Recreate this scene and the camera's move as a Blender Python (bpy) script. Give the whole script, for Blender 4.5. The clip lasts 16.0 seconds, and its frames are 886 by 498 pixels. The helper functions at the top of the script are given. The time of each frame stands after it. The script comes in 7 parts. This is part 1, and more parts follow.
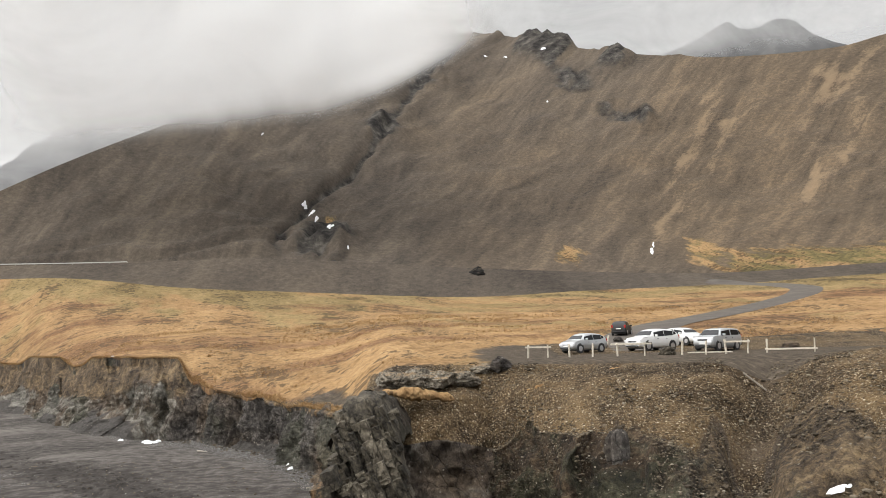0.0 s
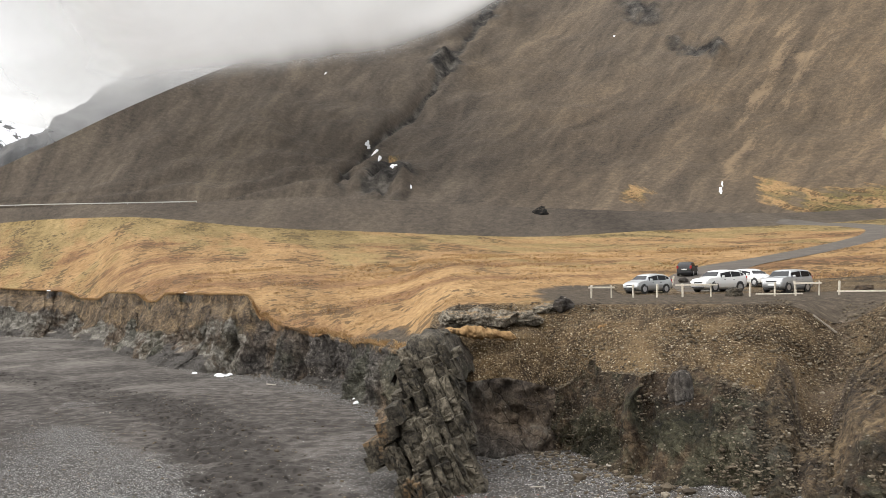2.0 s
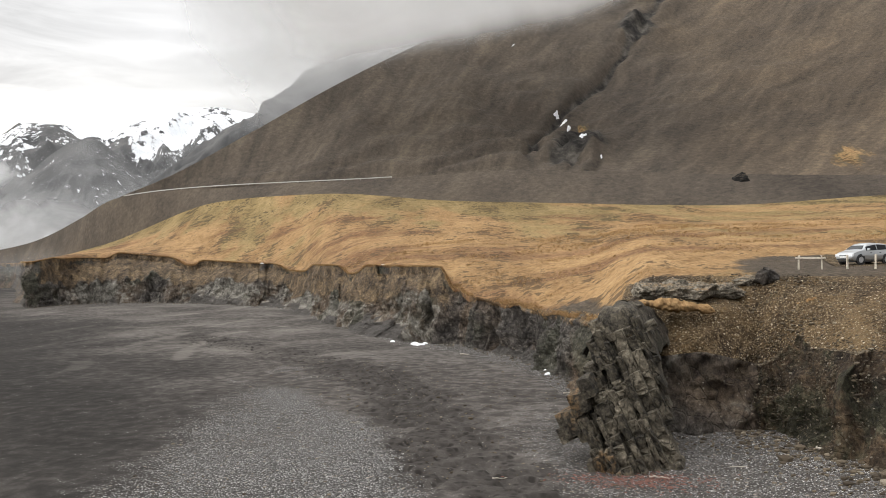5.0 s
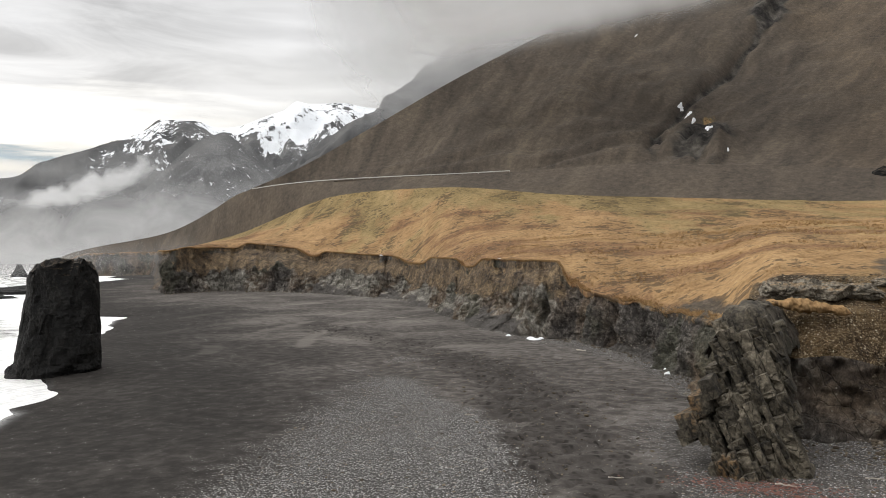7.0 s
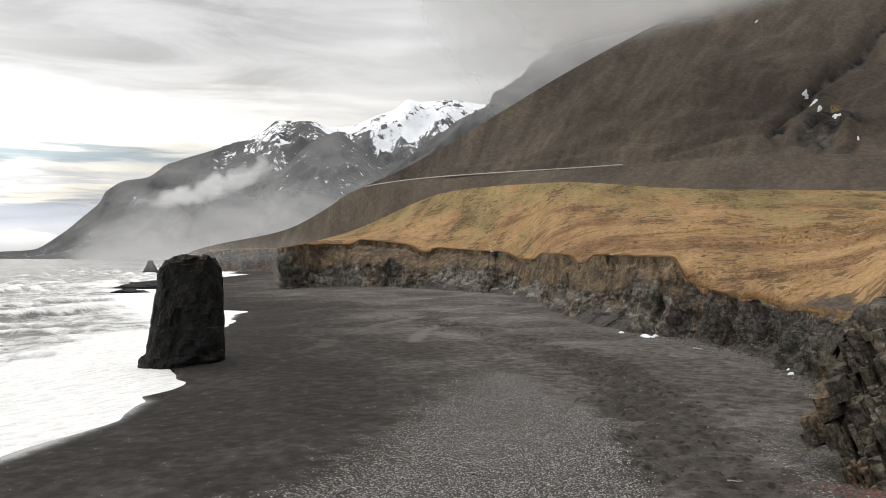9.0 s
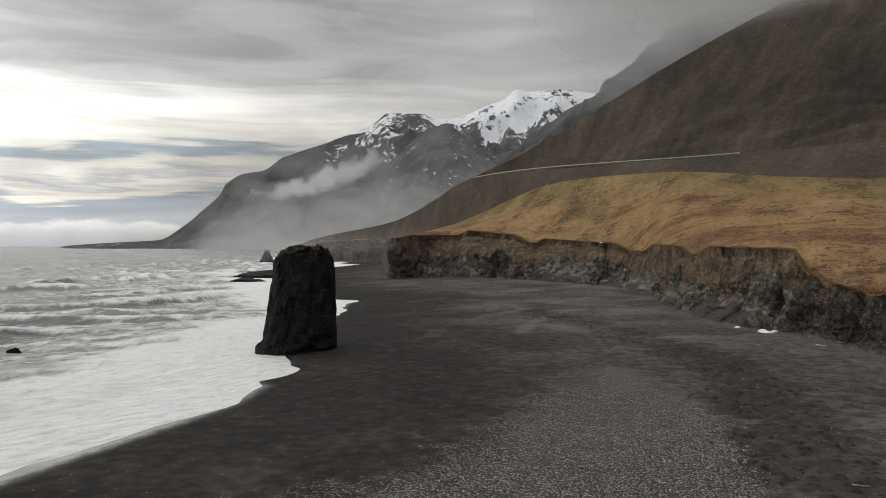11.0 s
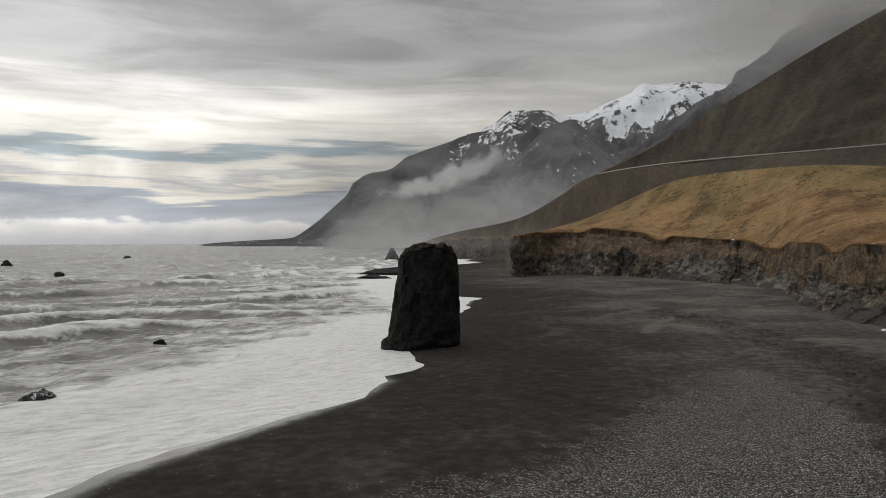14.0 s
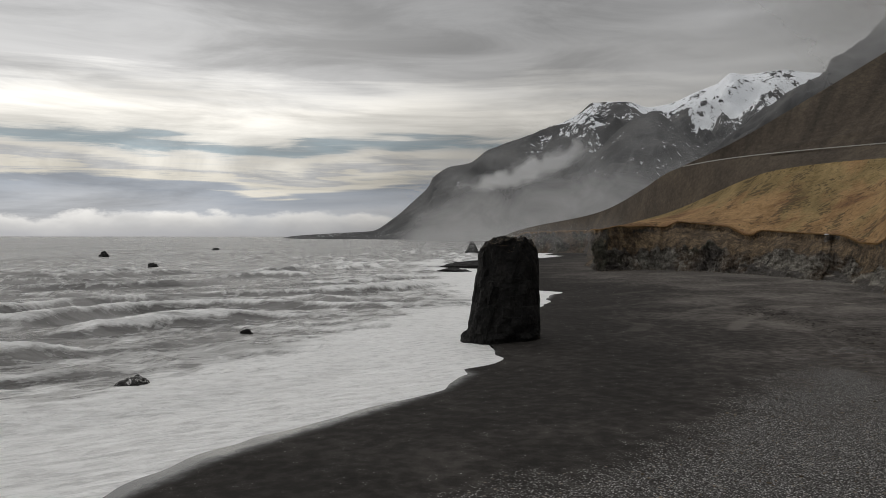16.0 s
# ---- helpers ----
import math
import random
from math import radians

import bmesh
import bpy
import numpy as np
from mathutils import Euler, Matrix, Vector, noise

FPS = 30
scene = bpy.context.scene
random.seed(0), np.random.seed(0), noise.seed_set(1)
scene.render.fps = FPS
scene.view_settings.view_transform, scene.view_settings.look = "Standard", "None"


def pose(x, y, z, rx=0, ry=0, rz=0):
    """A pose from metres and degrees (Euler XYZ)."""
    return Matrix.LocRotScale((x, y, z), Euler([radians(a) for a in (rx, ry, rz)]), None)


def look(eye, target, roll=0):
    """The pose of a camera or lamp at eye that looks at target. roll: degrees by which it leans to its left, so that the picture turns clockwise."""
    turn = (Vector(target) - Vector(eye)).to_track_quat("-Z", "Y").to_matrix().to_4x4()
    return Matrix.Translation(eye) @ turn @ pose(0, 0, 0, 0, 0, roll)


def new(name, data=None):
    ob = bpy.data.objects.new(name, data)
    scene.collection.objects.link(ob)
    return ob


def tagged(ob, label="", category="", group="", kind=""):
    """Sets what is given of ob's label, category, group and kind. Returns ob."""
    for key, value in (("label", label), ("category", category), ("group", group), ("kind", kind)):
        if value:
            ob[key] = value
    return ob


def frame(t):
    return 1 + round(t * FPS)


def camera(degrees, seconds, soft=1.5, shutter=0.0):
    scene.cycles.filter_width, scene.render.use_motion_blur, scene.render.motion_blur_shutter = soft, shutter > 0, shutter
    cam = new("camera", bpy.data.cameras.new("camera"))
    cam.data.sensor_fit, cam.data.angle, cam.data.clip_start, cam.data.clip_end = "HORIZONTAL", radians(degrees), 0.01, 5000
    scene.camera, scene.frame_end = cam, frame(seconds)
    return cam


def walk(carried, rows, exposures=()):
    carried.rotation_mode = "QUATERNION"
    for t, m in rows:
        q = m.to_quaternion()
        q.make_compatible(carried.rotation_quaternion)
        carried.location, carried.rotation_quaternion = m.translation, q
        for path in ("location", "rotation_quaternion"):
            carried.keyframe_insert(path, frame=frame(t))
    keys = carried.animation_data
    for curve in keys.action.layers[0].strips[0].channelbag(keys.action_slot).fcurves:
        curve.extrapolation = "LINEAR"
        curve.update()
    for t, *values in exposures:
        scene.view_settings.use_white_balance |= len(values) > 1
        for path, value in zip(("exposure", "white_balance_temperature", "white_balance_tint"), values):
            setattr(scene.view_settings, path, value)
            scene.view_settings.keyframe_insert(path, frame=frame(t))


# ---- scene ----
cam = camera(56.44, 16.0, 0.8)
EYE, ARM = 10.0, 0.06
# seconds, yaw, pitch, roll: a hand-held pan, turning nearly on the spot
ROWS = [
    (0.0, -0.12, 6.75, 1.19),
    (0.5, 0.92, 5.74, 1.25),
    (1.0, 1.83, 4.70, 1.22),
    (1.5, 2.65, 3.69, 1.00),
    (2.0, 4.20, 2.63, 0.73),
    (2.5, 6.42, 1.90, 0.65),
    (3.0, 9.01, 1.62, 0.78),
    (3.5, 11.45, 1.53, 0.87),
    (3.7, 12.35, 1.56, 0.92),
    (5.8, 20.42, 0.40, 0.34),
    (6.0, 21.30, 0.45, 0.11),
    (6.5, 23.52, 0.46, 0.24),
    (7.0, 25.42, 0.51, 0.10),
    (7.5, 27.16, 0.59, -0.04),
    (8.0, 29.35, 0.55, 0.17),
    (8.5, 31.31, 0.32, 0.17),
    (9.0, 33.07, 0.24, 0.22),
    (9.5, 35.18, 0.17, 0.30),
    (10.0, 37.19, 0.03, 0.25),
    (12.5, 44.70, -0.67, -0.14),
    (13.0, 46.11, -0.59, -0.12),
    (13.5, 47.62, -0.52, -0.01),
    (14.0, 49.05, -0.51, 0.12),
    (14.5, 50.46, -0.68, 0.11),
    (15.0, 52.01, -0.83, -0.11),
    (15.5, 53.40, -0.91, -0.15),
    (16.0, 54.60, -0.97, -0.09),
]
walk(cam, [(t, pose(-ARM * math.sin(radians(yaw)), ARM * math.cos(radians(yaw)) - ARM, EYE, 90 + pitch, roll, yaw)) for t, yaw, pitch, roll in ROWS],
     [(0.0, -0.30), (3.0, -0.26), (6.0, -0.56), (6.5, -0.60), (7.0, -0.75), (7.6, -0.72), (9.0, -0.87), (9.5, -0.99), (10.0, -1.30), (12.5, -1.76), (16.0, -2.04)])

# ---- sky and light ----
SUN_AZ, SUN_EL = 108.0, 20.0      # degrees to the left of the first view, degrees up
sun_dir = Vector((-math.sin(radians(SUN_AZ)) * math.cos(radians(SUN_EL)), math.cos(radians(SUN_AZ)) * math.cos(radians(SUN_EL)), math.sin(radians(SUN_EL))))


class Nodes:
    """Small helper that builds a node tree."""

    def __init__(self, tree):
        self.tree = tree
        self.n, self.l = tree.nodes, tree.links
        self.n.clear()

    def add(self, kind, **props):
        inputs = props.pop("ins", {})
        nd = self.n.new(kind)
        for k, v in props.items():
            setattr(nd, k, v)
        for k, v in inputs.items():
            self.put(nd.inputs[k], v)
        return nd

    def put(self, socket, v):
        if isinstance(v, bpy.types.NodeSocket):
            self.l.new(v, socket)
        elif isinstance(v, bpy.types.Node):
            self.l.new(v.outputs[0], socket)
        else:
            socket.default_value = v

    def math(self, op, a, b=0.0, c=0.0, clamp=False):
        nd = self.n.new("ShaderNodeMath")
        nd.operation, nd.use_clamp = op, clamp
        for i, v in enumerate((a, b, c)):
            self.put(nd.inputs[i], v)
        return nd.outputs[0]

    def vmath(self, op, a, b=(0, 0, 0)):
        nd = self.n.new("ShaderNodeVectorMath")
        nd.operation = op
        self.put(nd.inputs[0], a)
        self.put(nd.inputs[1], b)
        return nd

    def noise(self, vec, scale, detail=4.0, rough=0.55, distort=0.0):
        nd = self.add("ShaderNodeTexNoise", ins={"Vector": vec, "Scale": scale, "Detail": detail, "Roughness": rough, "Distortion": distort})
        return nd.outputs["Fac"]

    def voronoi(self, vec, scale, feature="F1", out="Distance", rand=1.0):
        nd = self.add("ShaderNodeTexVoronoi", feature=feature, ins={"Vector": vec, "Scale": scale, "Randomness": rand})
        return nd.outputs[out]

    def ramp(self, fac, stops, interp="LINEAR"):
        nd = self.n.new("ShaderNodeValToRGB")
        nd.color_ramp.interpolation = interp
        el = nd.color_ramp.elements
        while len(el) < len(stops):
            el.new(0.5)
        for e, (p, c) in zip(el, stops):
            e.position = p
            e.color = (*c, 1) if isinstance(c, tuple) else (c, c, c, 1)
        self.put(nd.inputs[0], fac)
        return nd.outputs[0]

    def span(self, v, a, b, c=0.0, d=1.0, smooth=True):
        nd = self.add("ShaderNodeMapRange", interpolation_type="SMOOTHSTEP" if smooth else "LINEAR",
                      ins={"Value": v, "From Min": a, "From Max": b, "To Min": c, "To Max": d})
        return nd.outputs[0]

    def mix(self, f, a, b, mode="MIX"):
        nd = self.n.new("ShaderNodeMix")
        nd.data_type, nd.blend_type = "RGBA", mode
        self.put(nd.inputs[0], f)
        for s, v in ((nd.inputs[6], a), (nd.inputs[7], b)):
            self.put(s, (*v, 1) if isinstance(v, tuple) and len(v) == 3 else v)
        return nd.outputs[2]


world = bpy.data.worlds.new("overcast_sky")
scene.world = world
world.use_nodes = True
w = Nodes(world.node_tree)
sky = w.add("ShaderNodeTexSky", sky_type="NISHITA", sun_disc=False, sun_elevation=radians(SUN_EL), sun_rotation=radians(-SUN_AZ), altitude=0.0)
gen = w.add("ShaderNodeTexCoord").outputs["Generated"]
way = w.vmath("NORMALIZE", gen).outputs[0]
sep = w.add("ShaderNodeSeparateXYZ", ins={0: way})
up = sep.outputs[2]
# stratus in long level streaks: the sky's tone by height, broken by stretched noise
streaky = w.vmath("MULTIPLY", way, (1.0, 1.0, 5.5)).outputs[0]
big = w.noise(streaky, 1.5, 3.0, 0.5, 0.4)
fine = w.noise(w.vmath("MULTIPLY", way, (1.0, 1.0, 9.0)).outputs[0], 3.4, 5.0, 0.52, 0.5)
sunward = w.math("MAXIMUM", w.vmath("DOT_PRODUCT", way, tuple(sun_dir)).outputs["Value"], 0.0)
level = w.math("ADD", up, w.math("ADD", w.math("MULTIPLY", w.math("SUBTRACT", big, 0.5), 0.16), w.math("MULTIPLY", w.math("SUBTRACT", fine, 0.5), 0.05)))
cloud_col = w.ramp(level, [(0.0, (0.60, 0.60, 0.60)), (0.035, (0.58, 0.585, 0.60)), (0.06, (0.42, 0.445, 0.49)), (0.10, (0.40, 0.42, 0.46)), (0.14, (0.60, 0.60, 0.60)),
                           (0.20, (0.82, 0.815, 0.80)), (0.27, (0.86, 0.86, 0.865)), (0.42, (0.92, 0.92, 0.92)), (0.6, (1.45, 1.45, 1.45)), (1.0, (2.5, 2.5, 2.5))])
tone = w.span(fine, 0.3, 0.7, 0.86, 1.12)
toward = w.vmath("DOT_PRODUCT", way, tuple(sun_dir)).outputs["Value"]
tone = w.math("MULTIPLY", tone, w.span(toward, -0.25, 0.8, 0.92, 2.6))
cloud_col = w.mix(1.0, cloud_col, w.add("ShaderNodeCombineXYZ", ins={0: tone, 1: tone, 2: tone}).outputs[0], "MULTIPLY")
glow = w.math("MULTIPLY", w.math("POWER", sunward, 7.0), w.span(fine, 0.60, 0.42))
lit = w.mix(w.math("MULTIPLY", glow, 0.95), cloud_col, (1.35, 1.25, 1.06))
blue = w.mix(1.0, w.mix(1.0, sky.outputs[0], (0.10, 0.10, 0.10), "MULTIPLY"), (0.22, 0.26, 0.31), "ADD")
gap = w.math("MULTIPLY", w.span(big, 0.44, 0.36), w.math("MULTIPLY", w.span(up, 0.26, 0.16), w.span(up, 0.03, 0.09)))
seen = w.mix(w.math("MULTIPLY", gap, 0.6), lit, blue)
# below the stratus, towards the sun: long bright and blue-grey bars, and a row of white heaps on the horizon
bars = w.math("ADD", up, w.math("ADD", w.math("MULTIPLY", w.math("SUBTRACT", w.noise(w.vmath("MULTIPLY", way, (1.0, 1.0, 5.0)).outputs[0], 3.4, 3.0, 0.5), 0.5), 0.085),
                              w.math("MULTIPLY", w.math("SUBTRACT", w.noise(w.vmath("MULTIPLY", way, (1.0, 1.0, 17.0)).outputs[0], 6.0, 7.0, 0.62, 0.5), 0.5), 0.05)))
bar_col = w.ramp(bars, [(0.0, (0.95, 0.95, 0.96)), (0.034, (0.92, 0.95, 1.0)), (0.060, (0.74, 0.80, 0.89)), (0.068, (1.75, 1.63, 1.38)), (0.075, (1.0, 1.02, 1.06)), (0.084, (1.72, 1.64, 1.47)),
                        (0.093, (1.6, 1.55, 1.45)), (0.099, (0.78, 0.94, 1.02)), (0.109, (0.85, 0.95, 1.0)), (0.116, (1.7, 1.65, 1.53)), (0.145, (2.3, 2.22, 2.06)), (0.175, (1.75, 1.72, 1.66)),
                        (0.195, (1.2, 1.19, 1.18)), (0.26, (1.02, 1.02, 1.025)), (0.4, (1.08, 1.08, 1.08))])
flat_way = w.vmath("NORMALIZE", w.vmath("MULTIPLY", way, (1, 1, 0)).outputs[0]).outputs[0]
facing = w.vmath("DOT_PRODUCT", flat_way, (-math.sin(radians(SUN_AZ)), math.cos(radians(SUN_AZ)), 0)).outputs["Value"]
shade = w.math("MULTIPLY", w.span(facing, 0.46, 0.90, 1.2, 2.25), w.span(w.noise(w.vmath("MULTIPLY", way, (1.0, 1.0, 6.0)).outputs[0], 3.2, 6.0, 0.6, 0.8), 0.3, 0.7, 0.76, 1.2))
bar_col = w.mix(1.0, bar_col, w.add("ShaderNodeCombineXYZ", ins={0: shade, 1: shade, 2: shade}).outputs[0], "MULTIPLY")
seen = w.mix(w.math("MULTIPLY", w.span(facing, 0.15, 0.55), w.span(w.math("ADD", up, w.math("MULTIPLY", w.math("SUBTRACT", big, 0.5), 0.1)), 0.46, 0.28)), seen, bar_col)
heaps = w.noise(w.vmath("MULTIPLY", way, (1.0, 1.0, 2.2)).outputs[0], 14.0, 6.0, 0.62)
low = w.span(w.math("ADD", up, w.math("MULTIPLY", w.math("SUBTRACT", heaps, 0.5), 0.045)), 0.026, 0.018)
low_col = w.ramp(w.math("ADD", up, w.math("MULTIPLY", w.math("SUBTRACT", heaps, 0.5), 0.02)), [(0.0, (0.80, 0.80, 0.82)), (0.010, (1.0, 0.99, 0.98)), (0.018, (1.4, 1.37, 1.32)), (0.028, (2.0, 1.95, 1.86))])
near_sun = w.span(facing, 0.45, 0.92, 1.0, 2.7)
low_col = w.mix(1.0, low_col, w.add("ShaderNodeCombineXYZ", ins={0: near_sun, 1: near_sun, 2: near_sun}).outputs[0], "MULTIPLY")
seen = w.mix(w.math("MULTIPLY", low, w.span(w.noise(way, 5.0, 3.0), 0.38, 0.58, 0.45, 1.0)), seen, low_col)
back = w.add("ShaderNodeBackground", ins={"Color": seen, "Strength": 0.9})
w.add("ShaderNodeOutputWorld", ins={"Surface": back.outputs[0]})

sun = new("sun", bpy.data.lights.new("sun", "SUN"))
sun.data.energy, sun.data.angle, sun.data.color = 1.0, radians(18), (1.0, 0.94, 0.84)
sun.matrix_world = look(tuple(sun_dir * 100), (0, 0, 0))


# ---- arithmetic of the land ----
def hash3(ix, iy, iz):
    h = (ix * 374761393 + iy * 668265263 + iz * 2147483647 * 0 + iz * 1274126177) & 0xFFFFFFFF
    h = ((h ^ (h >> 13)) * 1274126177) & 0xFFFFFFFF
    return ((h ^ (h >> 16)) & 0xFFFF) / 65535.0


def vnoise(x, y, z=0.0):
    """Smooth value noise from 0 to 1, for arrays."""
    x, y, z = np.broadcast_arrays(np.asarray(x, float), np.asarray(y, float), np.asarray(z, float))
    xi, yi, zi = (np.floor(a).astype(np.int64) for a in (x, y, z))
    xf, yf, zf = x - xi, y - yi, z - zi
    u, v, t = (a * a * (3 - 2 * a) for a in (xf, yf, zf))

    def c(a, b, d):
        return hash3(xi + a, yi + b, zi + d)
    x00, x10 = c(0, 0, 0) * (1 - u) + c(1, 0, 0) * u, c(0, 1, 0) * (1 - u) + c(1, 1, 0) * u
    x01, x11 = c(0, 0, 1) * (1 - u) + c(1, 0, 1) * u, c(0, 1, 1) * (1 - u) + c(1, 1, 1) * u
    return (x00 * (1 - v) + x10 * v) * (1 - t) + (x01 * (1 - v) + x11 * v) * t


def fbm(x, y, z=0.0, octaves=5, gain=0.5):
    """Layered noise from about -1 to 1."""
    total, amp, s = 0.0, 1.0, 0.0
    for k in range(octaves):
        total = total + amp * (vnoise(np.asarray(x) * 2 ** k + 17.3 * k, np.asarray(y) * 2 ** k - 9.1 * k, np.asarray(z) * 2 ** k) * 2 - 1)
        s += amp
        amp *= gain
    return total / s * 1.6


def ridged(x, y, octaves=5, gain=0.5):
    total, amp, s = 0.0, 1.0, 0.0
    for k in range(octaves):
        total = total + amp * (1 - np.abs(vnoise(np.asarray(x) * 2 ** k + 5.7 * k, np.asarray(y) * 2 ** k + 3.3 * k) * 2 - 1))
        s += amp
        amp *= gain
    return total / s


def smooth(a, b, v):
    t = np.clip((np.asarray(v, float) - a) / (b - a), 0, 1)
    return t * t * (3 - 2 * t)


def curve(az, knots):
    """A smooth line through a few (azimuth, value) knots."""
    k = np.array(knots, float)
    k = k[np.argsort(k[:, 0])]
    x, y = k[:, 0], k[:, 1]
    d = np.diff(y) / np.diff(x)
    m = np.zeros(len(x))
    m[1:-1] = np.where(d[:-1] * d[1:] > 0, 2 * d[:-1] * d[1:] / (d[:-1] + d[1:] + 1e-12), 0)
    m[0], m[-1] = d[0], d[-1]
    az = np.clip(az, x[0], x[-1])
    i = np.clip(np.searchsorted(x, az) - 1, 0, len(x) - 2)
    h = x[i + 1] - x[i]
    t = (az - x[i]) / h
    return (2 * t**3 - 3 * t**2 + 1) * y[i] + (t**3 - 2 * t**2 + t) * h * m[i] + (-2 * t**3 + 3 * t**2) * y[i + 1] + (t**3 - t**2) * h * m[i + 1]


def tan_el(el):
    return np.tan(np.radians(el))


# The plan round the viewpoint: azimuth in degrees to the left, metres.
CLIFF_FOOT = [(-75, 30), (-40, 32.5), (-28, 34), (-20, 35.5), (-14, 38), (-10, 41), (-5, 46.5), (0, 50), (3, 51), (5, 52.5), (7.6, 66), (8.9, 71), (12.6, 87), (16, 99), (21, 116),
              (25.2, 148), (27.4, 187), (32.4, 222), (36.7, 240), (40.2, 252), (43.2, 240), (44.1, 240), (44.35, 300), (44.6, 500), (47, 515), (50, 560), (52, 640)]
CLIFF_FOOT_Z = [(-75, 2.5), (-28, 1.7), (-20, 1.3), (-10, 0.9), (0, 0.4), (6, 0), (52, -0.4)]
CLIFF_TOP_Z = [(-75, 6.5), (-28, 4.9), (-23, 4.8), (-18, 4.75), (-12, 5.3), (-6, 5.0), (-2.5, 3.6), (0, 4.4), (4, 4.7), (6.5, 5.2), (9.5, 5.1), (12.2, 5.3), (15.4, 5.9), (16.6, 6.6), (17.6, 9.3), (21, 9.5),
               (24.6, 9.6), (30, 10.3), (34, 11.6), (36.3, 12.9), (40.2, 14.4), (42.5, 12.8), (44.1, 11.5), (44.6, 12.5), (48.6, 12.0), (50.0, 7.5), (50.9, 3.5), (52, -3)]
ROAD_R = [(-75, 250), (-28, 255), (-15, 262), (0, 270), (15, 277), (25, 292), (33, 322), (39, 375), (44, 520), (48, 640), (52, 705)]
ROAD_EL = [(-75, 4.6), (-28, 4.57), (-20, 4.45), (-10, 4.9), (-3, 5.34), (13, 6.2), (21, 5.8), (32.6, 5.22), (38.7, 4.45), (42, 2.43), (44, 1.5), (48.7, 0.5), (50.0, 0.1), (50.9, -0.5), (52, -2.0)]
GRASS_EL = [(-75, 3.4), (-28, 3.9), (-20, 3.7), (-10, 3.6), (-3, 3.38), (9.5, 3.89), (17, 4.21), (24.8, 4.78), (29, 4.6), (32.6, 4.2), (39.4, 1.51), (42, 0.75), (43.7, 0.2), (47, -0.1), (50, -0.3), (50.9, -0.7), (52, -2.1)]
CREST_EL = [(-75, 17), (-30, 18.3), (-27, 18.0), (-20.5, 18.35), (-15, 19.1), (-12.1, 19.6), (-8.6, 20.3), (-3, 21.3), (0, 21.0), (7, 19.0), (15.3, 16.2), (19.7, 14.43), (24.6, 12.1), (30.4, 8.83), (35.5, 5.95), (38.7, 4.5), (44, 1.55), (48.7, 0.52), (50.0, 0.12), (50.9, -0.48), (52, -1.9)]


def cliff_foot(az):
    return curve(az, CLIFF_FOOT) + fbm(az * 0.8, 3.1, octaves=4, gain=0.5) * np.interp(az, [-5, 10, 30, 43, 44, 46], [0.5, 1.3, 4, 3, 0.5, 8])


RUN = [(-75, 8), (-40, 8.5), (-28, 9), (-20, 8.5), (-14, 6.8), (-10, 4.6), (-5, 2.8), (0, 2.6), (5, 2.2), (8, 1.6), (15.8, 2.1), (17.4, 6.0), (22, 8.0), (30, 11), (40, 14), (43.4, 6), (52, 4)]


def cliff_run(az):
    """How far the cliff's top stands back behind its foot, with slumps."""
    return 0.6 + (curve(az, RUN) - 0.6) * (0.6 + 0.8 * vnoise(az * 0.5 + 4, 7.0)) + 0.3 * fbm(az * 1.3, 1.0, octaves=4) * np.interp(az, [-30, -20, -3, 2, 12, 17, 40], [1.0, 3.4, 2.6, 0.8, 1.5, 3.5, 6])


TOP_EVEN = [(-75, 6), (0, 6.2), (9.5, 6.2), (13, 7.0), (17, 8.4), (21, 9.4), (24.6, 9.7), (30, 10.3), (34, 11.6), (36.3, 12.9), (40.2, 14.4), (42.5, 12.8), (44.1, 11.5), (44.6, 12.5), (48.6, 12.0), (50.0, 7.5), (50.9, 3.5), (52, -3)]


def bank_depth(az):
    """Depth of the gravel bank above the rock face, right of the crag."""
    return (9.0 - 3.3 * smooth(-9, -4, az)) * smooth(7, 3, az) + 1e-3


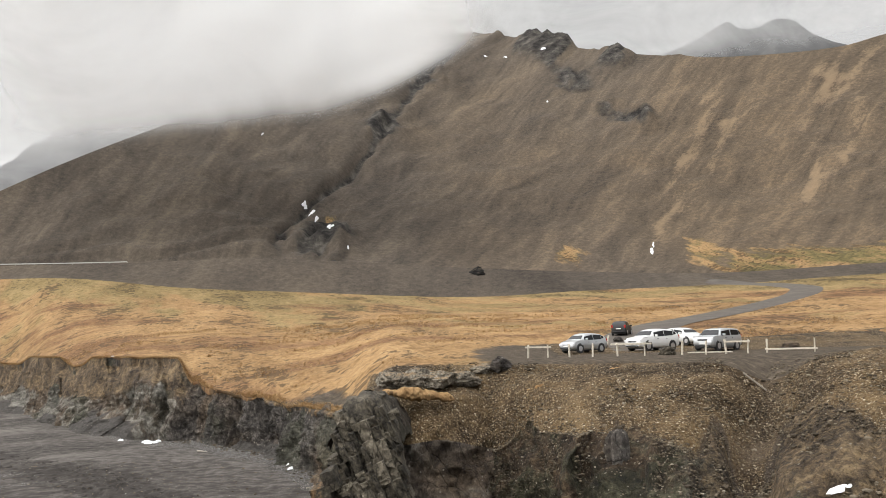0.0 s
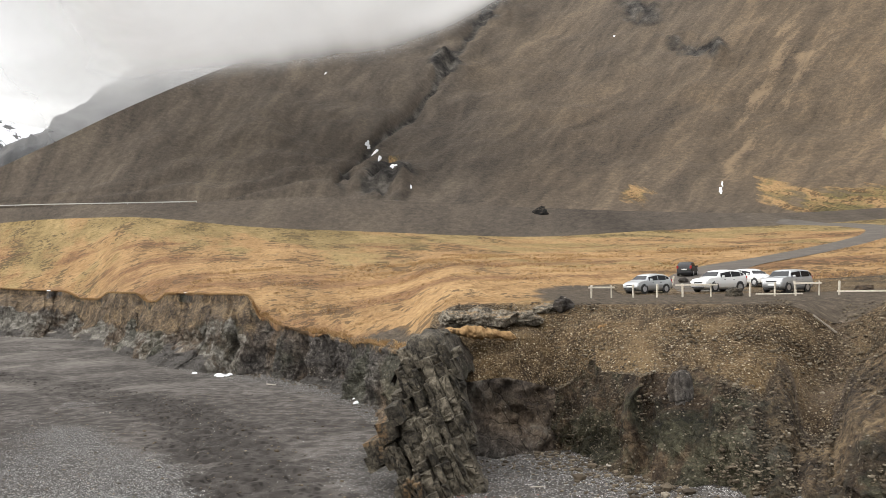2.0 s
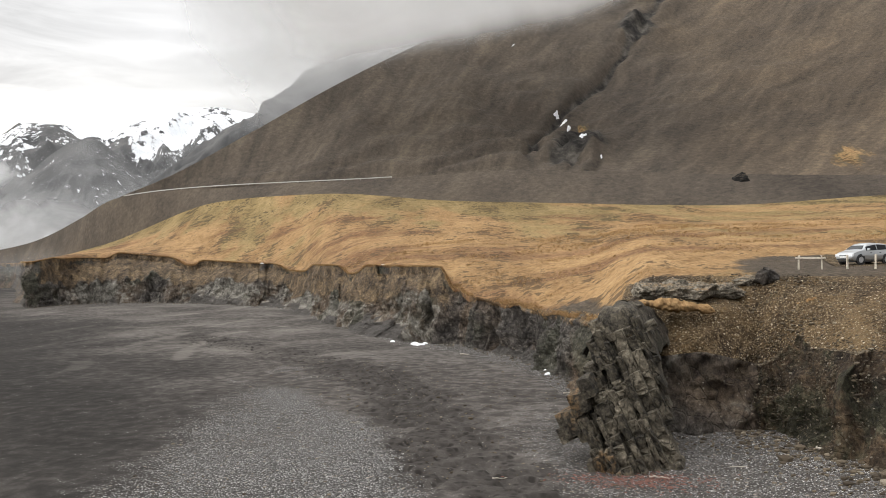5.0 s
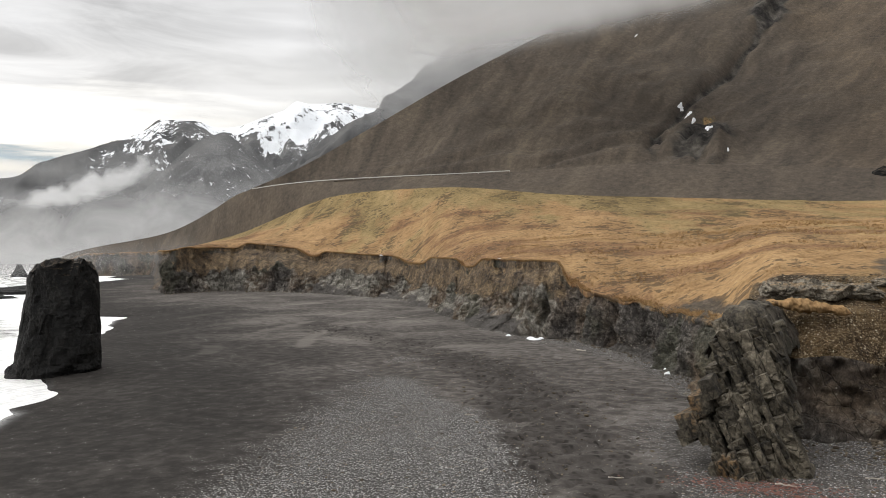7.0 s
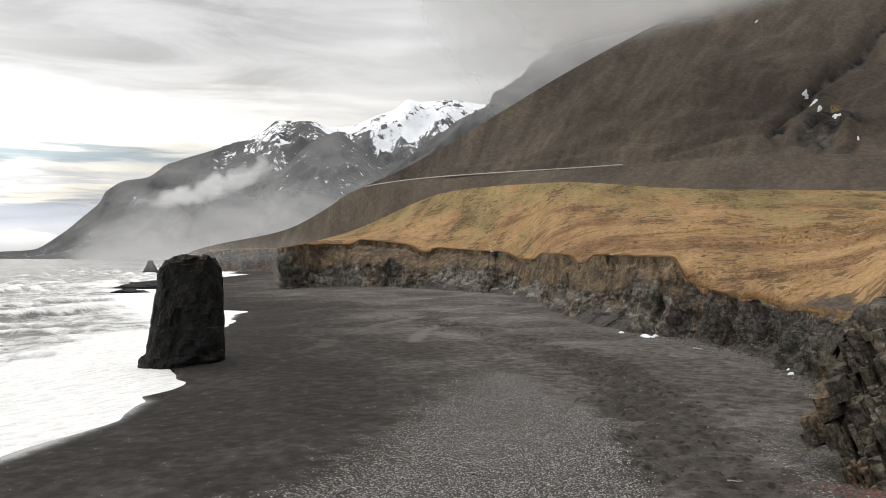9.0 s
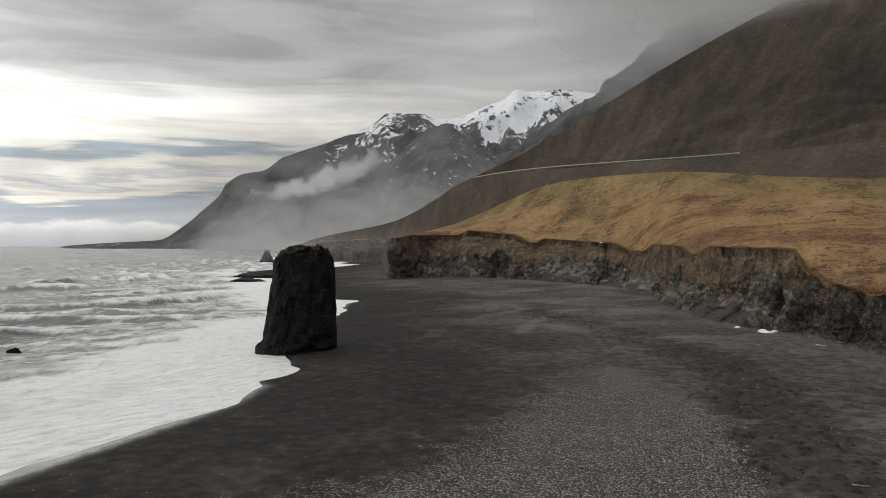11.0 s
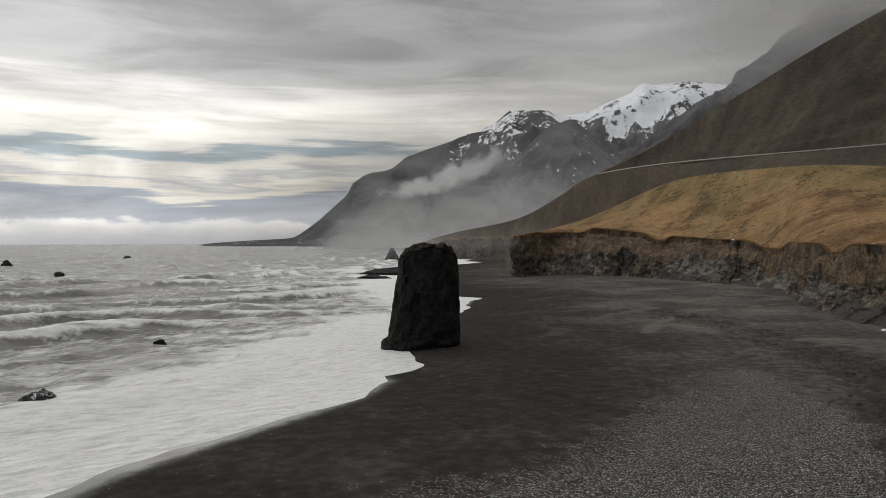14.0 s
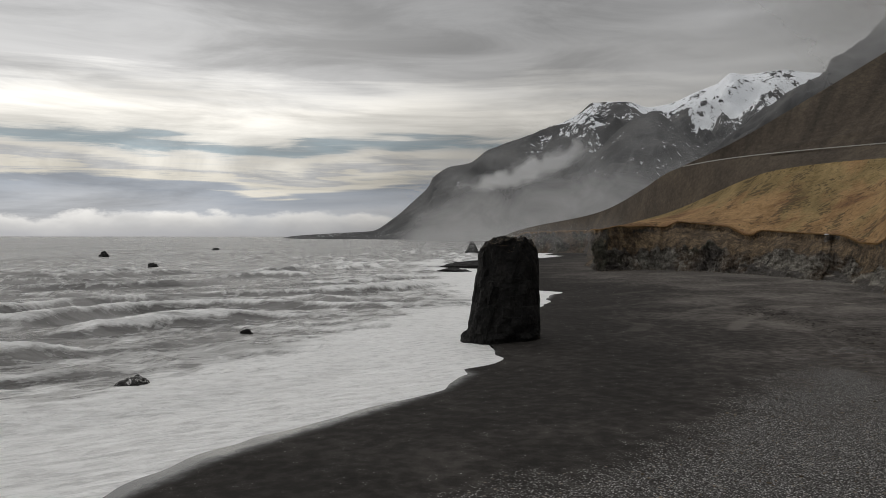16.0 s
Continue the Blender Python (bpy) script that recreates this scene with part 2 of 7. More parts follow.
def land_z(az, r):
    """Height of the land behind the cliff's top."""
    az, r = np.broadcast_arrays(np.asarray(az, float), np.asarray(r, float))
    rt = curve(az, CLIFF_FOOT) + curve(az, RUN)
    zt = curve(az, CLIFF_TOP_Z)
    zt_even = curve(az, TOP_EVEN)
    bank = smooth(7, 3, az)
    rs, zs = rt + bank_depth(az), zt_even + bank * (8.72 - zt_even)
    rf, zf = np.maximum(rs + 6, 74.0 * bank + rs * (1 - bank)), zs + bank * 0.75
    rr = np.maximum(curve(az, ROAD_R), rt + 12)
    zr = EYE + rr * tan_el(curve(az, ROAD_EL))
    rg = rr - np.clip((rr - rf) * 0.12, 4, 26)
    zg = EYE + rg * tan_el(curve(az, GRASS_EL))
    a = np.clip((r - rt) / (rs - rt), 0, 1)
    low = np.where(bank < 0.5, zt_even, zt)
    z = low + (zs - low) * (a * 0.45 + 0.55 * np.sin(a * np.pi / 2))
    b = np.clip((r - rs) / (rf - rs), 0, 1)
    z = np.where(r > rs, zs + (zf - zs) * np.where(bank > 0.5, b ** 0.6, b), z)
    c = np.clip((r - rf) / (rg - rf), 0, 1)
    z = np.where(r > rf, zf + (zg - zf) * (0.75 * c + 0.25 * c * c), z)
    d = np.clip((r - rg) / (rr - rg), 0, 1)
    z = np.where(r > rg, zg + (zr - zg) * d, z)
    sag = smooth(0.35, 0.85, vnoise(az * 0.55 + 2.0, 5.0)) * np.interp(az, [8, 11, 16, 18, 40, 44], [0, 0.5, 0.6, 1.3, 1.8, 0.4])
    z = z - sag * np.exp(-np.maximum(r - rt, 0) / 4.5)
    z = np.where(bank < 0.5, z + (zt - zt_even) * np.exp(-np.maximum(r - rt, 0) / 7.0), z)
    # a dry gully that cuts the bank, and the mound beside it
    x, y = -r * np.sin(np.radians(az)), r * np.cos(np.radians(az))
    off = (x - 14.8) - (y - 41) * 0.55
    cut = np.exp(-(off / 2.2) ** 2) * smooth(58, 48, r) * bank
    z = z - 2.4 * cut
    mound = np.exp(-(((x - 23) / 6.0) ** 2 + ((y - 40) / 7.0) ** 2))
    return z + 1.5 * mound


def crest(az):
    """Distance and height of the mountain's crest."""
    rr = np.maximum(curve(az, ROAD_R), curve(az, CLIFF_FOOT) + curve(az, RUN) + 12)
    zr = EYE + rr * tan_el(curve(az, ROAD_EL))
    slope = 0.60
    el = tan_el(curve(az, CREST_EL))
    rc = (slope * rr - zr + EYE) / np.maximum(slope - el, 0.05)
    return rr, zr, np.maximum(rc, rr + 8), el


def place(az, r):
    return -r * np.sin(np.radians(az)), r * np.cos(np.radians(az))


ROAD_LINE = [(16.5, 66), (17.5, 74), (20.5, 88), (27, 104), (39, 120), (51, 135.5), (63, 151), (73.5, 166), (81, 184), (83, 204), (80, 224), (72, 240)]


def spline(points, n):
    """A smooth line through a few plan points."""
    p = np.array(points, float)
    k, u = np.arange(len(p)), np.linspace(0, len(p) - 1, n)
    out = [curve(u, np.stack([k, p[:, c]], 1)) for c in range(p.shape[1])]
    return [np.convolve(np.pad(a, 4, "edge"), np.ones(9) / 9, "valid") for a in out]


rx, ry = spline(ROAD_LINE, 240)


TRACK = [(-5, 30), (-8.9, 35.7), (-12.3, 41), (-15.4, 47.4), (-20.2, 56.2), (-26.3, 66.1), (-34.9, 75.5), (-44, 83), (-57, 92), (-72, 104)]
tx_, ty_ = spline(TRACK, 200)


def off_road(x, y, px=rx, py=ry):
    """Distance from the middle of the access road, or of another line."""
    shape = np.shape(x)
    x, y = np.ravel(x), np.ravel(y)
    best = np.full(x.shape, 1e9)
    for a, b in zip(px[::4], py[::4]):
        best = np.minimum(best, np.hypot(x - a, y - b))
    return best.reshape(shape)


SEA = -1.2
SHORE = [(-8, -60), (-30, -12), (-36, 7.5), (-40, 13.5), (-43, 20), (-46, 27.5), (-49, 34), (-53, 39.5), (-55.5, 40.2), (-59.5, 46.5), (-62.5, 49.5), (-67.5, 53.5), (-76, 63), (-95, 84), (-119, 110.5), (-131, 111), (-165, 128), (-222, 172), (-262, 222), (-300, 271), (-324, 309), (-350, 318), (-520, 520)]


def shore_distance(x, y):
    """Signed distance to the water's edge, positive on land."""
    best = np.full(np.shape(x), 1e9)
    side = np.ones(np.shape(x))
    for (ax, ay), (bx, by) in zip(SHORE[:-1], SHORE[1:]):
        dx, dy = bx - ax, by - ay
        t = np.clip(((x - ax) * dx + (y - ay) * dy) / (dx * dx + dy * dy), 0, 1)
        px, py = x - ax - t * dx, y - ay - t * dy
        d = np.hypot(px, py)
        cr = dx * (y - ay) - dy * (x - ax)
        near = d < best
        best, side = np.where(near, d, best), np.where(near, np.where(cr < 0, 1.0, -1.0), side)
    return best * side


def beach_z(x, y):
    d = shore_distance(x, y)
    wobble = 1.6 * fbm(x * 0.09, y * 0.09, octaves=3)
    d = d + wobble * smooth(30, 3, np.abs(d))
    z = SEA + np.where(d > 0, 1.2 * (1 - np.exp(-d / 16)), d * 0.05)
    az, r = np.degrees(np.arctan2(-x, y)), np.hypot(x, y)
    rise = curve(az, CLIFF_FOOT_Z) * smooth(16, 0, cliff_foot(az) - r) * smooth(16, 2, az)
    ripple = 0.10 * fbm(x * 0.12, y * 0.12, octaves=4) * smooth(2, 14, d)
    knoll = 8.4 * smooth(15, 4, np.hypot(x, y + 2)) + 8.0 * smooth(-6, -30, y) * smooth(-12, 10, x)
    z = np.maximum(z + ripple, -6) + np.maximum(rise, 0)
    return np.where(knoll > 0.03, np.maximum(z, knoll), z)


# ---- meshes ----
def mesh_grid(name, X, Y, Z, mat, attrs=None, smooth_shade=True):
    """One sheet from arrays of rows and columns."""
    n, m = X.shape
    me = bpy.data.meshes.new(name)
    co = np.stack([X, Y, Z], -1).reshape(-1, 3).astype(np.float32)
    idx = np.arange(n * m).reshape(n, m)
    q = np.stack([idx[:-1, :-1], idx[:-1, 1:], idx[1:, 1:], idx[1:, :-1]], -1).reshape(-1, 4)
    return mesh_raw(name, co, q, mat, attrs, smooth_shade)


def mesh_raw(name, co, faces, mat, attrs=None, smooth_shade=True):
    me = bpy.data.meshes.new(name)
    k = faces.shape[1]
    me.vertices.add(len(co))
    me.vertices.foreach_set("co", np.ascontiguousarray(co, np.float32).ravel())
    me.loops.add(faces.size)
    me.loops.foreach_set("vertex_index", faces.astype(np.int32).ravel())
    me.polygons.add(len(faces))
    me.polygons.foreach_set("loop_start", np.arange(0, faces.size, k, dtype=np.int32))
    me.polygons.foreach_set("use_smooth", np.full(len(faces), smooth_shade))
    me.update(calc_edges=True)
    for key, val in (attrs or {}).items():
        at = me.attributes.new(key, "FLOAT", "POINT")
        at.data.foreach_set("value", np.ascontiguousarray(val, np.float32).ravel())
    if mat:
        me.materials.append(mat)
    return me


# ---- materials ----
def material(name, build):
    mat = bpy.data.materials.new(name)
    mat.use_nodes = True
    g = Nodes(mat.node_tree)
    shader = build(g)
    g.add("ShaderNodeOutputMaterial", ins={"Surface": shader})
    return mat


def surface(g, color, rough=0.9, bump=None, strength=0.5, distance=0.1, spec=0.25, metal=0.0, **more):
    ins = {"Base Color": (*color, 1) if isinstance(color, tuple) and len(color) == 3 else color, "Roughness": rough, "Specular IOR Level": spec, "Metallic": metal}
    ins.update(more)
    nd = g.add("ShaderNodeBsdfPrincipled", ins=ins)
    if bump is not None:
        b = g.add("ShaderNodeBump", ins={"Strength": strength, "Distance": distance, "Height": bump})
        g.put(nd.inputs["Normal"], b.outputs[0])
    return nd.outputs[0]


def where(g):
    return g.add("ShaderNodeNewGeometry").outputs["Position"]


def attr(g, name):
    return g.add("ShaderNodeAttribute", attribute_name=name).outputs["Fac"]


def sand_build(g):
    p = where(g)
    flat = g.vmath("MULTIPLY", p, (1, 1, 0.2)).outputs[0]
    shore = attr(g, "shore")
    pebbly = attr(g, "pebbly")
    cells = g.add("ShaderNodeTexVoronoi", ins={"Vector": flat, "Scale": 12.0})
    cells2 = g.add("ShaderNodeTexVoronoi", ins={"Vector": flat, "Scale": 3.6})
    grain = g.noise(flat, 22.0, 4.0, 0.7)
    broad = g.noise(flat, 0.075, 5.0, 0.6, 0.6)
    fine = g.noise(flat, 0.9, 5.0, 0.65)
    sand = g.ramp(g.math("ADD", g.math("MULTIPLY", broad, 0.6), g.math("MULTIPLY", fine, 0.4)),
                  [(0.36, (0.036, 0.032, 0.029)), (0.5, (0.062, 0.055, 0.050)), (0.62, (0.122, 0.110, 0.10))])
    sand = g.mix(g.math("MULTIPLY", g.span(grain, 0.45, 0.62), 0.7), sand, g.mix(g.span(fine, 0.4, 0.6), (0.035, 0.031, 0.028), (0.17, 0.155, 0.14)))
    stone = g.ramp(g.add("ShaderNodeSeparateColor", ins={0: cells.outputs["Color"]}).outputs[0],
                   [(0.0, (0.05, 0.048, 0.046)), (0.4, (0.17, 0.166, 0.16)), (0.75, (0.33, 0.322, 0.31)), (1.0, (0.60, 0.585, 0.56))])
    stone = g.mix(g.span(cells.outputs["Distance"], 0.25, 0.62), stone, (0.035, 0.032, 0.030))
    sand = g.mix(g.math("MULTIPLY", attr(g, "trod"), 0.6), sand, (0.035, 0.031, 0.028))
    sand = g.mix(g.math("MULTIPLY", g.span(g.math("ADD", attr(g, "dry"), g.math("MULTIPLY", g.math("SUBTRACT", broad, 0.5), 1.6)), 0.2, 1.0), 0.62), sand, (0.185, 0.168, 0.150))
    # shade in the footprints, painted as dark spots along the track
    print_shade = g.math("MULTIPLY", g.span(g.voronoi(flat, 1.7), 0.42, 0.18), g.span(attr(g, "trod"), 0.1, 0.5))
    sand = g.mix(g.math("MULTIPLY", print_shade, 0.75), sand, (0.02, 0.0175, 0.0155))
    sand = g.mix(g.math("MULTIPLY", g.span(g.math("ADD", shore, g.math("MULTIPLY", broad, 24.0)), 48.0, 22.0), 0.72), sand, (0.0125, 0.0115, 0.0105))
    patch = g.math("ADD", pebbly, g.math("MULTIPLY", g.math("SUBTRACT", fine, 0.5), 0.9))
    m = g.span(g.math("ADD", patch, g.math("MULTIPLY", g.math("SUBTRACT", g.add("ShaderNodeSeparateColor", ins={0: cells.outputs["Color"]}).outputs[1], 0.5), 0.9)), 0.42, 0.58)
    scattered = g.math("MULTIPLY", g.span(g.add("ShaderNodeSeparateColor", ins={0: cells2.outputs["Color"]}).outputs[1], 0.80, 0.9), g.span(cells2.outputs["Distance"], 0.32, 0.2))
    col = g.mix(m, sand, stone)
    col = g.mix(g.math("MULTIPLY", scattered, g.span(pebbly, 0.05, 0.3)), col, (0.22, 0.19, 0.16))
    wet = g.span(g.math("ADD", shore, g.math("MULTIPLY", fine, 1.5)), 2.6, 0.9)
    col = g.mix(g.math("MULTIPLY", wet, 0.7), col, (0.022, 0.021, 0.02))
    rough = g.math("SUBTRACT", 0.92, g.math("MULTIPLY", wet, 0.78))
    height = g.math("ADD", g.math("MULTIPLY", grain, 0.25), g.math("MULTIPLY", g.math("MULTIPLY", g.math("SUBTRACT", 0.6, cells.outputs["Distance"]), m), 1.2))
    spec = g.math("ADD", 0.06, g.math("MULTIPLY", wet, 0.4))
    return surface(g, col, rough, g.math("MULTIPLY", height, g.math("SUBTRACT", 1.0, g.math("MULTIPLY", wet, 0.95))), 0.6, 0.06, spec)


def turf_colour(g, p):
    """Winter grass: straw gold, russet and some moss green."""
    flat = g.add("ShaderNodeCombineXYZ", ins={0: g.vmath("DOT_PRODUCT", p, (0.93, 0.37, 0.0)).outputs["Value"], 1: g.vmath("DOT_PRODUCT", p, (-0.13, 0.325, 0.0)).outputs["Value"], 2: g.vmath("DOT_PRODUCT", p, (0.0, 0.0, 0.08)).outputs["Value"]}).outputs[0]
    broad = g.noise(flat, 0.04, 5.0, 0.6, 0.4)
    mid = g.noise(flat, 0.22, 5.0, 0.65, 0.0)
    fine = g.noise(flat, 3.0, 5.0, 0.75)
    speck = g.noise(g.vmath("MULTIPLY", flat, (0.5, 1.7, 1.0)).outputs[0], 1.15, 5.0, 0.72, 0.0)
    cluster = g.noise(flat, 0.09, 4.0, 0.6)
    v = g.math("ADD", g.math("ADD", g.math("MULTIPLY", mid, 0.30), g.math("MULTIPLY", fine, 0.30)), g.math("MULTIPLY", speck, 0.40))
    gold = g.ramp(v, [(0.36, (0.085, 0.050, 0.025)), (0.44, (0.215, 0.129, 0.060)), (0.52, (0.335, 0.212, 0.102)), (0.62, (0.46, 0.308, 0.158))])
    green = g.ramp(v, [(0.36, (0.04, 0.036, 0.018)), (0.46, (0.135, 0.112, 0.05)), (0.54, (0.24, 0.187, 0.085)), (0.64, (0.36, 0.27, 0.135))])
    russet = g.ramp(v, [(0.36, (0.045, 0.027, 0.018)), (0.48, (0.15, 0.082, 0.044)), (0.58, (0.28, 0.16, 0.078))])
    # shade between the tussocks, painted as dark spots in clusters
    spots = g.span(g.math("ADD", g.math("ADD", g.math("MULTIPLY", speck, 0.75), g.math("MULTIPLY", mid, 0.25)), g.math("MULTIPLY", g.math("SUBTRACT", cluster, 0.5), 0.5)), 0.53, 0.58)
    # brown tone used for that painted shade
    soil = (0.055, 0.036, 0.022)
    spots = g.math("MULTIPLY", spots, 0.8)
    return broad, mid, fine, v, g.mix(spots, gold, soil), g.mix(spots, green, (0.035, 0.03, 0.016)), g.mix(spots, russet, soil)


def turf_build(g):
    p = where(g)
    broad, mid, fine, v, gold, green, russet = turf_colour(g, p)
    upper = attr(g, "upper")
    col = g.mix(g.math("MULTIPLY", g.span(g.math("ADD", g.math("ADD", broad, g.math("MULTIPLY", g.math("SUBTRACT", mid, 0.5), 0.3)), g.math("MULTIPLY", upper, 0.16)), 0.53, 0.64), 0.68), gold, green)
    band = g.span(g.noise(g.vmath("MULTIPLY", p, (0.02, 0.05, 0.05)).outputs[0], 1.0, 5.0, 0.65), 0.51, 0.62)
    col = g.mix(g.math("MULTIPLY", band, g.span(upper, 0.9, 0.45, 0.0, 0.85)), col, russet)
    brink = g.math("ADD", attr(g, "brink"), g.math("MULTIPLY", g.math("SUBTRACT", mid, 0.5), 1.5))
    col = g.mix(g.span(brink, 0.45, 0.8, 0.0, 0.75), col, russet)
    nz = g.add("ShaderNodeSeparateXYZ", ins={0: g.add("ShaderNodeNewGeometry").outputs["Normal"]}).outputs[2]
    # steep turf near the brink is tinted a darker brown
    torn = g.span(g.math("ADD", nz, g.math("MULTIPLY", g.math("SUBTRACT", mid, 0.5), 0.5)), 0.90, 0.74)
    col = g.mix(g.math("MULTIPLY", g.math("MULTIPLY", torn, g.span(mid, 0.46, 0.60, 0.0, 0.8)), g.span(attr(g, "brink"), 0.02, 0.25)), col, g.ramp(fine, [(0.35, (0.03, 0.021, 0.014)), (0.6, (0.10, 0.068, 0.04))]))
    bare = attr(g, "bare")
    gravel = g.ramp(fine, [(0.3, (0.036, 0.029, 0.022)), (0.55, (0.085, 0.068, 0.051)), (0.7, (0.16, 0.13, 0.10))])
    col = g.mix(g.span(g.math("ADD", bare, g.math("MULTIPLY", g.math("SUBTRACT", mid, 0.5), 1.1)), 0.4, 0.6), col, gravel)
    return surface(g, col, 0.95, g.math("ADD", fine, g.math("MULTIPLY", v, 1.5)), 0.7, 0.25, 0.1)


def cliff_build(g):
    p = where(g)
    tall = g.vmath("MULTIPLY", p, (1.0, 1.0, 0.85)).outputs[0]
    flatly = g.vmath("MULTIPLY", p, (0.3, 0.3, 1.4)).outputs[0]
    a = g.noise(tall, 0.55, 6.0, 0.65, 0.5)
    b = g.noise(flatly, 0.8, 5.0, 0.65, 0.3)
    c = g.noise(p, 2.6, 8.0, 0.8)
    zone = g.noise(p, 0.06, 3.0, 0.5)
    upright = g.noise(g.vmath("MULTIPLY", p, (1.0, 1.0, 0.22)).outputs[0], 1.7, 6.0, 0.7, 0.3)
    v = g.math("ADD", g.math("ADD", g.math("MULTIPLY", a, 0.26), g.math("MULTIPLY", b, 0.14)), g.math("ADD", g.math("MULTIPLY", c, 0.36), g.math("MULTIPLY", upright, 0.24)))
    dark = g.ramp(v, [(0.40, (0.012, 0.0105, 0.0095)), (0.47, (0.045, 0.039, 0.035)), (0.53, (0.098, 0.087, 0.078)), (0.61, (0.27, 0.245, 0.215))])
    brown = g.ramp(v, [(0.40, (0.018, 0.013, 0.010)), (0.47, (0.075, 0.054, 0.038)), (0.55, (0.17, 0.125, 0.085)), (0.64, (0.32, 0.255, 0.18))])
    green = g.ramp(v, [(0.40, (0.013, 0.013, 0.009)), (0.5, (0.05, 0.05, 0.034)), (0.62, (0.15, 0.148, 0.11))])
    col = g.mix(g.span(zone, 0.45, 0.6), dark, brown)
    dip = g.add("ShaderNodeCombineXYZ", ins={0: g.vmath("DOT_PRODUCT", p, (0.7, 0.35, 0.5)).outputs["Value"], 1: g.vmath("DOT_PRODUCT", p, (-0.3, 0.4, 0.0)).outputs["Value"], 2: g.vmath("DOT_PRODUCT", p, (-0.25, -0.12, 0.45)).outputs["Value"]}).outputs[0]
    crack = g.span(g.voronoi(g.vmath("ADD", dip, g.vmath("MULTIPLY", g.add("ShaderNodeTexNoise", ins={"Vector": p, "Scale": 0.7, "Detail": 5.0}).outputs["Color"], (0.7, 0.7, 0.7)).outputs[0]).outputs[0], 1.1, "DISTANCE_TO_EDGE"), 0.0, 0.04, 0.55, 1.0)
    col = g.mix(crack, (0.012, 0.01, 0.009), col)
    col = g.mix(g.math("MULTIPLY", g.span(g.noise(p, 0.11, 3.0), 0.5, 0.62), 0.7), col, green)
    pale_rock = g.ramp(v, [(0.40, (0.022, 0.02, 0.017)), (0.47, (0.105, 0.096, 0.082)), (0.53, (0.21, 0.195, 0.168)), (0.61, (0.42, 0.395, 0.345))])
    col = g.mix(g.span(g.math("ADD", attr(g, "pale"), g.math("MULTIPLY", g.math("SUBTRACT", a, 0.5), 1.4)), 0.25, 0.6), col, pale_rock)
    rim = attr(g, "rim")
    straw = g.ramp(c, [(0.38, (0.04, 0.026, 0.014)), (0.5, (0.17, 0.11, 0.055)), (0.65, (0.34, 0.235, 0.125))])
    patchy = g.math("ADD", g.math("MULTIPLY", g.math("SUBTRACT", a, 0.5), 1.2), g.math("MULTIPLY", g.math("SUBTRACT", g.noise(p, 0.25, 4.0, 0.6), 0.5), 1.3))
    col = g.mix(g.span(g.math("ADD", rim, patchy), 0.62, 0.85), col, straw)
    blot = g.math("ADD", g.math("MULTIPLY", g.noise(p, 0.35, 6.0, 0.7, 0.4), 0.45), g.math("MULTIPLY", c, 0.55))
    bank = g.ramp(blot, [(0.40, (0.018, 0.013, 0.009)), (0.46, (0.060, 0.043, 0.028)), (0.52, (0.13, 0.092, 0.055)), (0.58, (0.25, 0.178, 0.10)), (0.66, (0.38, 0.27, 0.15))])
    col = g.mix(g.span(g.math("ADD", attr(g, "soil"), g.math("MULTIPLY", g.math("SUBTRACT", a, 0.5), 1.2)), 0.35, 0.65), col, bank)
    olive = g.ramp(blot, [(0.40, (0.009, 0.008, 0.0045)), (0.47, (0.028, 0.026, 0.014)), (0.53, (0.060, 0.055, 0.032)), (0.61, (0.14, 0.128, 0.084))])
    umber = g.ramp(blot, [(0.40, (0.010, 0.0065, 0.004)), (0.47, (0.034, 0.022, 0.013)), (0.53, (0.070, 0.046, 0.026)), (0.61, (0.17, 0.118, 0.070))])
    loam = g.mix(g.span(g.noise(p, 0.28, 5.0, 0.65, 0.6), 0.43, 0.56), olive, umber)
    pebble = g.add("ShaderNodeTexVoronoi", ins={"Vector": p, "Scale": 7.0})
    pick = g.add("ShaderNodeSeparateColor", ins={0: pebble.outputs["Color"]}).outputs[0]
    strewn = g.math("MULTIPLY", g.span(pebble.outputs["Distance"], 0.45, 0.3), g.math("MULTIPLY", g.span(pick, 0.45, 0.6), g.span(g.noise(p, 0.6, 4.0, 0.6), 0.44, 0.58)))
    loam = g.mix(g.math("MULTIPLY", strewn, 0.8), loam, g.ramp(pick, [(0.45, (0.07, 0.052, 0.034)), (0.85, (0.17, 0.135, 0.092)), (1.0, (0.36, 0.31, 0.24))]))
    col = g.mix(g.math("MULTIPLY", attr(g, "earth"), 0.95), col, loam)
    grit = g.ramp(c, [(0.35, (0.045, 0.041, 0.038)), (0.65, (0.10, 0.09, 0.081))])
    col = g.mix(g.span(g.math("ADD", attr(g, "drift"), g.math("MULTIPLY", g.math("SUBTRACT", blot, 0.5), 1.0)), 0.35, 0.6), col, grit)
    lumps = g.voronoi(p, 2.2, "F1")
    h = g.math("ADD", g.math("ADD", g.math("MULTIPLY", v, 3.0), g.math("MULTIPLY", lumps, -0.5)), g.math("MULTIPLY", crack, 0.8))
    speck = g.voronoi(p, 4.5, "F1", "Color")
    pale = g.math("MULTIPLY", g.span(g.add("ShaderNodeSeparateColor", ins={0: speck}).outputs[0], 0.90, 0.96), g.span(g.voronoi(p, 4.5), 0.32, 0.2))
    col = g.mix(g.math("MULTIPLY", pale, 0.7), col, (0.30, 0.27, 0.22))
    return surface(g, col, 0.9, h, 1.0, 0.3, 0.25)


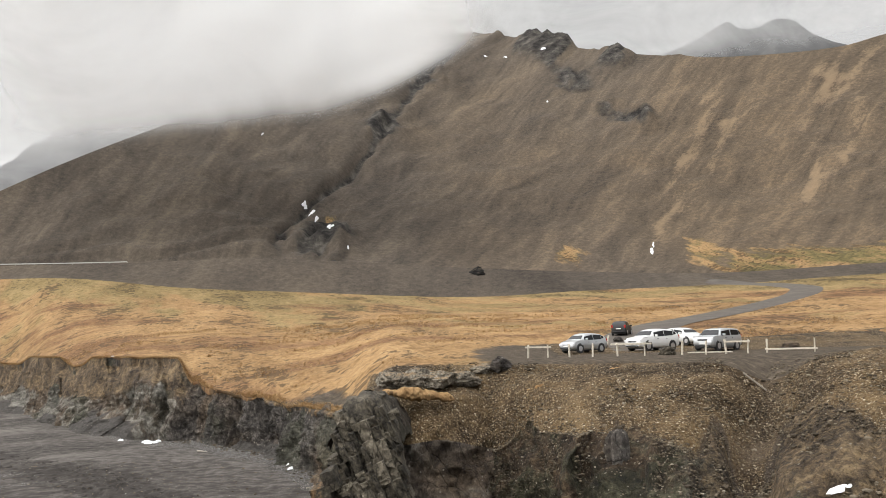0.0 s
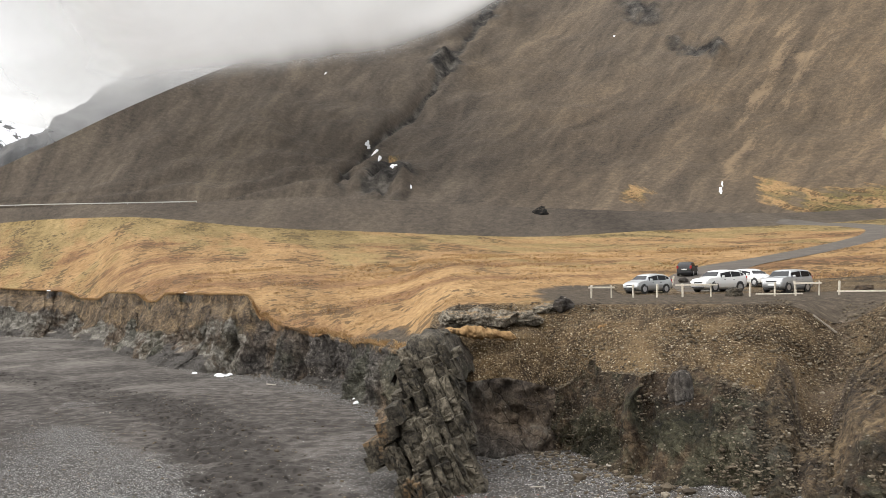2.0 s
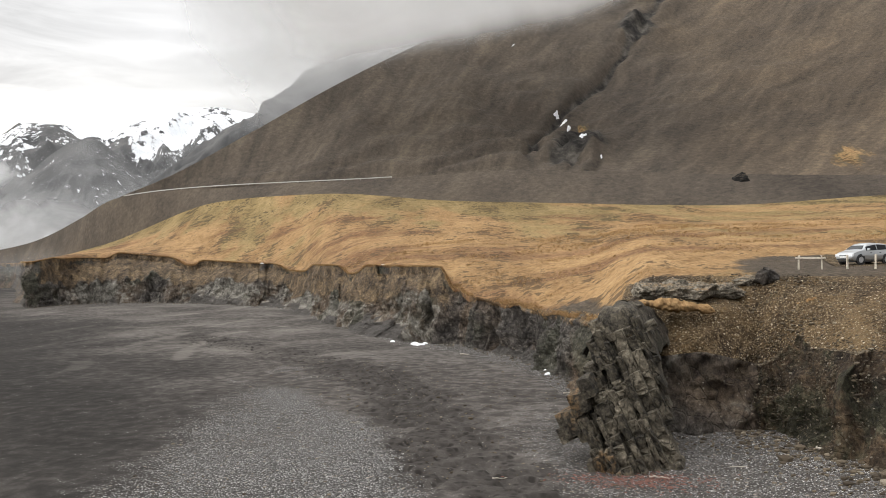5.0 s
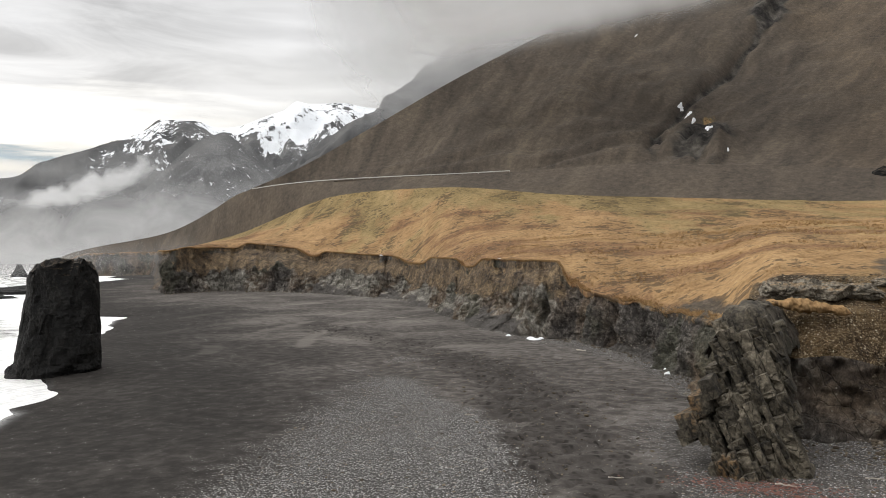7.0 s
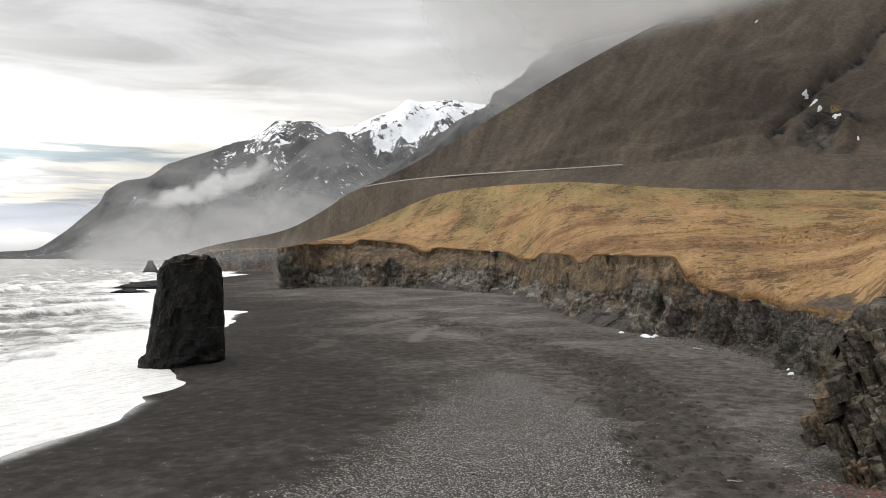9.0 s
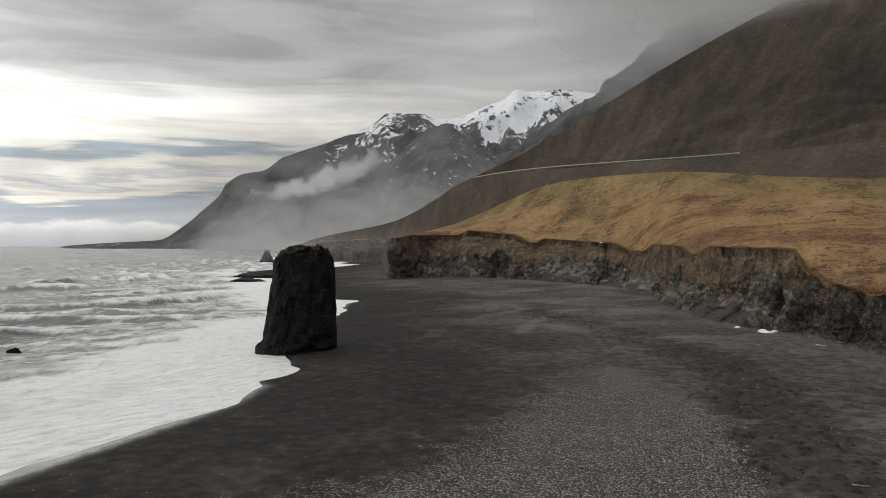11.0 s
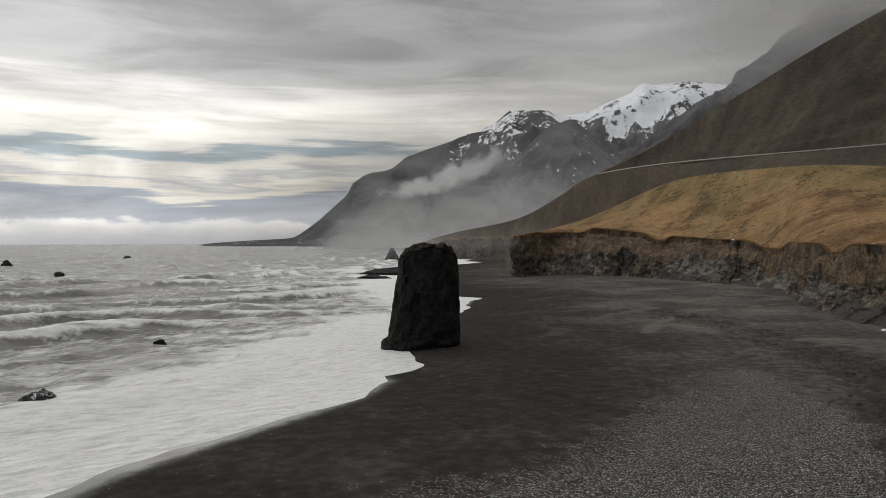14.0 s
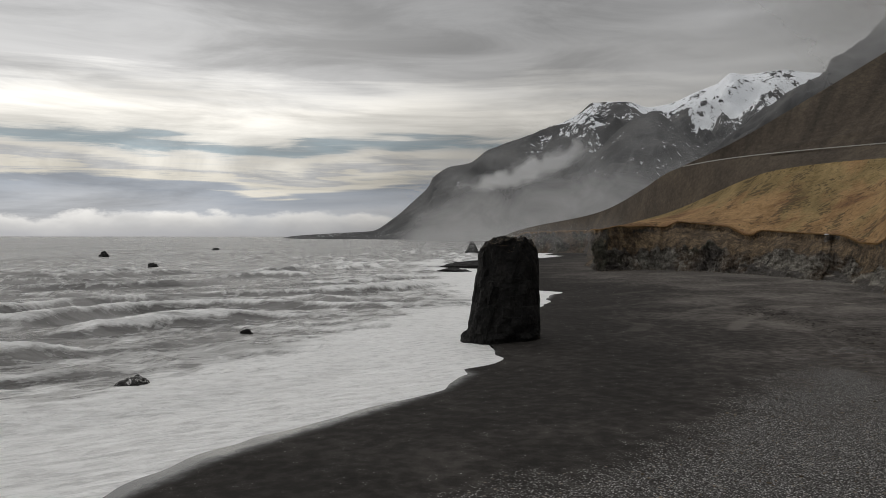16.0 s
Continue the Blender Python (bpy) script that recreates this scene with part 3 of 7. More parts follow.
def gravel_build(g):
    p = where(g)
    cells = g.add("ShaderNodeTexVoronoi", ins={"Vector": p, "Scale": 6.5})
    rnd = g.add("ShaderNodeSeparateColor", ins={0: cells.outputs["Color"]}).outputs[0]
    broad = g.noise(p, 0.22, 5.0, 0.6, 0.5)
    fine = g.noise(p, 5.0, 5.0, 0.7)
    soil = g.ramp(g.math("ADD", g.math("MULTIPLY", broad, 0.6), g.math("MULTIPLY", fine, 0.4)),
                  [(0.41, (0.015, 0.009, 0.004)), (0.49, (0.054, 0.034, 0.016)), (0.59, (0.13, 0.086, 0.042))])
    stone = g.ramp(rnd, [(0.0, (0.035, 0.024, 0.013)), (0.5, (0.115, 0.082, 0.045)), (0.88, (0.20, 0.15, 0.090)), (1.0, (0.42, 0.36, 0.27))])
    grit = g.add("ShaderNodeTexVoronoi", ins={"Vector": p, "Scale": 15.0})
    tiny = g.add("ShaderNodeSeparateColor", ins={0: grit.outputs["Color"]}).outputs[1]
    soil = g.mix(g.math("MULTIPLY", g.span(grit.outputs["Distance"], 0.5, 0.3), g.span(tiny, 0.45, 0.6)), soil, g.ramp(tiny, [(0.45, (0.07, 0.05, 0.03)), (0.8, (0.19, 0.145, 0.088)), (1.0, (0.40, 0.34, 0.25))]))
    col = g.mix(g.math("MULTIPLY", g.span(cells.outputs["Distance"], 0.48, 0.34), g.span(g.math("ADD", broad, g.math("MULTIPLY", rnd, 0.2)), 0.52, 0.62, 0.2, 0.9)), soil, stone)
    damp = attr(g, "damp")
    # a darker brown is mixed in where this mask is high
    col = g.mix(g.math("MULTIPLY", g.span(g.math("ADD", damp, g.math("SUBTRACT", broad, 0.5)), 0.35, 0.75), 0.75), col, (0.045, 0.036, 0.03))
    return surface(g, col, 0.95, g.math("ADD", g.math("SUBTRACT", 0.6, cells.outputs["Distance"]), fine), 0.9, 0.12, 0.2)


def scree_build(g):
    u, v = attr(g, "along"), attr(g, "fall")
    p = where(g)
    vec = g.add("ShaderNodeCombineXYZ", ins={0: g.math("MULTIPLY", u, 0.035), 1: g.math("MULTIPLY", v, 0.010), 2: 0.0}).outputs[0]
    vec2 = g.add("ShaderNodeCombineXYZ", ins={0: g.math("MULTIPLY", u, 0.15), 1: g.math("MULTIPLY", v, 0.035), 2: 3.0}).outputs[0]
    a = g.noise(vec, 1.0, 5.0, 0.6, 0.7)
    b = g.noise(vec2, 1.0, 6.0, 0.65, 0.4)
    c = g.noise(p, 0.5, 8.0, 0.88)
    broad = g.noise(p, 0.008, 4.0, 0.55)
    s = g.math("ADD", g.math("ADD", g.math("MULTIPLY", a, 0.24), g.math("MULTIPLY", b, 0.28)), g.math("MULTIPLY", c, 0.48))
    dark = g.ramp(s, [(0.38, (0.044, 0.037, 0.031)), (0.5, (0.098, 0.081, 0.065)), (0.62, (0.18, 0.145, 0.107))])
    warm = g.ramp(s, [(0.38, (0.050, 0.039, 0.030)), (0.5, (0.122, 0.094, 0.066)), (0.60, (0.225, 0.16, 0.10)), (0.7, (0.30, 0.215, 0.135))])
    warmth = attr(g, "warm")
    col = g.mix(g.span(g.math("ADD", warmth, g.math("MULTIPLY", g.math("SUBTRACT", broad, 0.5), 0.8)), 0.25, 0.9), dark, warm)
    streak = g.span(g.math("ADD", g.math("ADD", attr(g, "pale"), g.math("MULTIPLY", g.math("SUBTRACT", b, 0.5), 1.8)), g.math("MULTIPLY", g.math("SUBTRACT", c, 0.5), 1.2)), 0.45, 1.1)
    col = g.mix(g.math("MULTIPLY", streak, 0.5), col, (0.33, 0.235, 0.145))
    tuft = attr(g, "turf")
    _, mid, fine, _, gold, green, russet = turf_colour(g, p)
    col = g.mix(g.span(g.math("ADD", tuft, g.math("MULTIPLY", g.math("SUBTRACT", mid, 0.5), 1.6)), 0.55, 0.85), col, g.mix(g.span(mid, 0.42, 0.6), green, gold))
    rock = attr(g, "rocky")
    crag = g.ramp(g.noise(p, 0.12, 6.0, 0.75), [(0.4, (0.022, 0.02, 0.019)), (0.55, (0.075, 0.068, 0.06)), (0.68, (0.16, 0.145, 0.125))])
    col = g.mix(g.span(rock, 0.25, 0.6), col, crag)
    return surface(g, col, 0.95, g.math("ADD", g.math("MULTIPLY", s, 6.0), c), 0.6, 0.8, 0.1)


def far_build(g):
    p = where(g)
    z = g.add("ShaderNodeSeparateXYZ", ins={0: p}).outputs[2]
    n = g.noise(p, 0.006, 8.0, 0.7, 0.4)
    n2 = g.noise(g.vmath("MULTIPLY", p, (1.5, 1.5, 0.45)).outputs[0], 0.026, 9.0, 0.72)
    snowy = attr(g, "snow")
    rock = g.ramp(n, [(0.35, (0.040, 0.041, 0.044)), (0.6, (0.095, 0.094, 0.094)), (0.75, (0.15, 0.146, 0.14))])
    amount = g.span(g.math("ADD", snowy, g.math("MULTIPLY", g.math("SUBTRACT", n2, 0.5), 2.6)), 0.38, 0.47)
    return surface(g, g.mix(amount, rock, (0.82, 0.84, 0.87)), 0.9, n, 0.5, 10.0, 0.1)


def snow_build(g):
    p = where(g)
    n = g.noise(p, 2.0, 4.0)
    return surface(g, g.ramp(n, [(0.3, (0.72, 0.73, 0.76)), (0.6, (0.86, 0.87, 0.89))]), 0.7, n, 0.4, 0.1, 0.3)


def water_build(g):
    p = where(g)
    foamy = attr(g, "foam")
    crest_at = attr(g, "crest")
    stretched = g.vmath("MULTIPLY", p, (1.0, 1.0, 0.0)).outputs[0]
    rot = g.add("ShaderNodeMapping", ins={"Vector": stretched, "Rotation": (0, 0, radians(35)), "Scale": (1.0, 0.3, 1.0)}).outputs[0]
    beachwise = g.add("ShaderNodeCombineXYZ", ins={0: g.math("MULTIPLY", attr(g, "reach"), 0.34), 1: g.math("MULTIPLY", attr(g, "along"), 0.10), 2: 0.0}).outputs[0]
    lace = g.math("ADD", g.math("MULTIPLY", g.noise(rot, 0.5, 9.0, 0.74, 1.2), 0.45), g.math("MULTIPLY", g.noise(beachwise, 1.0, 8.0, 0.7, 1.4), 0.55))
    thin = g.noise(rot, 1.7, 6.0, 0.7, 0.6)
    mott = g.noise(stretched, 0.16, 4.0, 0.6, 0.5)
    f = g.math("ADD", g.math("ADD", foamy, crest_at), g.math("ADD", g.math("MULTIPLY", g.math("SUBTRACT", lace, 0.5), 2.4), g.math("MULTIPLY", g.math("SUBTRACT", mott, 0.5), 1.25)))
    foam = g.span(f, 0.32, 0.84)
    foam = g.math("MULTIPLY", foam, g.span(thin, 0.34, 0.56, 0.68, 1.0))
    streak = g.noise(g.vmath("MULTIPLY", rot, (1.0, 0.5, 1.0)).outputs[0], 0.9, 7.0, 0.7, 0.5)
    foam = g.math("MAXIMUM", foam, g.math("MULTIPLY", g.span(g.math("ADD", streak, g.math("MULTIPLY", g.math("SUBTRACT", foamy, 0.5), 0.25)), 0.52, 0.66), 0.62))
    trough = g.span(g.noise(g.vmath("MULTIPLY", rot, (1.0, 0.6, 1.0)).outputs[0], 0.14, 6.0, 0.7, 0.4), 0.50, 0.62)
    foam = g.math("MULTIPLY", foam, g.math("SUBTRACT", 1.0, g.math("MULTIPLY", trough, g.span(foamy, 0.92, 0.5, 0.0, 0.8))))
    roll = g.noise(g.vmath("MULTIPLY", rot, (1.0, 0.35, 1.0)).outputs[0], 0.05, 6.0, 0.62, 0.3)
    rows = g.noise(g.vmath("MULTIPLY", rot, (1.0, 0.25, 1.0)).outputs[0], 0.35, 5.0, 0.6, 0.2)
    # dark and bright swell faces, painted into the water colour
    depth = g.span(g.math("ADD", g.math("MULTIPLY", roll, 0.5), g.math("MULTIPLY", rows, 0.5)), 0.40, 0.60)
    base = g.mix(foam, g.mix(depth, (0.11, 0.105, 0.10), (0.33, 0.32, 0.308)), (0.93, 0.925, 0.91))
    ripple = g.math("ADD", g.noise(rot, 1.1, 7.0, 0.7, 0.8), g.math("MULTIPLY", g.noise(rot, 5.0, 4.0, 0.6), 0.25))
    return surface(g, base, g.math("ADD", 0.25, g.math("MULTIPLY", foam, 0.3)), g.math("ADD", ripple, g.math("MULTIPLY", rows, 1.5)), 0.9, 0.6, 0.6, IOR=1.33)


def mist_build(g, tone=0.40):
    return cloud_build(g, tone)


def cloud_build(g, tone=0.44):
    p = where(g)
    body = attr(g, "body")
    n = g.noise(g.vmath("MULTIPLY", p, (1.0, 1.0, 1.4)).outputs[0], 0.011, 5.0, 0.55, 0.5)
    a = g.span(g.math("ADD", body, g.math("MULTIPLY", g.math("SUBTRACT", n, 0.5), 0.9)), 0.05, 1.0, 0.0, 0.8)
    a = g.math("MULTIPLY", a, g.span(body, 0.0, 0.55))
    both = g.add("ShaderNodeAddShader", ins={0: g.add("ShaderNodeBsdfDiffuse", ins={"Color": (tone, tone, tone, 1)}).outputs[0],
                                             1: g.add("ShaderNodeBsdfTranslucent", ins={"Color": (tone, tone, tone, 1)}).outputs[0]})
    return g.add("ShaderNodeMixShader", ins={0: a, 1: g.add("ShaderNodeBsdfTransparent").outputs[0], 2: both.outputs[0]}).outputs[0]


def asphalt_build(g):
    p = where(g)
    n, m = g.noise(p, 6.0, 5.0, 0.7), g.noise(p, 0.35, 4.0, 0.6)
    v = g.math("ADD", g.math("MULTIPLY", n, 0.5), g.math("MULTIPLY", m, 0.5))
    return surface(g, g.ramp(v, [(0.35, (0.06, 0.052, 0.045)), (0.6, (0.115, 0.099, 0.084)), (0.72, (0.165, 0.143, 0.12))]), 0.9, n, 0.5, 0.04, 0.25)


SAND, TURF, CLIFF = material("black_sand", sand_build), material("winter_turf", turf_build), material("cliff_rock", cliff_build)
GRAVEL, SCREE, FAR = material("bank_gravel", gravel_build), material("scree", scree_build), material("far_rock_and_snow", far_build)
PUFF = material("cloud_puff_white", lambda g: cloud_build(g, 0.60))
SNOW, WATER, CLOUD, MIST, ASPHALT = material("old_snow", snow_build), material("sea_water", water_build), material("cloud_white", cloud_build), material("grey_mist", mist_build), material("asphalt", asphalt_build)


# ---- the setting ----
def structure(name, me, label, category):
    return tagged(new(name, me), label, category, kind="structure")


# black beach that runs on as the sea bed and the low ground
az1 = np.concatenate([np.arange(-180, -30, 1.5), np.arange(-30, 80, 0.2), np.linspace(80, 180, 68)])
rr1 = np.concatenate([np.linspace(0.02, 26, 16), np.geomspace(27, 130, 400), np.geomspace(131, 900, 150), np.geomspace(930, 4900, 16)])
AZ, RR = np.meshgrid(az1, rr1, indexing="ij")
X, Y = place(AZ, RR)
Z = beach_z(X, Y)
SD = shore_distance(X, Y)
ragged = fbm(X * 0.22, Y * 0.22, 5.0, 4)
left_x = np.interp(Y, [5, 21, 30.8, 36.5, 42, 52.7, 62, 72], [-22, -25, -26, -28, -31, -34, -38, -42]) + 3.0 * fbm(X * 0.15, Y * 0.15, 2.0, 4)
right_x = np.interp(Y, [5, 26, 33, 37.2, 42.6, 51, 56, 62.4, 72], [-3, -8, -10.9, -12.5, -15, -20.7, -26.3, -34.2, -42]) + 2.0 * fbm(X * 0.2, Y * 0.2, 7.0, 3)
patch_a = smooth(-3.0, 5.0, X - left_x) * smooth(-1.5, 3.0, right_x - X) * smooth(74, 58, Y + 6 * ragged) * (0.72 + 0.4 * vnoise(X * 0.16, Y * 0.16, 3.0))
patch_b = 0.45 * smooth(4.5, 0.5, off_road(X, Y, np.linspace(-32, -40, 60), np.linspace(56, 76, 60)) + 5 * ragged)
patch_c = smooth(-12, -5, X + 0.25 * (Y - 40)) * smooth(62, 44, Y) * 0.56
foot_line = 0.6 * smooth(9, 1, np.abs(cliff_foot(AZ) - 5 - RR)) * smooth(45, 20, AZ)
pebbly = np.maximum(np.maximum(patch_a, patch_b), np.maximum(patch_c, foot_line))
# dry sand blown in long pale streaks, and the trodden line along the beach
blown = 0.0
for line, wide in (([(-62, 70), (-68, 80), (-72, 95), (-74, 106), (-78, 122), (-82, 149)], 2.6), ([(-55, 78), (-62, 92), (-66, 108), (-64, 128)], 2.0), ([(-100, 104), (-104, 128), (-102, 160), (-108, 190)], 4.0)):
    lx_, ly_ = spline(line, 120)
    blown = np.maximum(blown, smooth(wide, 0.2 * wide, off_road(X, Y, lx_, ly_) + 1.2 * wide * np.abs(fbm(X * 0.07, Y * 0.07, wide, 4))))
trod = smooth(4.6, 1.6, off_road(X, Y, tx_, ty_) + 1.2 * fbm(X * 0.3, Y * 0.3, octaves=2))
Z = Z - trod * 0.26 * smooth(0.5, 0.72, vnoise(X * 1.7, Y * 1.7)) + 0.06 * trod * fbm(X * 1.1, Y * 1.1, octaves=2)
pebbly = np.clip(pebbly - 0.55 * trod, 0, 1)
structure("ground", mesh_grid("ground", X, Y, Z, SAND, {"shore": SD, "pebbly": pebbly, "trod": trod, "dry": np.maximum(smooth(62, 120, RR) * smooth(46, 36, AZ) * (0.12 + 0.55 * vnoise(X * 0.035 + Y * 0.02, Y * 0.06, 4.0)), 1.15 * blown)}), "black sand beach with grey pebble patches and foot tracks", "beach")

# the sea
az2 = np.concatenate([np.arange(38, 90, 0.2), np.arange(90, 200.1, 1.0)])
rr2 = np.concatenate([np.geomspace(24, 260, 300), np.geomspace(264, 4990, 90)])
AZ, RR = np.meshgrid(az2, rr2, indexing="ij")
X, Y = place(AZ, RR)
SD = shore_distance(X, Y)


def swell(x, y, sd):
    """Waves that roll in along the shore: height and white crest."""
    out = -sd
    reach = 0.5 * out + 0.6 * (-0.98 * x + 0.2 * y)
    bend = 2.2 * fbm(x * 0.007, y * 0.007, octaves=3) + 0.18 * fbm(x * 0.06, y * 0.06, 3.0, 3)
    count = reach / 15.0 + bend
    ph = np.mod(count, 1.0)
    face = smooth(0.0, 0.16, ph) * smooth(0.75, 0.16, ph)
    here = smooth(0.40, 0.68, vnoise(x * 0.034 + 9, y * 0.034, np.floor(count) * 3.7))
    grow = smooth(5, 24, out) * (0.4 + 0.6 * smooth(500, 60, out))
    chop = 0.30 * fbm(x * 0.2, y * 0.2, octaves=5, gain=0.62)
    h = (1.6 * face * (0.15 + 0.85 * here) + chop) * grow
    breaking = smooth(0.06, 0.14, ph) * smooth(0.32, 0.15, ph) * here * grow
    trail = smooth(0.08, 0.16, ph) * smooth(0.95, 0.2, ph) * here * grow
    return h, (0.45 + 0.4 * smooth(70, 25, out)) * breaking * smooth(200, 30, out) + 0.35 * trail * smooth(160, 20, out) - 0.35 * smooth(0.9, 1.0, ph) * grow - 0.35 * smooth(0.10, 0.02, ph) * grow


H, crest_w = swell(X, Y, SD)
foam = 0.85 * smooth(-19, -5, SD + 8 * fbm(X * 0.05, Y * 0.05, octaves=5, gain=0.6)) + 0.2 * smooth(-60, -12, SD + 14 * fbm(X * 0.03, Y * 0.03, 6.0, 4)) + 0.36 * smooth(-620, -12, SD) + 0.2 * smooth(-5, -2, SD)
Z = SEA + H + 0.05 * smooth(-12, -1, SD) + 0.05 * fbm(X * 0.25, Y * 0.25, octaves=3) * smooth(2, -6, SD)
structure("water", mesh_grid("sea", X, Y, Z, WATER, {"foam": foam, "crest": crest_w * 0.75, "reach": SD, "along": -0.8 * X + 0.6 * Y}), "grey sea with white surf washing up the sand", "sea")

# the cliff: a face of rock and earth lofted along its foot
az3 = np.concatenate([np.arange(-75, -30, 0.5), np.arange(-30, 4.5, 0.12), np.arange(4.5, 17, 0.035), np.arange(17, 52.01, 0.07)])
nv = 80
v = np.linspace(0, 1, nv)
AZ, V = np.meshgrid(az3, v, indexing="ij")
foot, run = cliff_foot(AZ), cliff_run(AZ)
zt = land_z(AZ, foot + run)
zb = np.minimum(curve(AZ, CLIFF_FOOT_Z) - 1.2, zt - 1)
px, py = place(AZ, curve(AZ, CLIFF_FOOT) + 3)
Z = zb + (zt - zb) * V
lip = np.clip(np.sin(V * np.pi) * 1.8, 0, 1)
soil = 0.42 + 0.25 * vnoise(px * 0.12, py * 0.12)
tier = smooth(15.5, 18.5, AZ) * smooth(44.2, 42.5, AZ)
shelf = 0.50 + 0.20 * smooth(23, 18, AZ) + 0.30 * (vnoise(px * 0.07, py * 0.07, 3.0) - 0.5) + 0.10 * fbm(px * 0.4, py * 0.4, 9.0, 3)
single = 0.6 * V + (run - 0.6) * smooth(1 - soil, 1.0, V) ** 1.15
double = 1.3 * np.minimum(V / shelf, 1) + (run - 1.6) * np.clip((V - shelf) / (0.89 - shelf), 0, 1) ** 1.1 + 0.3 * smooth(0.89, 1, V)
back = single * (1 - tier) + double * tier
back = back + smooth(-4, -12, AZ) * (run * V ** 1.3 - back)
slope = smooth(shelf - 0.03, shelf + 0.06, V) * tier
bay = smooth(6, 2.5, AZ)
hard = (1 - 0.45 * slope) * (1 - 0.3 * bay)
arc = np.concatenate([[0], np.cumsum(np.hypot(np.diff(place(az3, curve(az3, CLIFF_FOOT))[0]), np.diff(place(az3, curve(az3, CLIFF_FOOT))[1])))])[:, None] + 0 * V
cell = np.floor(arc * 0.9 + 0.35 * Z + 0.7 * fbm(arc * 0.2, Z * 0.2, 4.0, 2))
blocky = vnoise(cell * 2.7, np.floor(Z * 0.75 + 3 * vnoise(cell * 1.3, 5.0)) * 3.1, 2.0) - 0.5
flute = 0.85 * (ridged(arc * 0.20 + 0.06 * Z, Z * 0.04 + 3.0, 3, 0.55) - 0.6) + 0.5 * (ridged(arc * 0.75 - 0.22 * Z, Z * 0.10, 4, 0.6) - 0.6)
rough_r = (1.3 * fbm(px * 0.14, py * 0.14, Z * 0.10, 3, 0.6) + 1.5 * flute * smooth(1.0, 0.8, V) * (0.8 + 0.5 * tier) + 0.55 * blocky * smooth(0.95, 0.75, V)
           + 0.45 * fbm(px * 0.5, py * 0.5, Z * 0.5, 5, 0.65) + 0.34 * fbm(px * 1.9, py * 1.9, Z * 1.4, 4, 0.7)) * hard
talus = (3.6 + 2.4 * tier) * vnoise(px * 0.07, py * 0.07, 8.0) * (1 - smooth(0, 0.42 + 0.1 * tier, V)) ** 1.3
push = rough_r * lip * (1.1 - 0.8 * bay * smooth(0.55, 0.95, V)) + talus * (zt > 3) + 0.8 * (1 - smooth(0, 0.12, V)) + 0.35 * smooth(0.88, 0.95, V) * smooth(1.0, 0.96, V) * (1 - bay) * (1 - tier) * smooth(0.35, 0.7, vnoise(arc * 0.18, 3.0))
# the face is pushed out along its own normal
gx, gy = place(az3, curve(az3, CLIFF_FOOT))
gx, gy = np.gradient(np.convolve(np.pad(gx, 8, "edge"), np.ones(17) / 17, "valid")), np.gradient(np.convolve(np.pad(gy, 8, "edge"), np.ones(17) / 17, "valid"))
norm_x, norm_y = (gy / np.hypot(gx, gy))[:, None], (-gx / np.hypot(gx, gy))[:, None]
out_x, out_y = place(AZ, np.ones_like(AZ))
side = -np.sign(norm_x * out_x + norm_y * out_y)
norm_x, norm_y = norm_x * side, norm_y * side
Z = Z + (0.35 * fbm(px * 0.6, py * 0.6, V * 6.0, 4) + 0.5 * fbm(px * 0.22, py * 0.22, V * 3.0, 4) * slope) * lip
X, Y = place(AZ, foot + back)
X, Y = X + norm_x * push, Y + norm_y * push
rim = smooth(0.74, 1.0, V) * 0.8 * (1 - tier) * (1 - 0.75 * bay) + slope * (0.75 * smooth(27, 21, AZ) * smooth(0.93, 0.86, V) + 0.42 * smooth(0.55, 0.9, V) + 0.4 * smooth(0.88, 0.97, V) * smooth(0.30, 0.55, vnoise(arc * 0.12, 8.0)))
sand_foot = smooth(0.38, 0.14, V + 0.15 * fbm(px * 0.3, py * 0.3, Z, 3)) * smooth(0.25, 0.6, vnoise(px * 0.07, py * 0.07, 8.0)) * smooth(7, 9, AZ) * smooth(44.4, 44.0, AZ)
gravelly = 0.9 * smooth(-15, -19, AZ) * smooth(0.35, 0.6, V + 0.15 * fbm(px * 0.4, py * 0.4, 2.0, 3))
cliff = structure("cliff", mesh_grid("cliff", X, Y, Z, CLIFF, {"rim": rim, "soil": gravelly + slope * (1 - 0.6 * smooth(0.86, 0.92, V + 0.05 * fbm(px * 0.5, py * 0.5, 3.0, 3)) * smooth(0.52, 0.70, vnoise(px * 0.11, py * 0.11, 6.0))), "earth": bay * (1 - gravelly), "drift": sand_foot, "pale": tier * smooth(shelf + 0.04, shelf - 0.05, V) * (0.25 + 0.6 * vnoise(arc * 0.06, 4.0)) * smooth(44.2, 40, AZ)}), "dark eroded sea cliff of rock and earth with a grassy rim", "cliff")

# the land above the cliff, from its edge to the highway
def upland(name, lo, hi, step, rows, build):
    az = np.arange(lo, hi + step / 2, step)
    AZ, S = np.meshgrid(az, rows, indexing="ij")
    return build(AZ, S)


def limits(AZ):
    rt = cliff_foot(AZ) + cliff_run(AZ)
    plan = curve(AZ, CLIFF_FOOT) + curve(AZ, RUN)
    rr = np.maximum(curve(AZ, ROAD_R), plan + 12)
    rs = plan + bank_depth(AZ)
    bank = smooth(7, 3, AZ)
    rf = np.maximum(rs + 6, 74.0 * bank + rs * (1 - bank))
    rg = rr - np.clip((rr - rf) * 0.12, 4, 26)
    return rt, rs, rf, rg, rr


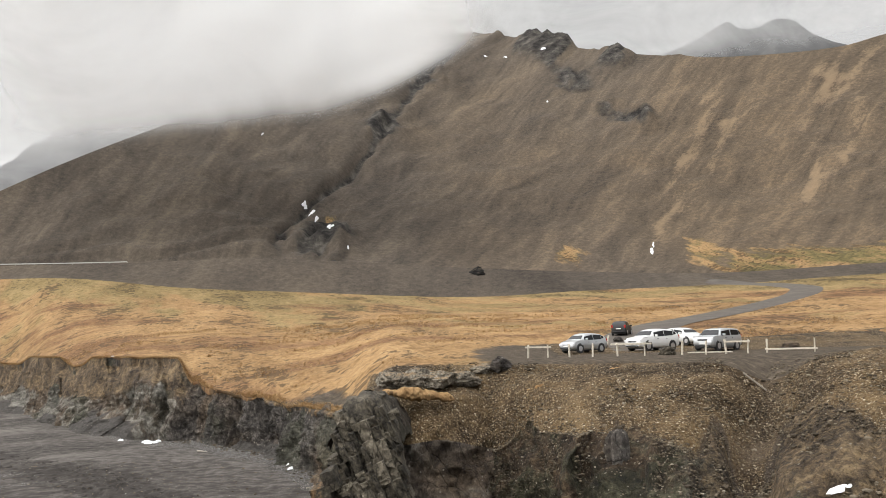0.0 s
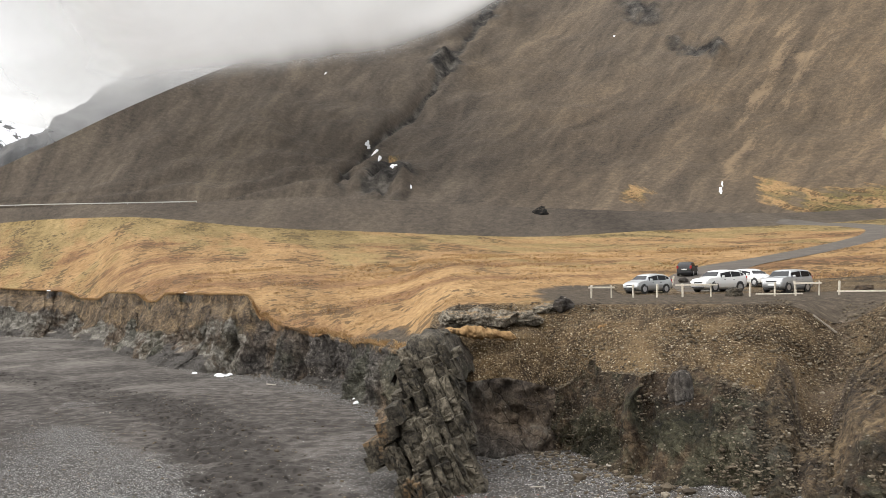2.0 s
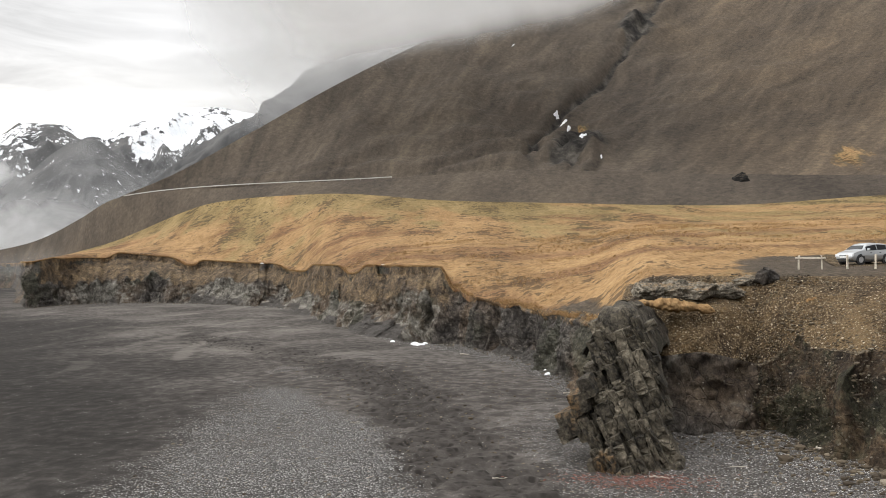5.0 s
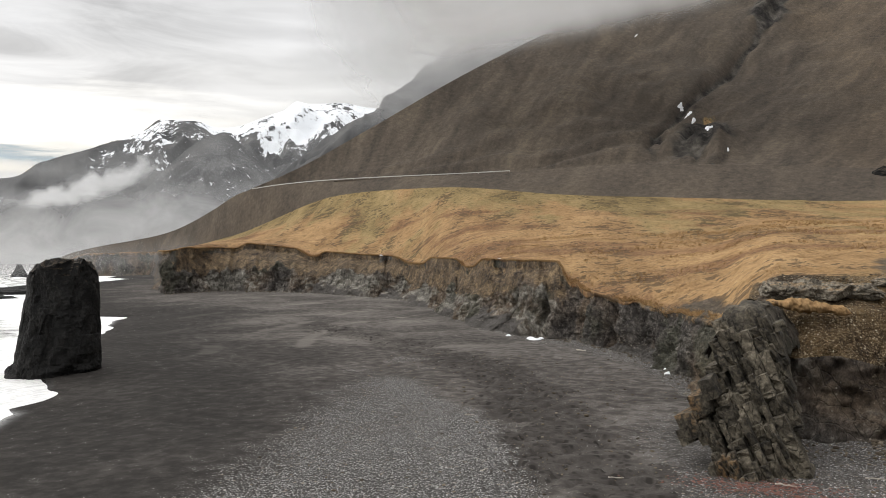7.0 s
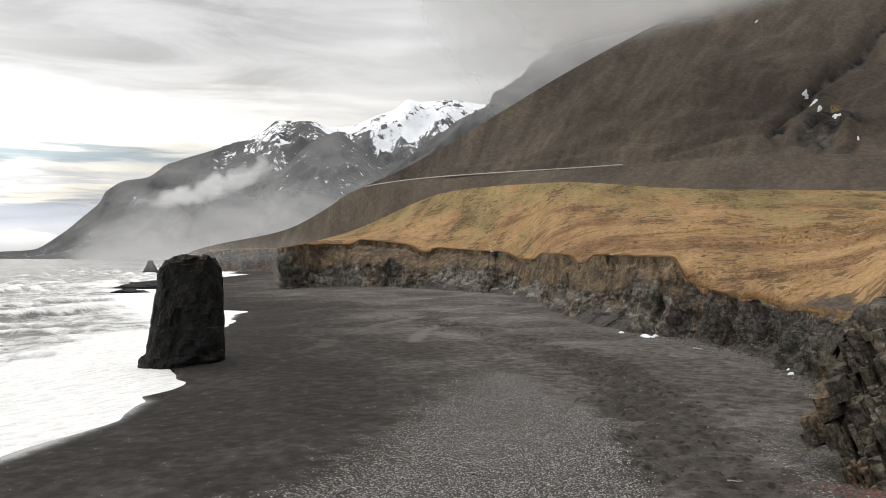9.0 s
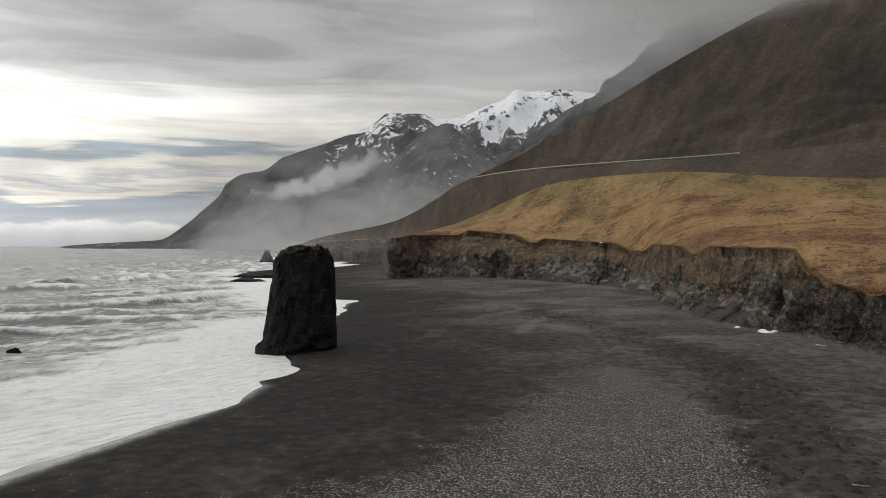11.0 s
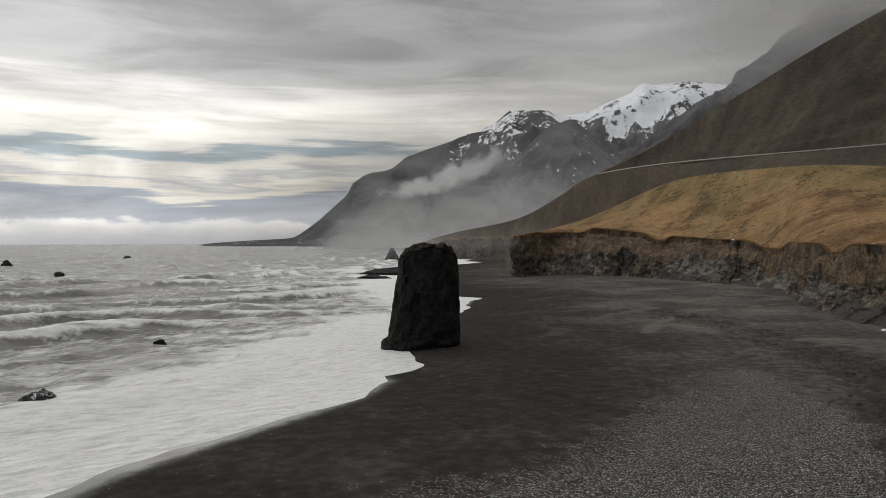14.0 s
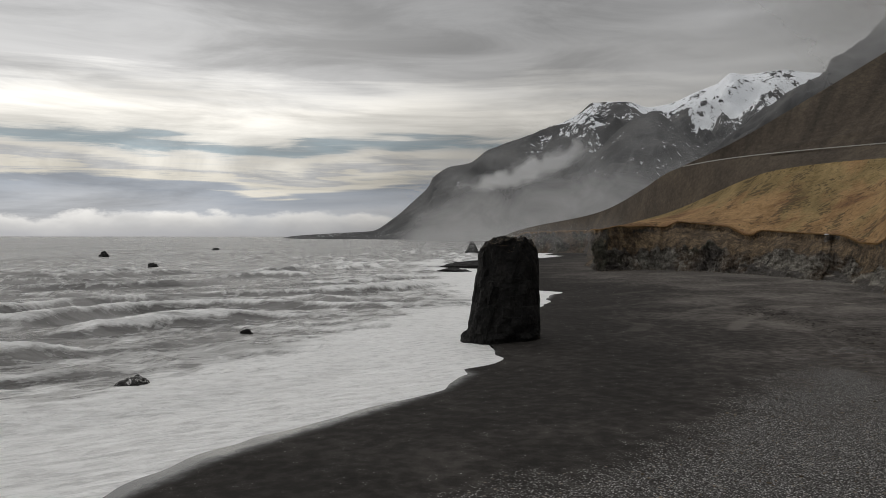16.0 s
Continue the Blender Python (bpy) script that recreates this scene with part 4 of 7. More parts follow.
def rough_land(X, Y, R, edge):
    bumps = 0.30 * fbm(X * 0.12, Y * 0.12, octaves=3, gain=0.5) + 0.16 * fbm(X * 0.9, Y * 0.5, 4.0, 3, 0.6) * smooth(160, 90, R) + 0.4 * fbm(X * 0.02, Y * 0.02, octaves=3) * smooth(90, 160, R)
    return bumps * edge


def turf_sheet(AZ, S):
    rt, rs, rf, rg, rr = limits(AZ)
    start = np.where(AZ < 7, rs, rt)
    R = start + (rg - start) * np.maximum(S, 0)
    hang = np.where(AZ < 7, 0.0, 1.0) * (0.25 + 0.75 * smooth(0.35, 0.65, vnoise(np.radians(AZ) * start * 0.22, 9.0))) * (1 - 0.6 * smooth(16, 18.5, AZ))
    R = R - hang * np.interp(S, [-0.02, -0.01, 0, 0.004], [0.25, 0.4, 0.3, 0.0])
    X, Y = place(AZ, R)
    lot = smooth(86, 78, R) * smooth(2, -5, AZ)
    Z = land_z(AZ, R) + rough_land(X, Y, R, smooth(0, 0.02, S) * smooth(1, 0.97, S) * (1 - 0.95 * lot) * smooth(3.5, 9, off_road(X, Y)))
    arc = np.radians(AZ) * R
    Z = Z - hang * np.interp(S, [-0.02, -0.01, 0, 0.004], [0.55, 0.25, 0.05, 0.0]) * (0.5 + 1.0 * vnoise(arc * 0.45, 2.0)) + hang * 0.3 * fbm(arc * 0.35, 5.0, octaves=4) * smooth(0.02, 0, S)
    bare = 0.75 * lot + 0.62 * smooth(16, 3, R - rt) * smooth(14, 8, AZ) * smooth(0, 4, AZ) + 0.15 * smooth(3, 0, R - rt)
    return mesh_grid("grass_field", X, Y, Z, TURF, {"upper": smooth(0.45, 0.95, S), "bare": bare, "brink": 0.75 * smooth(16, 1, R - rt) * smooth(5, 9, AZ)})


s_rows = np.concatenate([[-0.02, -0.01], np.linspace(0, 0.3, 90), np.linspace(0.31, 1, 100)])
structure("grass_field", upland("grass_field", -75, 52, 0.16, s_rows, turf_sheet), "straw-gold winter grassland with green and russet patches", "grassland")


def bank_sheet(AZ, S):
    rt, rs, rf, rg, rr = limits(AZ)
    R = rt + (rs - rt) * S
    X, Y = place(AZ, R)
    Z = land_z(AZ, R) + 0.22 * fbm(X * 0.5, Y * 0.5, octaves=5) * smooth(0, 0.08, S) * smooth(1, 0.9, S)
    off = (X - 14.8) - (Y - 41) * 0.55
    # darker down the gully, at the lower edge and towards the crag
    damp = np.exp(-(off / 2.4) ** 2) * 0.55 + 0.4 * smooth(0.25, 0, S) + 0.6 * smooth(-1.5, 2.5, AZ)
    return mesh_grid("gravel_bank", X, Y, Z, GRAVEL, {"damp": damp})


structure("gravel_bank", upland("gravel_bank", -75, 7.2, 0.12, np.linspace(0, 1, 70), bank_sheet), "brown gravel bank sloping below the car park", "bank")


def fill_sheet(AZ, S):
    rt, rs, rf, rg, rr = limits(AZ)
    R = rg + (rr - rg) * S
    X, Y = place(AZ, R)
    Z = land_z(AZ, R) + 0.4 * fbm(X * 0.08, Y * 0.08, octaves=4) * np.sin(S * np.pi)
    return mesh_grid("road_embankment", X, Y, Z, SCREE, {"along": X * 0.3, "fall": Z, "warm": 0 * X, "turf": 0 * X, "rocky": 0 * X})


structure("road_embankment", upland("road_embankment", -75, 52, 0.25, np.linspace(0, 1, 24), fill_sheet), "dark gravel embankment carrying the coast road", "embankment")


# ---- the mountain ----
def mountain_form(AZ, S):
    rr, zr, rc, el = crest(AZ)
    t = np.clip(S, 0, 1)
    R = rr + 8.5 + np.maximum(rc - rr - 8.5, 1.0) * t + (S > 1) * (S - 1) * 420
    zc = EYE + rc * el
    prof = t + 0.10 * np.sin(t * np.pi) * -1
    Z = zr + (zc - zr) * prof
    X, Y = place(AZ, R)
    big = np.clip((rc - rr) / 120, 0, 1)
    # gullies that run down the slope
    along = np.radians(AZ) * 400 + 0.35 * R
    gul = ridged(along * 0.012, R * 0.0012, 4) - 0.62
    spread = np.sin(np.clip(t, 0, 1) * np.pi)
    Z = Z + big * (10 * gul * spread + 4 * fbm(X * 0.03, Y * 0.03, octaves=5) * spread)
    # trodden terraces along the foot of the slope
    Z = Z + 1.5 * smooth(4, 9, AZ) * smooth(0.42, 0.12, t) * smooth(0, 0.04, t) * big * np.sin(2 * np.pi * (t * 8 + 1.6 * fbm(along * 0.010, R * 0.010, 4.0, 3)))
    # the ravine with its old snow
    mid = 10.6 - 11.5 * smooth(0.15, 0.95, t) + 0.5 * np.sin(t * 11) + 0.5 * fbm(t * 9, 2.0, octaves=3)
    ravine = np.exp(-((AZ - mid) / (0.38 + 0.32 * t)) ** 2) * smooth(0.0, 0.15, t)
    Z = Z - 3.6 * ravine * (0.6 + 0.8 * vnoise(R * 0.05, 3.0)) * big * smooth(1.0, 0.8, t)
    # rock teeth along the crest and outcrops below it
    teeth = np.maximum(fbm(along * 0.05, R * 0.01, octaves=5), 0)
    top = smooth(0.80, 1.0, t) * smooth(3.5, -3, AZ - 1) * smooth(-20, -11, AZ)
    Z = Z + 12 * teeth * top
    spots = ((-9.3, 0.82, 1.6, 0.07), (-12.3, 0.72, 1.7, 0.06), (-14.6, 0.68, 0.9, 0.05), (1.0, 0.80, 2.6, 0.06), (3.6, 0.62, 1.6, 0.08), (8.0, 0.12, 2.8, 0.12), (8.4, 0.09, 1.5, 0.09))
    rocky = 0.9 * top * smooth(0.2, 0.6, teeth) + 0.62 * ravine
    for a, s, wa, ws in spots:
        blob = np.exp(-((AZ - a) / wa) ** 2 - ((t - s) / ws) ** 2)
        rocky = rocky + blob * (0.45 + 0.8 * fbm(X * 0.05, Y * 0.05, octaves=4))
        Z = Z + big * blob * 9 * np.abs(fbm(X * 0.06, Z * 0.06, octaves=5))
    Z = Z - (S > 1) * (S - 1) * 150
    pale = 0.0
    for a0, t0, a1, t1, wd in ((-14.6, 0.10, -20.0, 0.85, 0.9), (-16.2, 0.2, -21.5, 0.8, 0.5), (-24.0, 0.3, -26.5, 0.95, 1.0), (-26.5, 0.4, -29.0, 1.0, 0.8)):
        q = np.clip((t - t0) / (t1 - t0), 0, 1)
        line = a0 + (a1 - a0) * q + 0.6 * fbm(t * 14, a0, octaves=3)
        pale = pale + np.exp(-((AZ - line) / (wd * (0.5 + 0.8 * q))) ** 2) * smooth(t0 - 0.05, t0 + 0.05, t) * smooth(t1 + 0.1, t1 - 0.1, t) * (0.3 + vnoise(along * 0.15, R * 0.02))
    warm = 0.75 * smooth(-9, -26, AZ) * smooth(0.0, 0.2, t) + 0.35 * smooth(8, 0, AZ) + 0.25 * smooth(1, 0.4, t) * smooth(6, -4, AZ)
    turf = 1.05 * smooth(0.19, 0.03, t) * smooth(-15, -22, AZ) + 0.8 * np.exp(-((AZ + 9.0) / 2.0) ** 2 - ((t - 0.06) / 0.05) ** 2) + 0.85 * np.exp(-((AZ - 7.6) / 1.1) ** 2 - ((t - 0.22) / 0.06) ** 2) + 0.7 * np.exp(-((AZ + 17.5) / 1.6) ** 2 - ((t - 0.12) / 0.09) ** 2)
    return X, Y, Z, {"along": along, "fall": R, "warm": warm, "turf": turf, "rocky": rocky, "pale": pale}


def mountain_sheet(AZ, S):
    X, Y, Z, tags = mountain_form(AZ, S)
    return mesh_grid("mountain", X, Y, Z, SCREE, tags)


m_rows = np.concatenate([np.linspace(0, 1, 170), np.linspace(1.05, 2, 10)])
structure("mountain", upland("mountain", -75, 52, 0.18, m_rows, mountain_sheet), "steep brown scree mountain with rust streaks, gullies and rocky crest", "mountain")


def ridge(name, lo, hi, dist, depth, el_knots, snow, label, seed, rough, fine=5.0, crag=0.10):
    """A mountain far off: a crest with buttresses before it."""
    az = np.arange(lo, hi, (hi - lo) / 420)
    s = np.concatenate([np.linspace(0, 1, 110), np.linspace(1.05, 1.6, 8)])
    AZ, S = np.meshgrid(az, s, indexing="ij")
    t = np.clip(S, 0, 1)
    R = dist - depth * (1 - S)
    X, Y = place(AZ, R)
    zc = EYE + dist * tan_el(curve(AZ, el_knots))
    k = fine / depth
    but = ridged(X * k + seed + 0.3 * fbm(X * k, Y * k, octaves=2), Y * k + seed, 7, 0.5) - 0.62
    Z = (zc + 4) * (0.82 * t + 0.18 * t * t) - 4 + rough * but * np.sin(np.clip(t, 0, 1) * np.pi) ** 0.8 * np.clip(zc / 300, 0.02, 1.2)
    Z = Z + crag * rough * but * smooth(0.8, 1, t) * np.clip(zc / 200, 0, 1)
    Z = Z - (S > 1) * (S - 1) * 0.8 * np.maximum(zc, 20)
    return structure(name, mesh_grid(name, X, Y, Z, FAR, {"snow": snow(AZ, Z, t, but)}), label, "mountain")


ridge("far_mountain", 27, 66, 3400, 1500, [(27, 9.8), (30.5, 10.2), (32.8, 10.45), (34.6, 10.35), (35.4, 10.5), (36.3, 9.9), (37.3, 9.5), (39.5, 8.7), (40.6, 8.6), (42.1, 8.95), (44.3, 8.95), (45.2, 8.3), (46.6, 7.6), (48.5, 6.9), (51.6, 5.75), (52.8, 4.95), (54.0, 4.72), (55.3, 3.95), (55.6, 3.3), (56.1, 2.8), (57.9, 1.25), (59.6, 0.25), (62, 0.12), (65, -0.1), (66, -0.3)],
      lambda az, z, t, but: smooth(250, 440, z + 70 * fbm(az * 0.7, t * 4.0, 3.0, 3)) * (0.42 * smooth(51, 45.5, az) + 0.28 * smooth(41.5, 38.0, az)) - 0.03 - 1.0 * but, "distant coastal mountains streaked with snow above low cloud", 3.0, 190, 7.0, 0.07)
ridge("dark_hill", 30, 50, 2300, 700, [(30, 4.2), (33, 4.6), (35.5, 5.2), (36.9, 6.0), (38.7, 7.15), (39.6, 7.9), (40.2, 8.3), (41.2, 8.0), (42.4, 7.3), (44.3, 5.45), (46.2, 3.4), (48, 1.6), (49, 0.8), (50, 0)],
      lambda az, z, t, but: 0.1 + 0 * z, "dark rocky hill in front of the snow peaks", 8.0, 70, 5.0, 0.04)
ridge("side_ridge", 4, 40, 900, 330, [(4, 14), (12, 15.2), (19, 15.6), (22, 15.4), (23.6, 14.75), (24.4, 14.45), (25.2, 13.6), (27.1, 12.35), (28.6, 11.1), (29.5, 10.8), (29.9, 10.2), (32.6, 8.6), (35.9, 6.05), (38, 4.2), (40, 2.6)],
      lambda az, z, t, but: 0.0 * z, "misty jagged shoulder behind the scree slope", 5.0, 170, 8.0, 0.15)
ridge("back_peak", -40, -8, 1300, 500, [(-40, 17), (-30, 17.4), (-27, 18.2), (-25.4, 19.1), (-24.2, 20.1), (-23.3, 20.3), (-22, 19.9), (-21, 20.0), (-20.3, 20.5), (-19.2, 20.1), (-17.5, 19.4), (-14, 18.6), (-8, 17)],
      lambda az, z, t, but: 0.0 * z, "misty rock peaks behind the crest", 11.0, 60)

ridge("summit_crag", -10, 7, 1100, 240, [(-10, 18.5), (-7.5, 20.0), (-5.6, 20.9), (-4.5, 21.7), (-3.5, 22.9), (-2.6, 22.8), (-1.6, 22.0), (-0.3, 21.4), (2, 20.3), (7, 18)],
      lambda az, z, t, but: 0.0 * z, "dark summit crag half hidden in the cloud", 17.0, 60, 9.0, 0.4)


# ---- cloud ----
def cloud(name, lo, hi, dist, bottom, top, density, label):
    az = np.linspace(lo, hi, 90)
    AZ, S = np.meshgrid(az, np.linspace(0, 1, 40), indexing="ij")
    zb, zt = EYE + dist * tan_el(curve(AZ, bottom)), EYE + dist * tan_el(curve(AZ, top))
    R = dist + 5 * fbm(AZ * 0.1, S * 2, dist * 0.1, 3) + (S - 0.5) * 40
    X, Y = place(AZ, R)
    d = density(AZ, S) * smooth(0, 0.1, (AZ - lo) / (hi - lo)) * smooth(1, 0.9, (AZ - lo) / (hi - lo))
    return tagged(new(name, mesh_grid(name, X, Y, zb + (zt - zb) * S, {"mist_bank": MIST, "low_cloud": PUFF}.get(name, CLOUD), {"body": d})), label, "cloud", kind="structure")


CAP_LOW = [(-14, 20.8), (-8, 20.2), (-3, 18.4), (0, 17.0), (2.2, 15.9), (7, 14.0), (14.8, 12.2), (22, 10.4), (28.4, 7.6), (36, 5.0), (42, 4.0)]
CAP_HIGH = [(-14, 27), (0, 29), (20, 30), (42, 30)]
for k, dist in enumerate((300, 318, 340)):
    cloud("cloud_cap", -26, 40, dist, [(a, e + 0.4 * k) for a, e in CAP_LOW], CAP_HIGH,
          lambda az, s: 0.95 * smooth(0.0, 0.24, s) * smooth(-9, 5, az) * smooth(36, 16, az + 4 * fbm(az * 0.12, s * 2.0, 2.0, 2) - 3 * (s - 0.2)), "white cloud lying over the mountain top")
cloud("cloud_cap", 8, 42, 545, [(0, 9), (20, 8.5), (30, 5.5), (38, 3.0)], [(0, 32), (38, 30)],
      lambda az, s: smooth(12, 20, az) * (0.50 + 0.4 * smooth(0.05, 0.4, s)) * smooth(36, 24, az + 4 * fbm(az * 0.12, s * 2.0, 5.0, 2) - 3 * (s - 0.2)), "white cloud behind the scree shoulder")
cloud("mist_bank", 30, 66, 1500, [(30, -0.4), (66, -0.4)], [(30, 9.5), (45, 8.5), (52, 6.0), (60, 1.6), (66, 1)],
      lambda az, s: 0.8 * smooth(1.0, 0.1, s) * smooth(61, 54, az), "thin grey mist along the coast")
cloud("mist_bank", 30, 66, 1900, [(30, -0.3), (66, -0.3)], [(30, 8.5), (45, 7.5), (52, 6.0), (60, 2.0), (66, 1)],
      lambda az, s: 0.6 * smooth(1.0, 0.1, s) * smooth(61, 54, az), "thin grey mist along the coast")
cloud("mist_bank", 24, 66, 1560, [(24, -0.4), (66, -0.4)], [(24, 13), (45, 11.5), (52, 9.0), (60, 5), (66, 3)],
      lambda az, s: 0.36 * smooth(1.0, 0.6, s) * smooth(63, 56, az), "thin grey haze before the far mountains")
def puff_body(az, s):
    # thick in the middle, torn into wisps above, thinning into the mist below
    n1, n2 = fbm(az * 0.45, s * 1.6, 3.0, 4), fbm(az * 1.3, s * 4.0, 8.0, 3)
    top = 0.68 + 0.20 * n1 + 0.10 * n2
    return 1.2 * smooth(0.05, 0.5, s) * smooth(top + 0.25, top - 0.28, s) * np.exp(-((az - 49.2 + 0.8 * n1) / 4.4) ** 2) * (1.0 + 0.25 * n2)


cloud("low_cloud", 42, 57, 1700, [(42, 4.2), (46, 3.4), (50, 2.4), (57, 1.6)], [(42, 8.0), (45, 7.5), (50, 5.9), (54, 4.7), (57, 3.6)],
      puff_body, "white cloud puff drifting along the far cliffs")
cloud("mist_bank", -40, 14, 830, [(-40, 16), (14, 16)], [(-40, 28), (14, 28)], lambda az, s: (0.62 + 0.25 * smooth(-12, -2, az)) * smooth(0.0, 0.3, s), "thin mist veiling the back peaks")
cloud("mist_bank", 41, 58, 330, [(41, -2.2), (58, -2.2)], [(41, 2.5), (58, 1.0)], lambda az, s: 0.4 * np.sin(np.clip(s, 0, 1) * np.pi), "sea spray hanging over the far beach")


# ---- roads ----
def strip(name, xs, ys, zs, width, mat, cross=7, crown=0.0, drape=0):
    """A band of paving along a line, laid on the ground."""
    xs, ys, zs = (np.asarray(a, float) for a in (xs, ys, zs))
    tx, ty = np.gradient(xs), np.gradient(ys)
    ln = np.hypot(tx, ty)
    nx, ny = -ty / ln, tx / ln
    o = np.linspace(-0.5, 0.5, cross)
    X = xs[:, None] + nx[:, None] * o * width
    Y = ys[:, None] + ny[:, None] * o * width
    Z = np.repeat(zs[:, None], cross, 1) + crown * (1 - (2 * o) ** 2)
    if drape:
        Z = np.maximum(Z if drape > 1 else -99, ground_at(X, Y) + 0.06)
    Z[:, 0] -= 0.12
    Z[:, -1] -= 0.12
    return mesh_grid(name, X, Y, Z, mat)


def ground_at(x, y):
    az, r = np.degrees(np.arctan2(-np.asarray(x, float), y)), np.hypot(x, y)
    return land_z(az, r)


gz = ground_at(rx, ry)
gz = np.convolve(np.pad(gz, 10, "edge"), np.ones(21) / 21, "valid") + 0.1
gz[int(len(gz) * 0.72):] = -99
gz[:int(len(gz) * 0.16)] = -99
structure("road", strip("access_road", rx, ry, gz, 7.0, ASPHALT, 9, 0.05, 2), "narrow grey access road winding up through the grass", "road")
ex, ey = spline([(9, 71.5), (17, 71), (24, 71), (34, 72), (46, 73), (70, 71)], 90)
structure("pavement", strip("lot_lane", ex, ey, ground_at(ex, ey), 18.0, GRAVEL, 19, 0, 1), "grey gravel surfaced car park lane", "car park")
haz = np.arange(-60, 32.6, 0.25)
hr = np.maximum(curve(haz, ROAD_R), curve(haz, CLIFF_FOOT) + curve(haz, RUN) + 12) + 4.9
hx, hy = place(haz, hr)
hz = EYE + (hr - 4.9) * tan_el(curve(haz, ROAD_EL)) + 0.02
structure("highway", strip("highway", hx, hy, hz, 8.6, ASPHALT), "grey coast road cut into the foot of the mountain", "road")


# ---- things ----
def part(name, bm, mat, parent=None, label="", smooth_shade=False):
    me = bpy.data.meshes.new(name)
    bm.to_mesh(me)
    bm.free()
    return part_mesh(name, me, mat, parent, label, smooth_shade)


def part_mesh(name, me, mat, parent=None, label="", smooth_shade=False):
    if mat and not me.materials:
        me.materials.append(mat)
    if smooth_shade:
        me.polygons.foreach_set("use_smooth", np.full(len(me.polygons), True))
    ob = new(name, me)
    if parent:
        ob.parent = parent
    if label:
        ob["label"] = label
    return ob


def empty(name, m, label, category, group=""):
    ob = new(name)
    ob.matrix_world = m
    return tagged(ob, label, category, group)


def box(bm, x0, y0, z0, x1, y1, z1, bevel=0.0):
    made = bmesh.ops.create_cube(bm, size=1.0)["verts"]
    for v in made:
        v.co = Vector((x0 + (v.co.x + 0.5) * (x1 - x0), y0 + (v.co.y + 0.5) * (y1 - y0), z0 + (v.co.z + 0.5) * (z1 - z0)))
    if bevel:
        bmesh.ops.bevel(bm, geom=[e for e in bm.edges if all(v in made for v in e.verts)], offset=bevel, segments=1, affect="EDGES")
    return bm


def plain_build(color, rough, metal=0.0, vary=0.12, scale=6.0, coat=0.0):
    def build(g):
        p = where(g)
        n = g.noise(p, scale, 5.0, 0.65)
        lo, hi = tuple(c * (1 - vary) for c in color), tuple(min(1, c * (1 + vary)) for c in color)
        extra = {"Coat Weight": coat, "Coat Roughness": 0.08} if coat else {}
        return surface(g, g.ramp(n, [(0.3, lo), (0.7, hi)]), rough, n, 0.1, 0.01, 0.5, metal, **extra)
    return build


def dark_rock_build(g):
    p = where(g)
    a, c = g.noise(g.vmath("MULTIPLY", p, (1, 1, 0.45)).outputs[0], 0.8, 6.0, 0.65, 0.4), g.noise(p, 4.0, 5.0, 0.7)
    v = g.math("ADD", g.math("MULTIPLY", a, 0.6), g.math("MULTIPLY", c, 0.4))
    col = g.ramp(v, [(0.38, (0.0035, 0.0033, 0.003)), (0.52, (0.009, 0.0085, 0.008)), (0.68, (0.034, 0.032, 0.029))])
    z = g.add("ShaderNodeSeparateXYZ", ins={0: p}).outputs[2]
    nz = g.add("ShaderNodeSeparateXYZ", ins={0: g.add("ShaderNodeNewGeometry").outputs["Normal"]}).outputs[2]
    turf = g.math("MULTIPLY", g.span(nz, 0.45, 0.8), g.math("MULTIPLY", g.span(c, 0.42, 0.6), g.span(z, 6.0, 9.0)))
    col = g.mix(g.math("MULTIPLY", turf, 0.8), col, (0.11, 0.075, 0.038))
    return surface(g, col, 0.85, v, 1.0, 0.4, 0.3)


def block_build(g):
    """Weathered olive-grey basalt blocks, each of its own tone."""
    p = where(g)
    rnd = g.add("ShaderNodeObjectInfo").outputs["Random"]
    a, c = g.noise(p, 0.9, 6.0, 0.65, 0.3), g.noise(p, 5.0, 5.0, 0.7)
    v = g.math("ADD", g.math("ADD", g.math("MULTIPLY", a, 0.45), g.math("MULTIPLY", c, 0.4)), g.math("MULTIPLY", g.math("SUBTRACT", rnd, 0.5), 0.10))
    col = g.ramp(v, [(0.34, (0.020, 0.017, 0.013)), (0.43, (0.080, 0.068, 0.050)), (0.52, (0.175, 0.15, 0.112)), (0.62, (0.40, 0.355, 0.28))])
    dip = g.add("ShaderNodeMapping", ins={"Vector": p, "Rotation": (0, radians(-25), 0), "Scale": (1.3, 0.8, 0.45)}).outputs[0]
    crack = g.voronoi(g.vmath("ADD", dip, g.vmath("MULTIPLY", g.add("ShaderNodeTexNoise", ins={"Vector": p, "Scale": 1.5}).outputs["Color"], (0.5, 0.5, 0.5)).outputs[0]).outputs[0], 1.7, "DISTANCE_TO_EDGE")
    gash = g.span(crack, 0.0, 0.03, 0.35, 1.0)
    col = g.mix(gash, (0.012, 0.01, 0.008), col)
    v = g.math("ADD", v, g.math("MULTIPLY", gash, 0.35))
    rust = g.math("MULTIPLY", g.span(g.noise(p, 0.35, 3.0), 0.58, 0.68), g.span(c, 0.4, 0.6))
    col = g.mix(g.math("MULTIPLY", rust, 0.6), col, (0.24, 0.14, 0.06))
    return surface(g, col, 0.9, v, 1.0, 0.3, 0.3)


def foamy_rock_build(g):
    """Black rock with foam lying in its hollows."""
    p = where(g)
    n = g.noise(p, 1.6, 6.0, 0.7, 0.6)
    return surface(g, g.mix(g.span(n, 0.50, 0.58), (0.02, 0.019, 0.018), (0.72, 0.71, 0.70)), 0.6, n, 0.9, 0.3, 0.4)


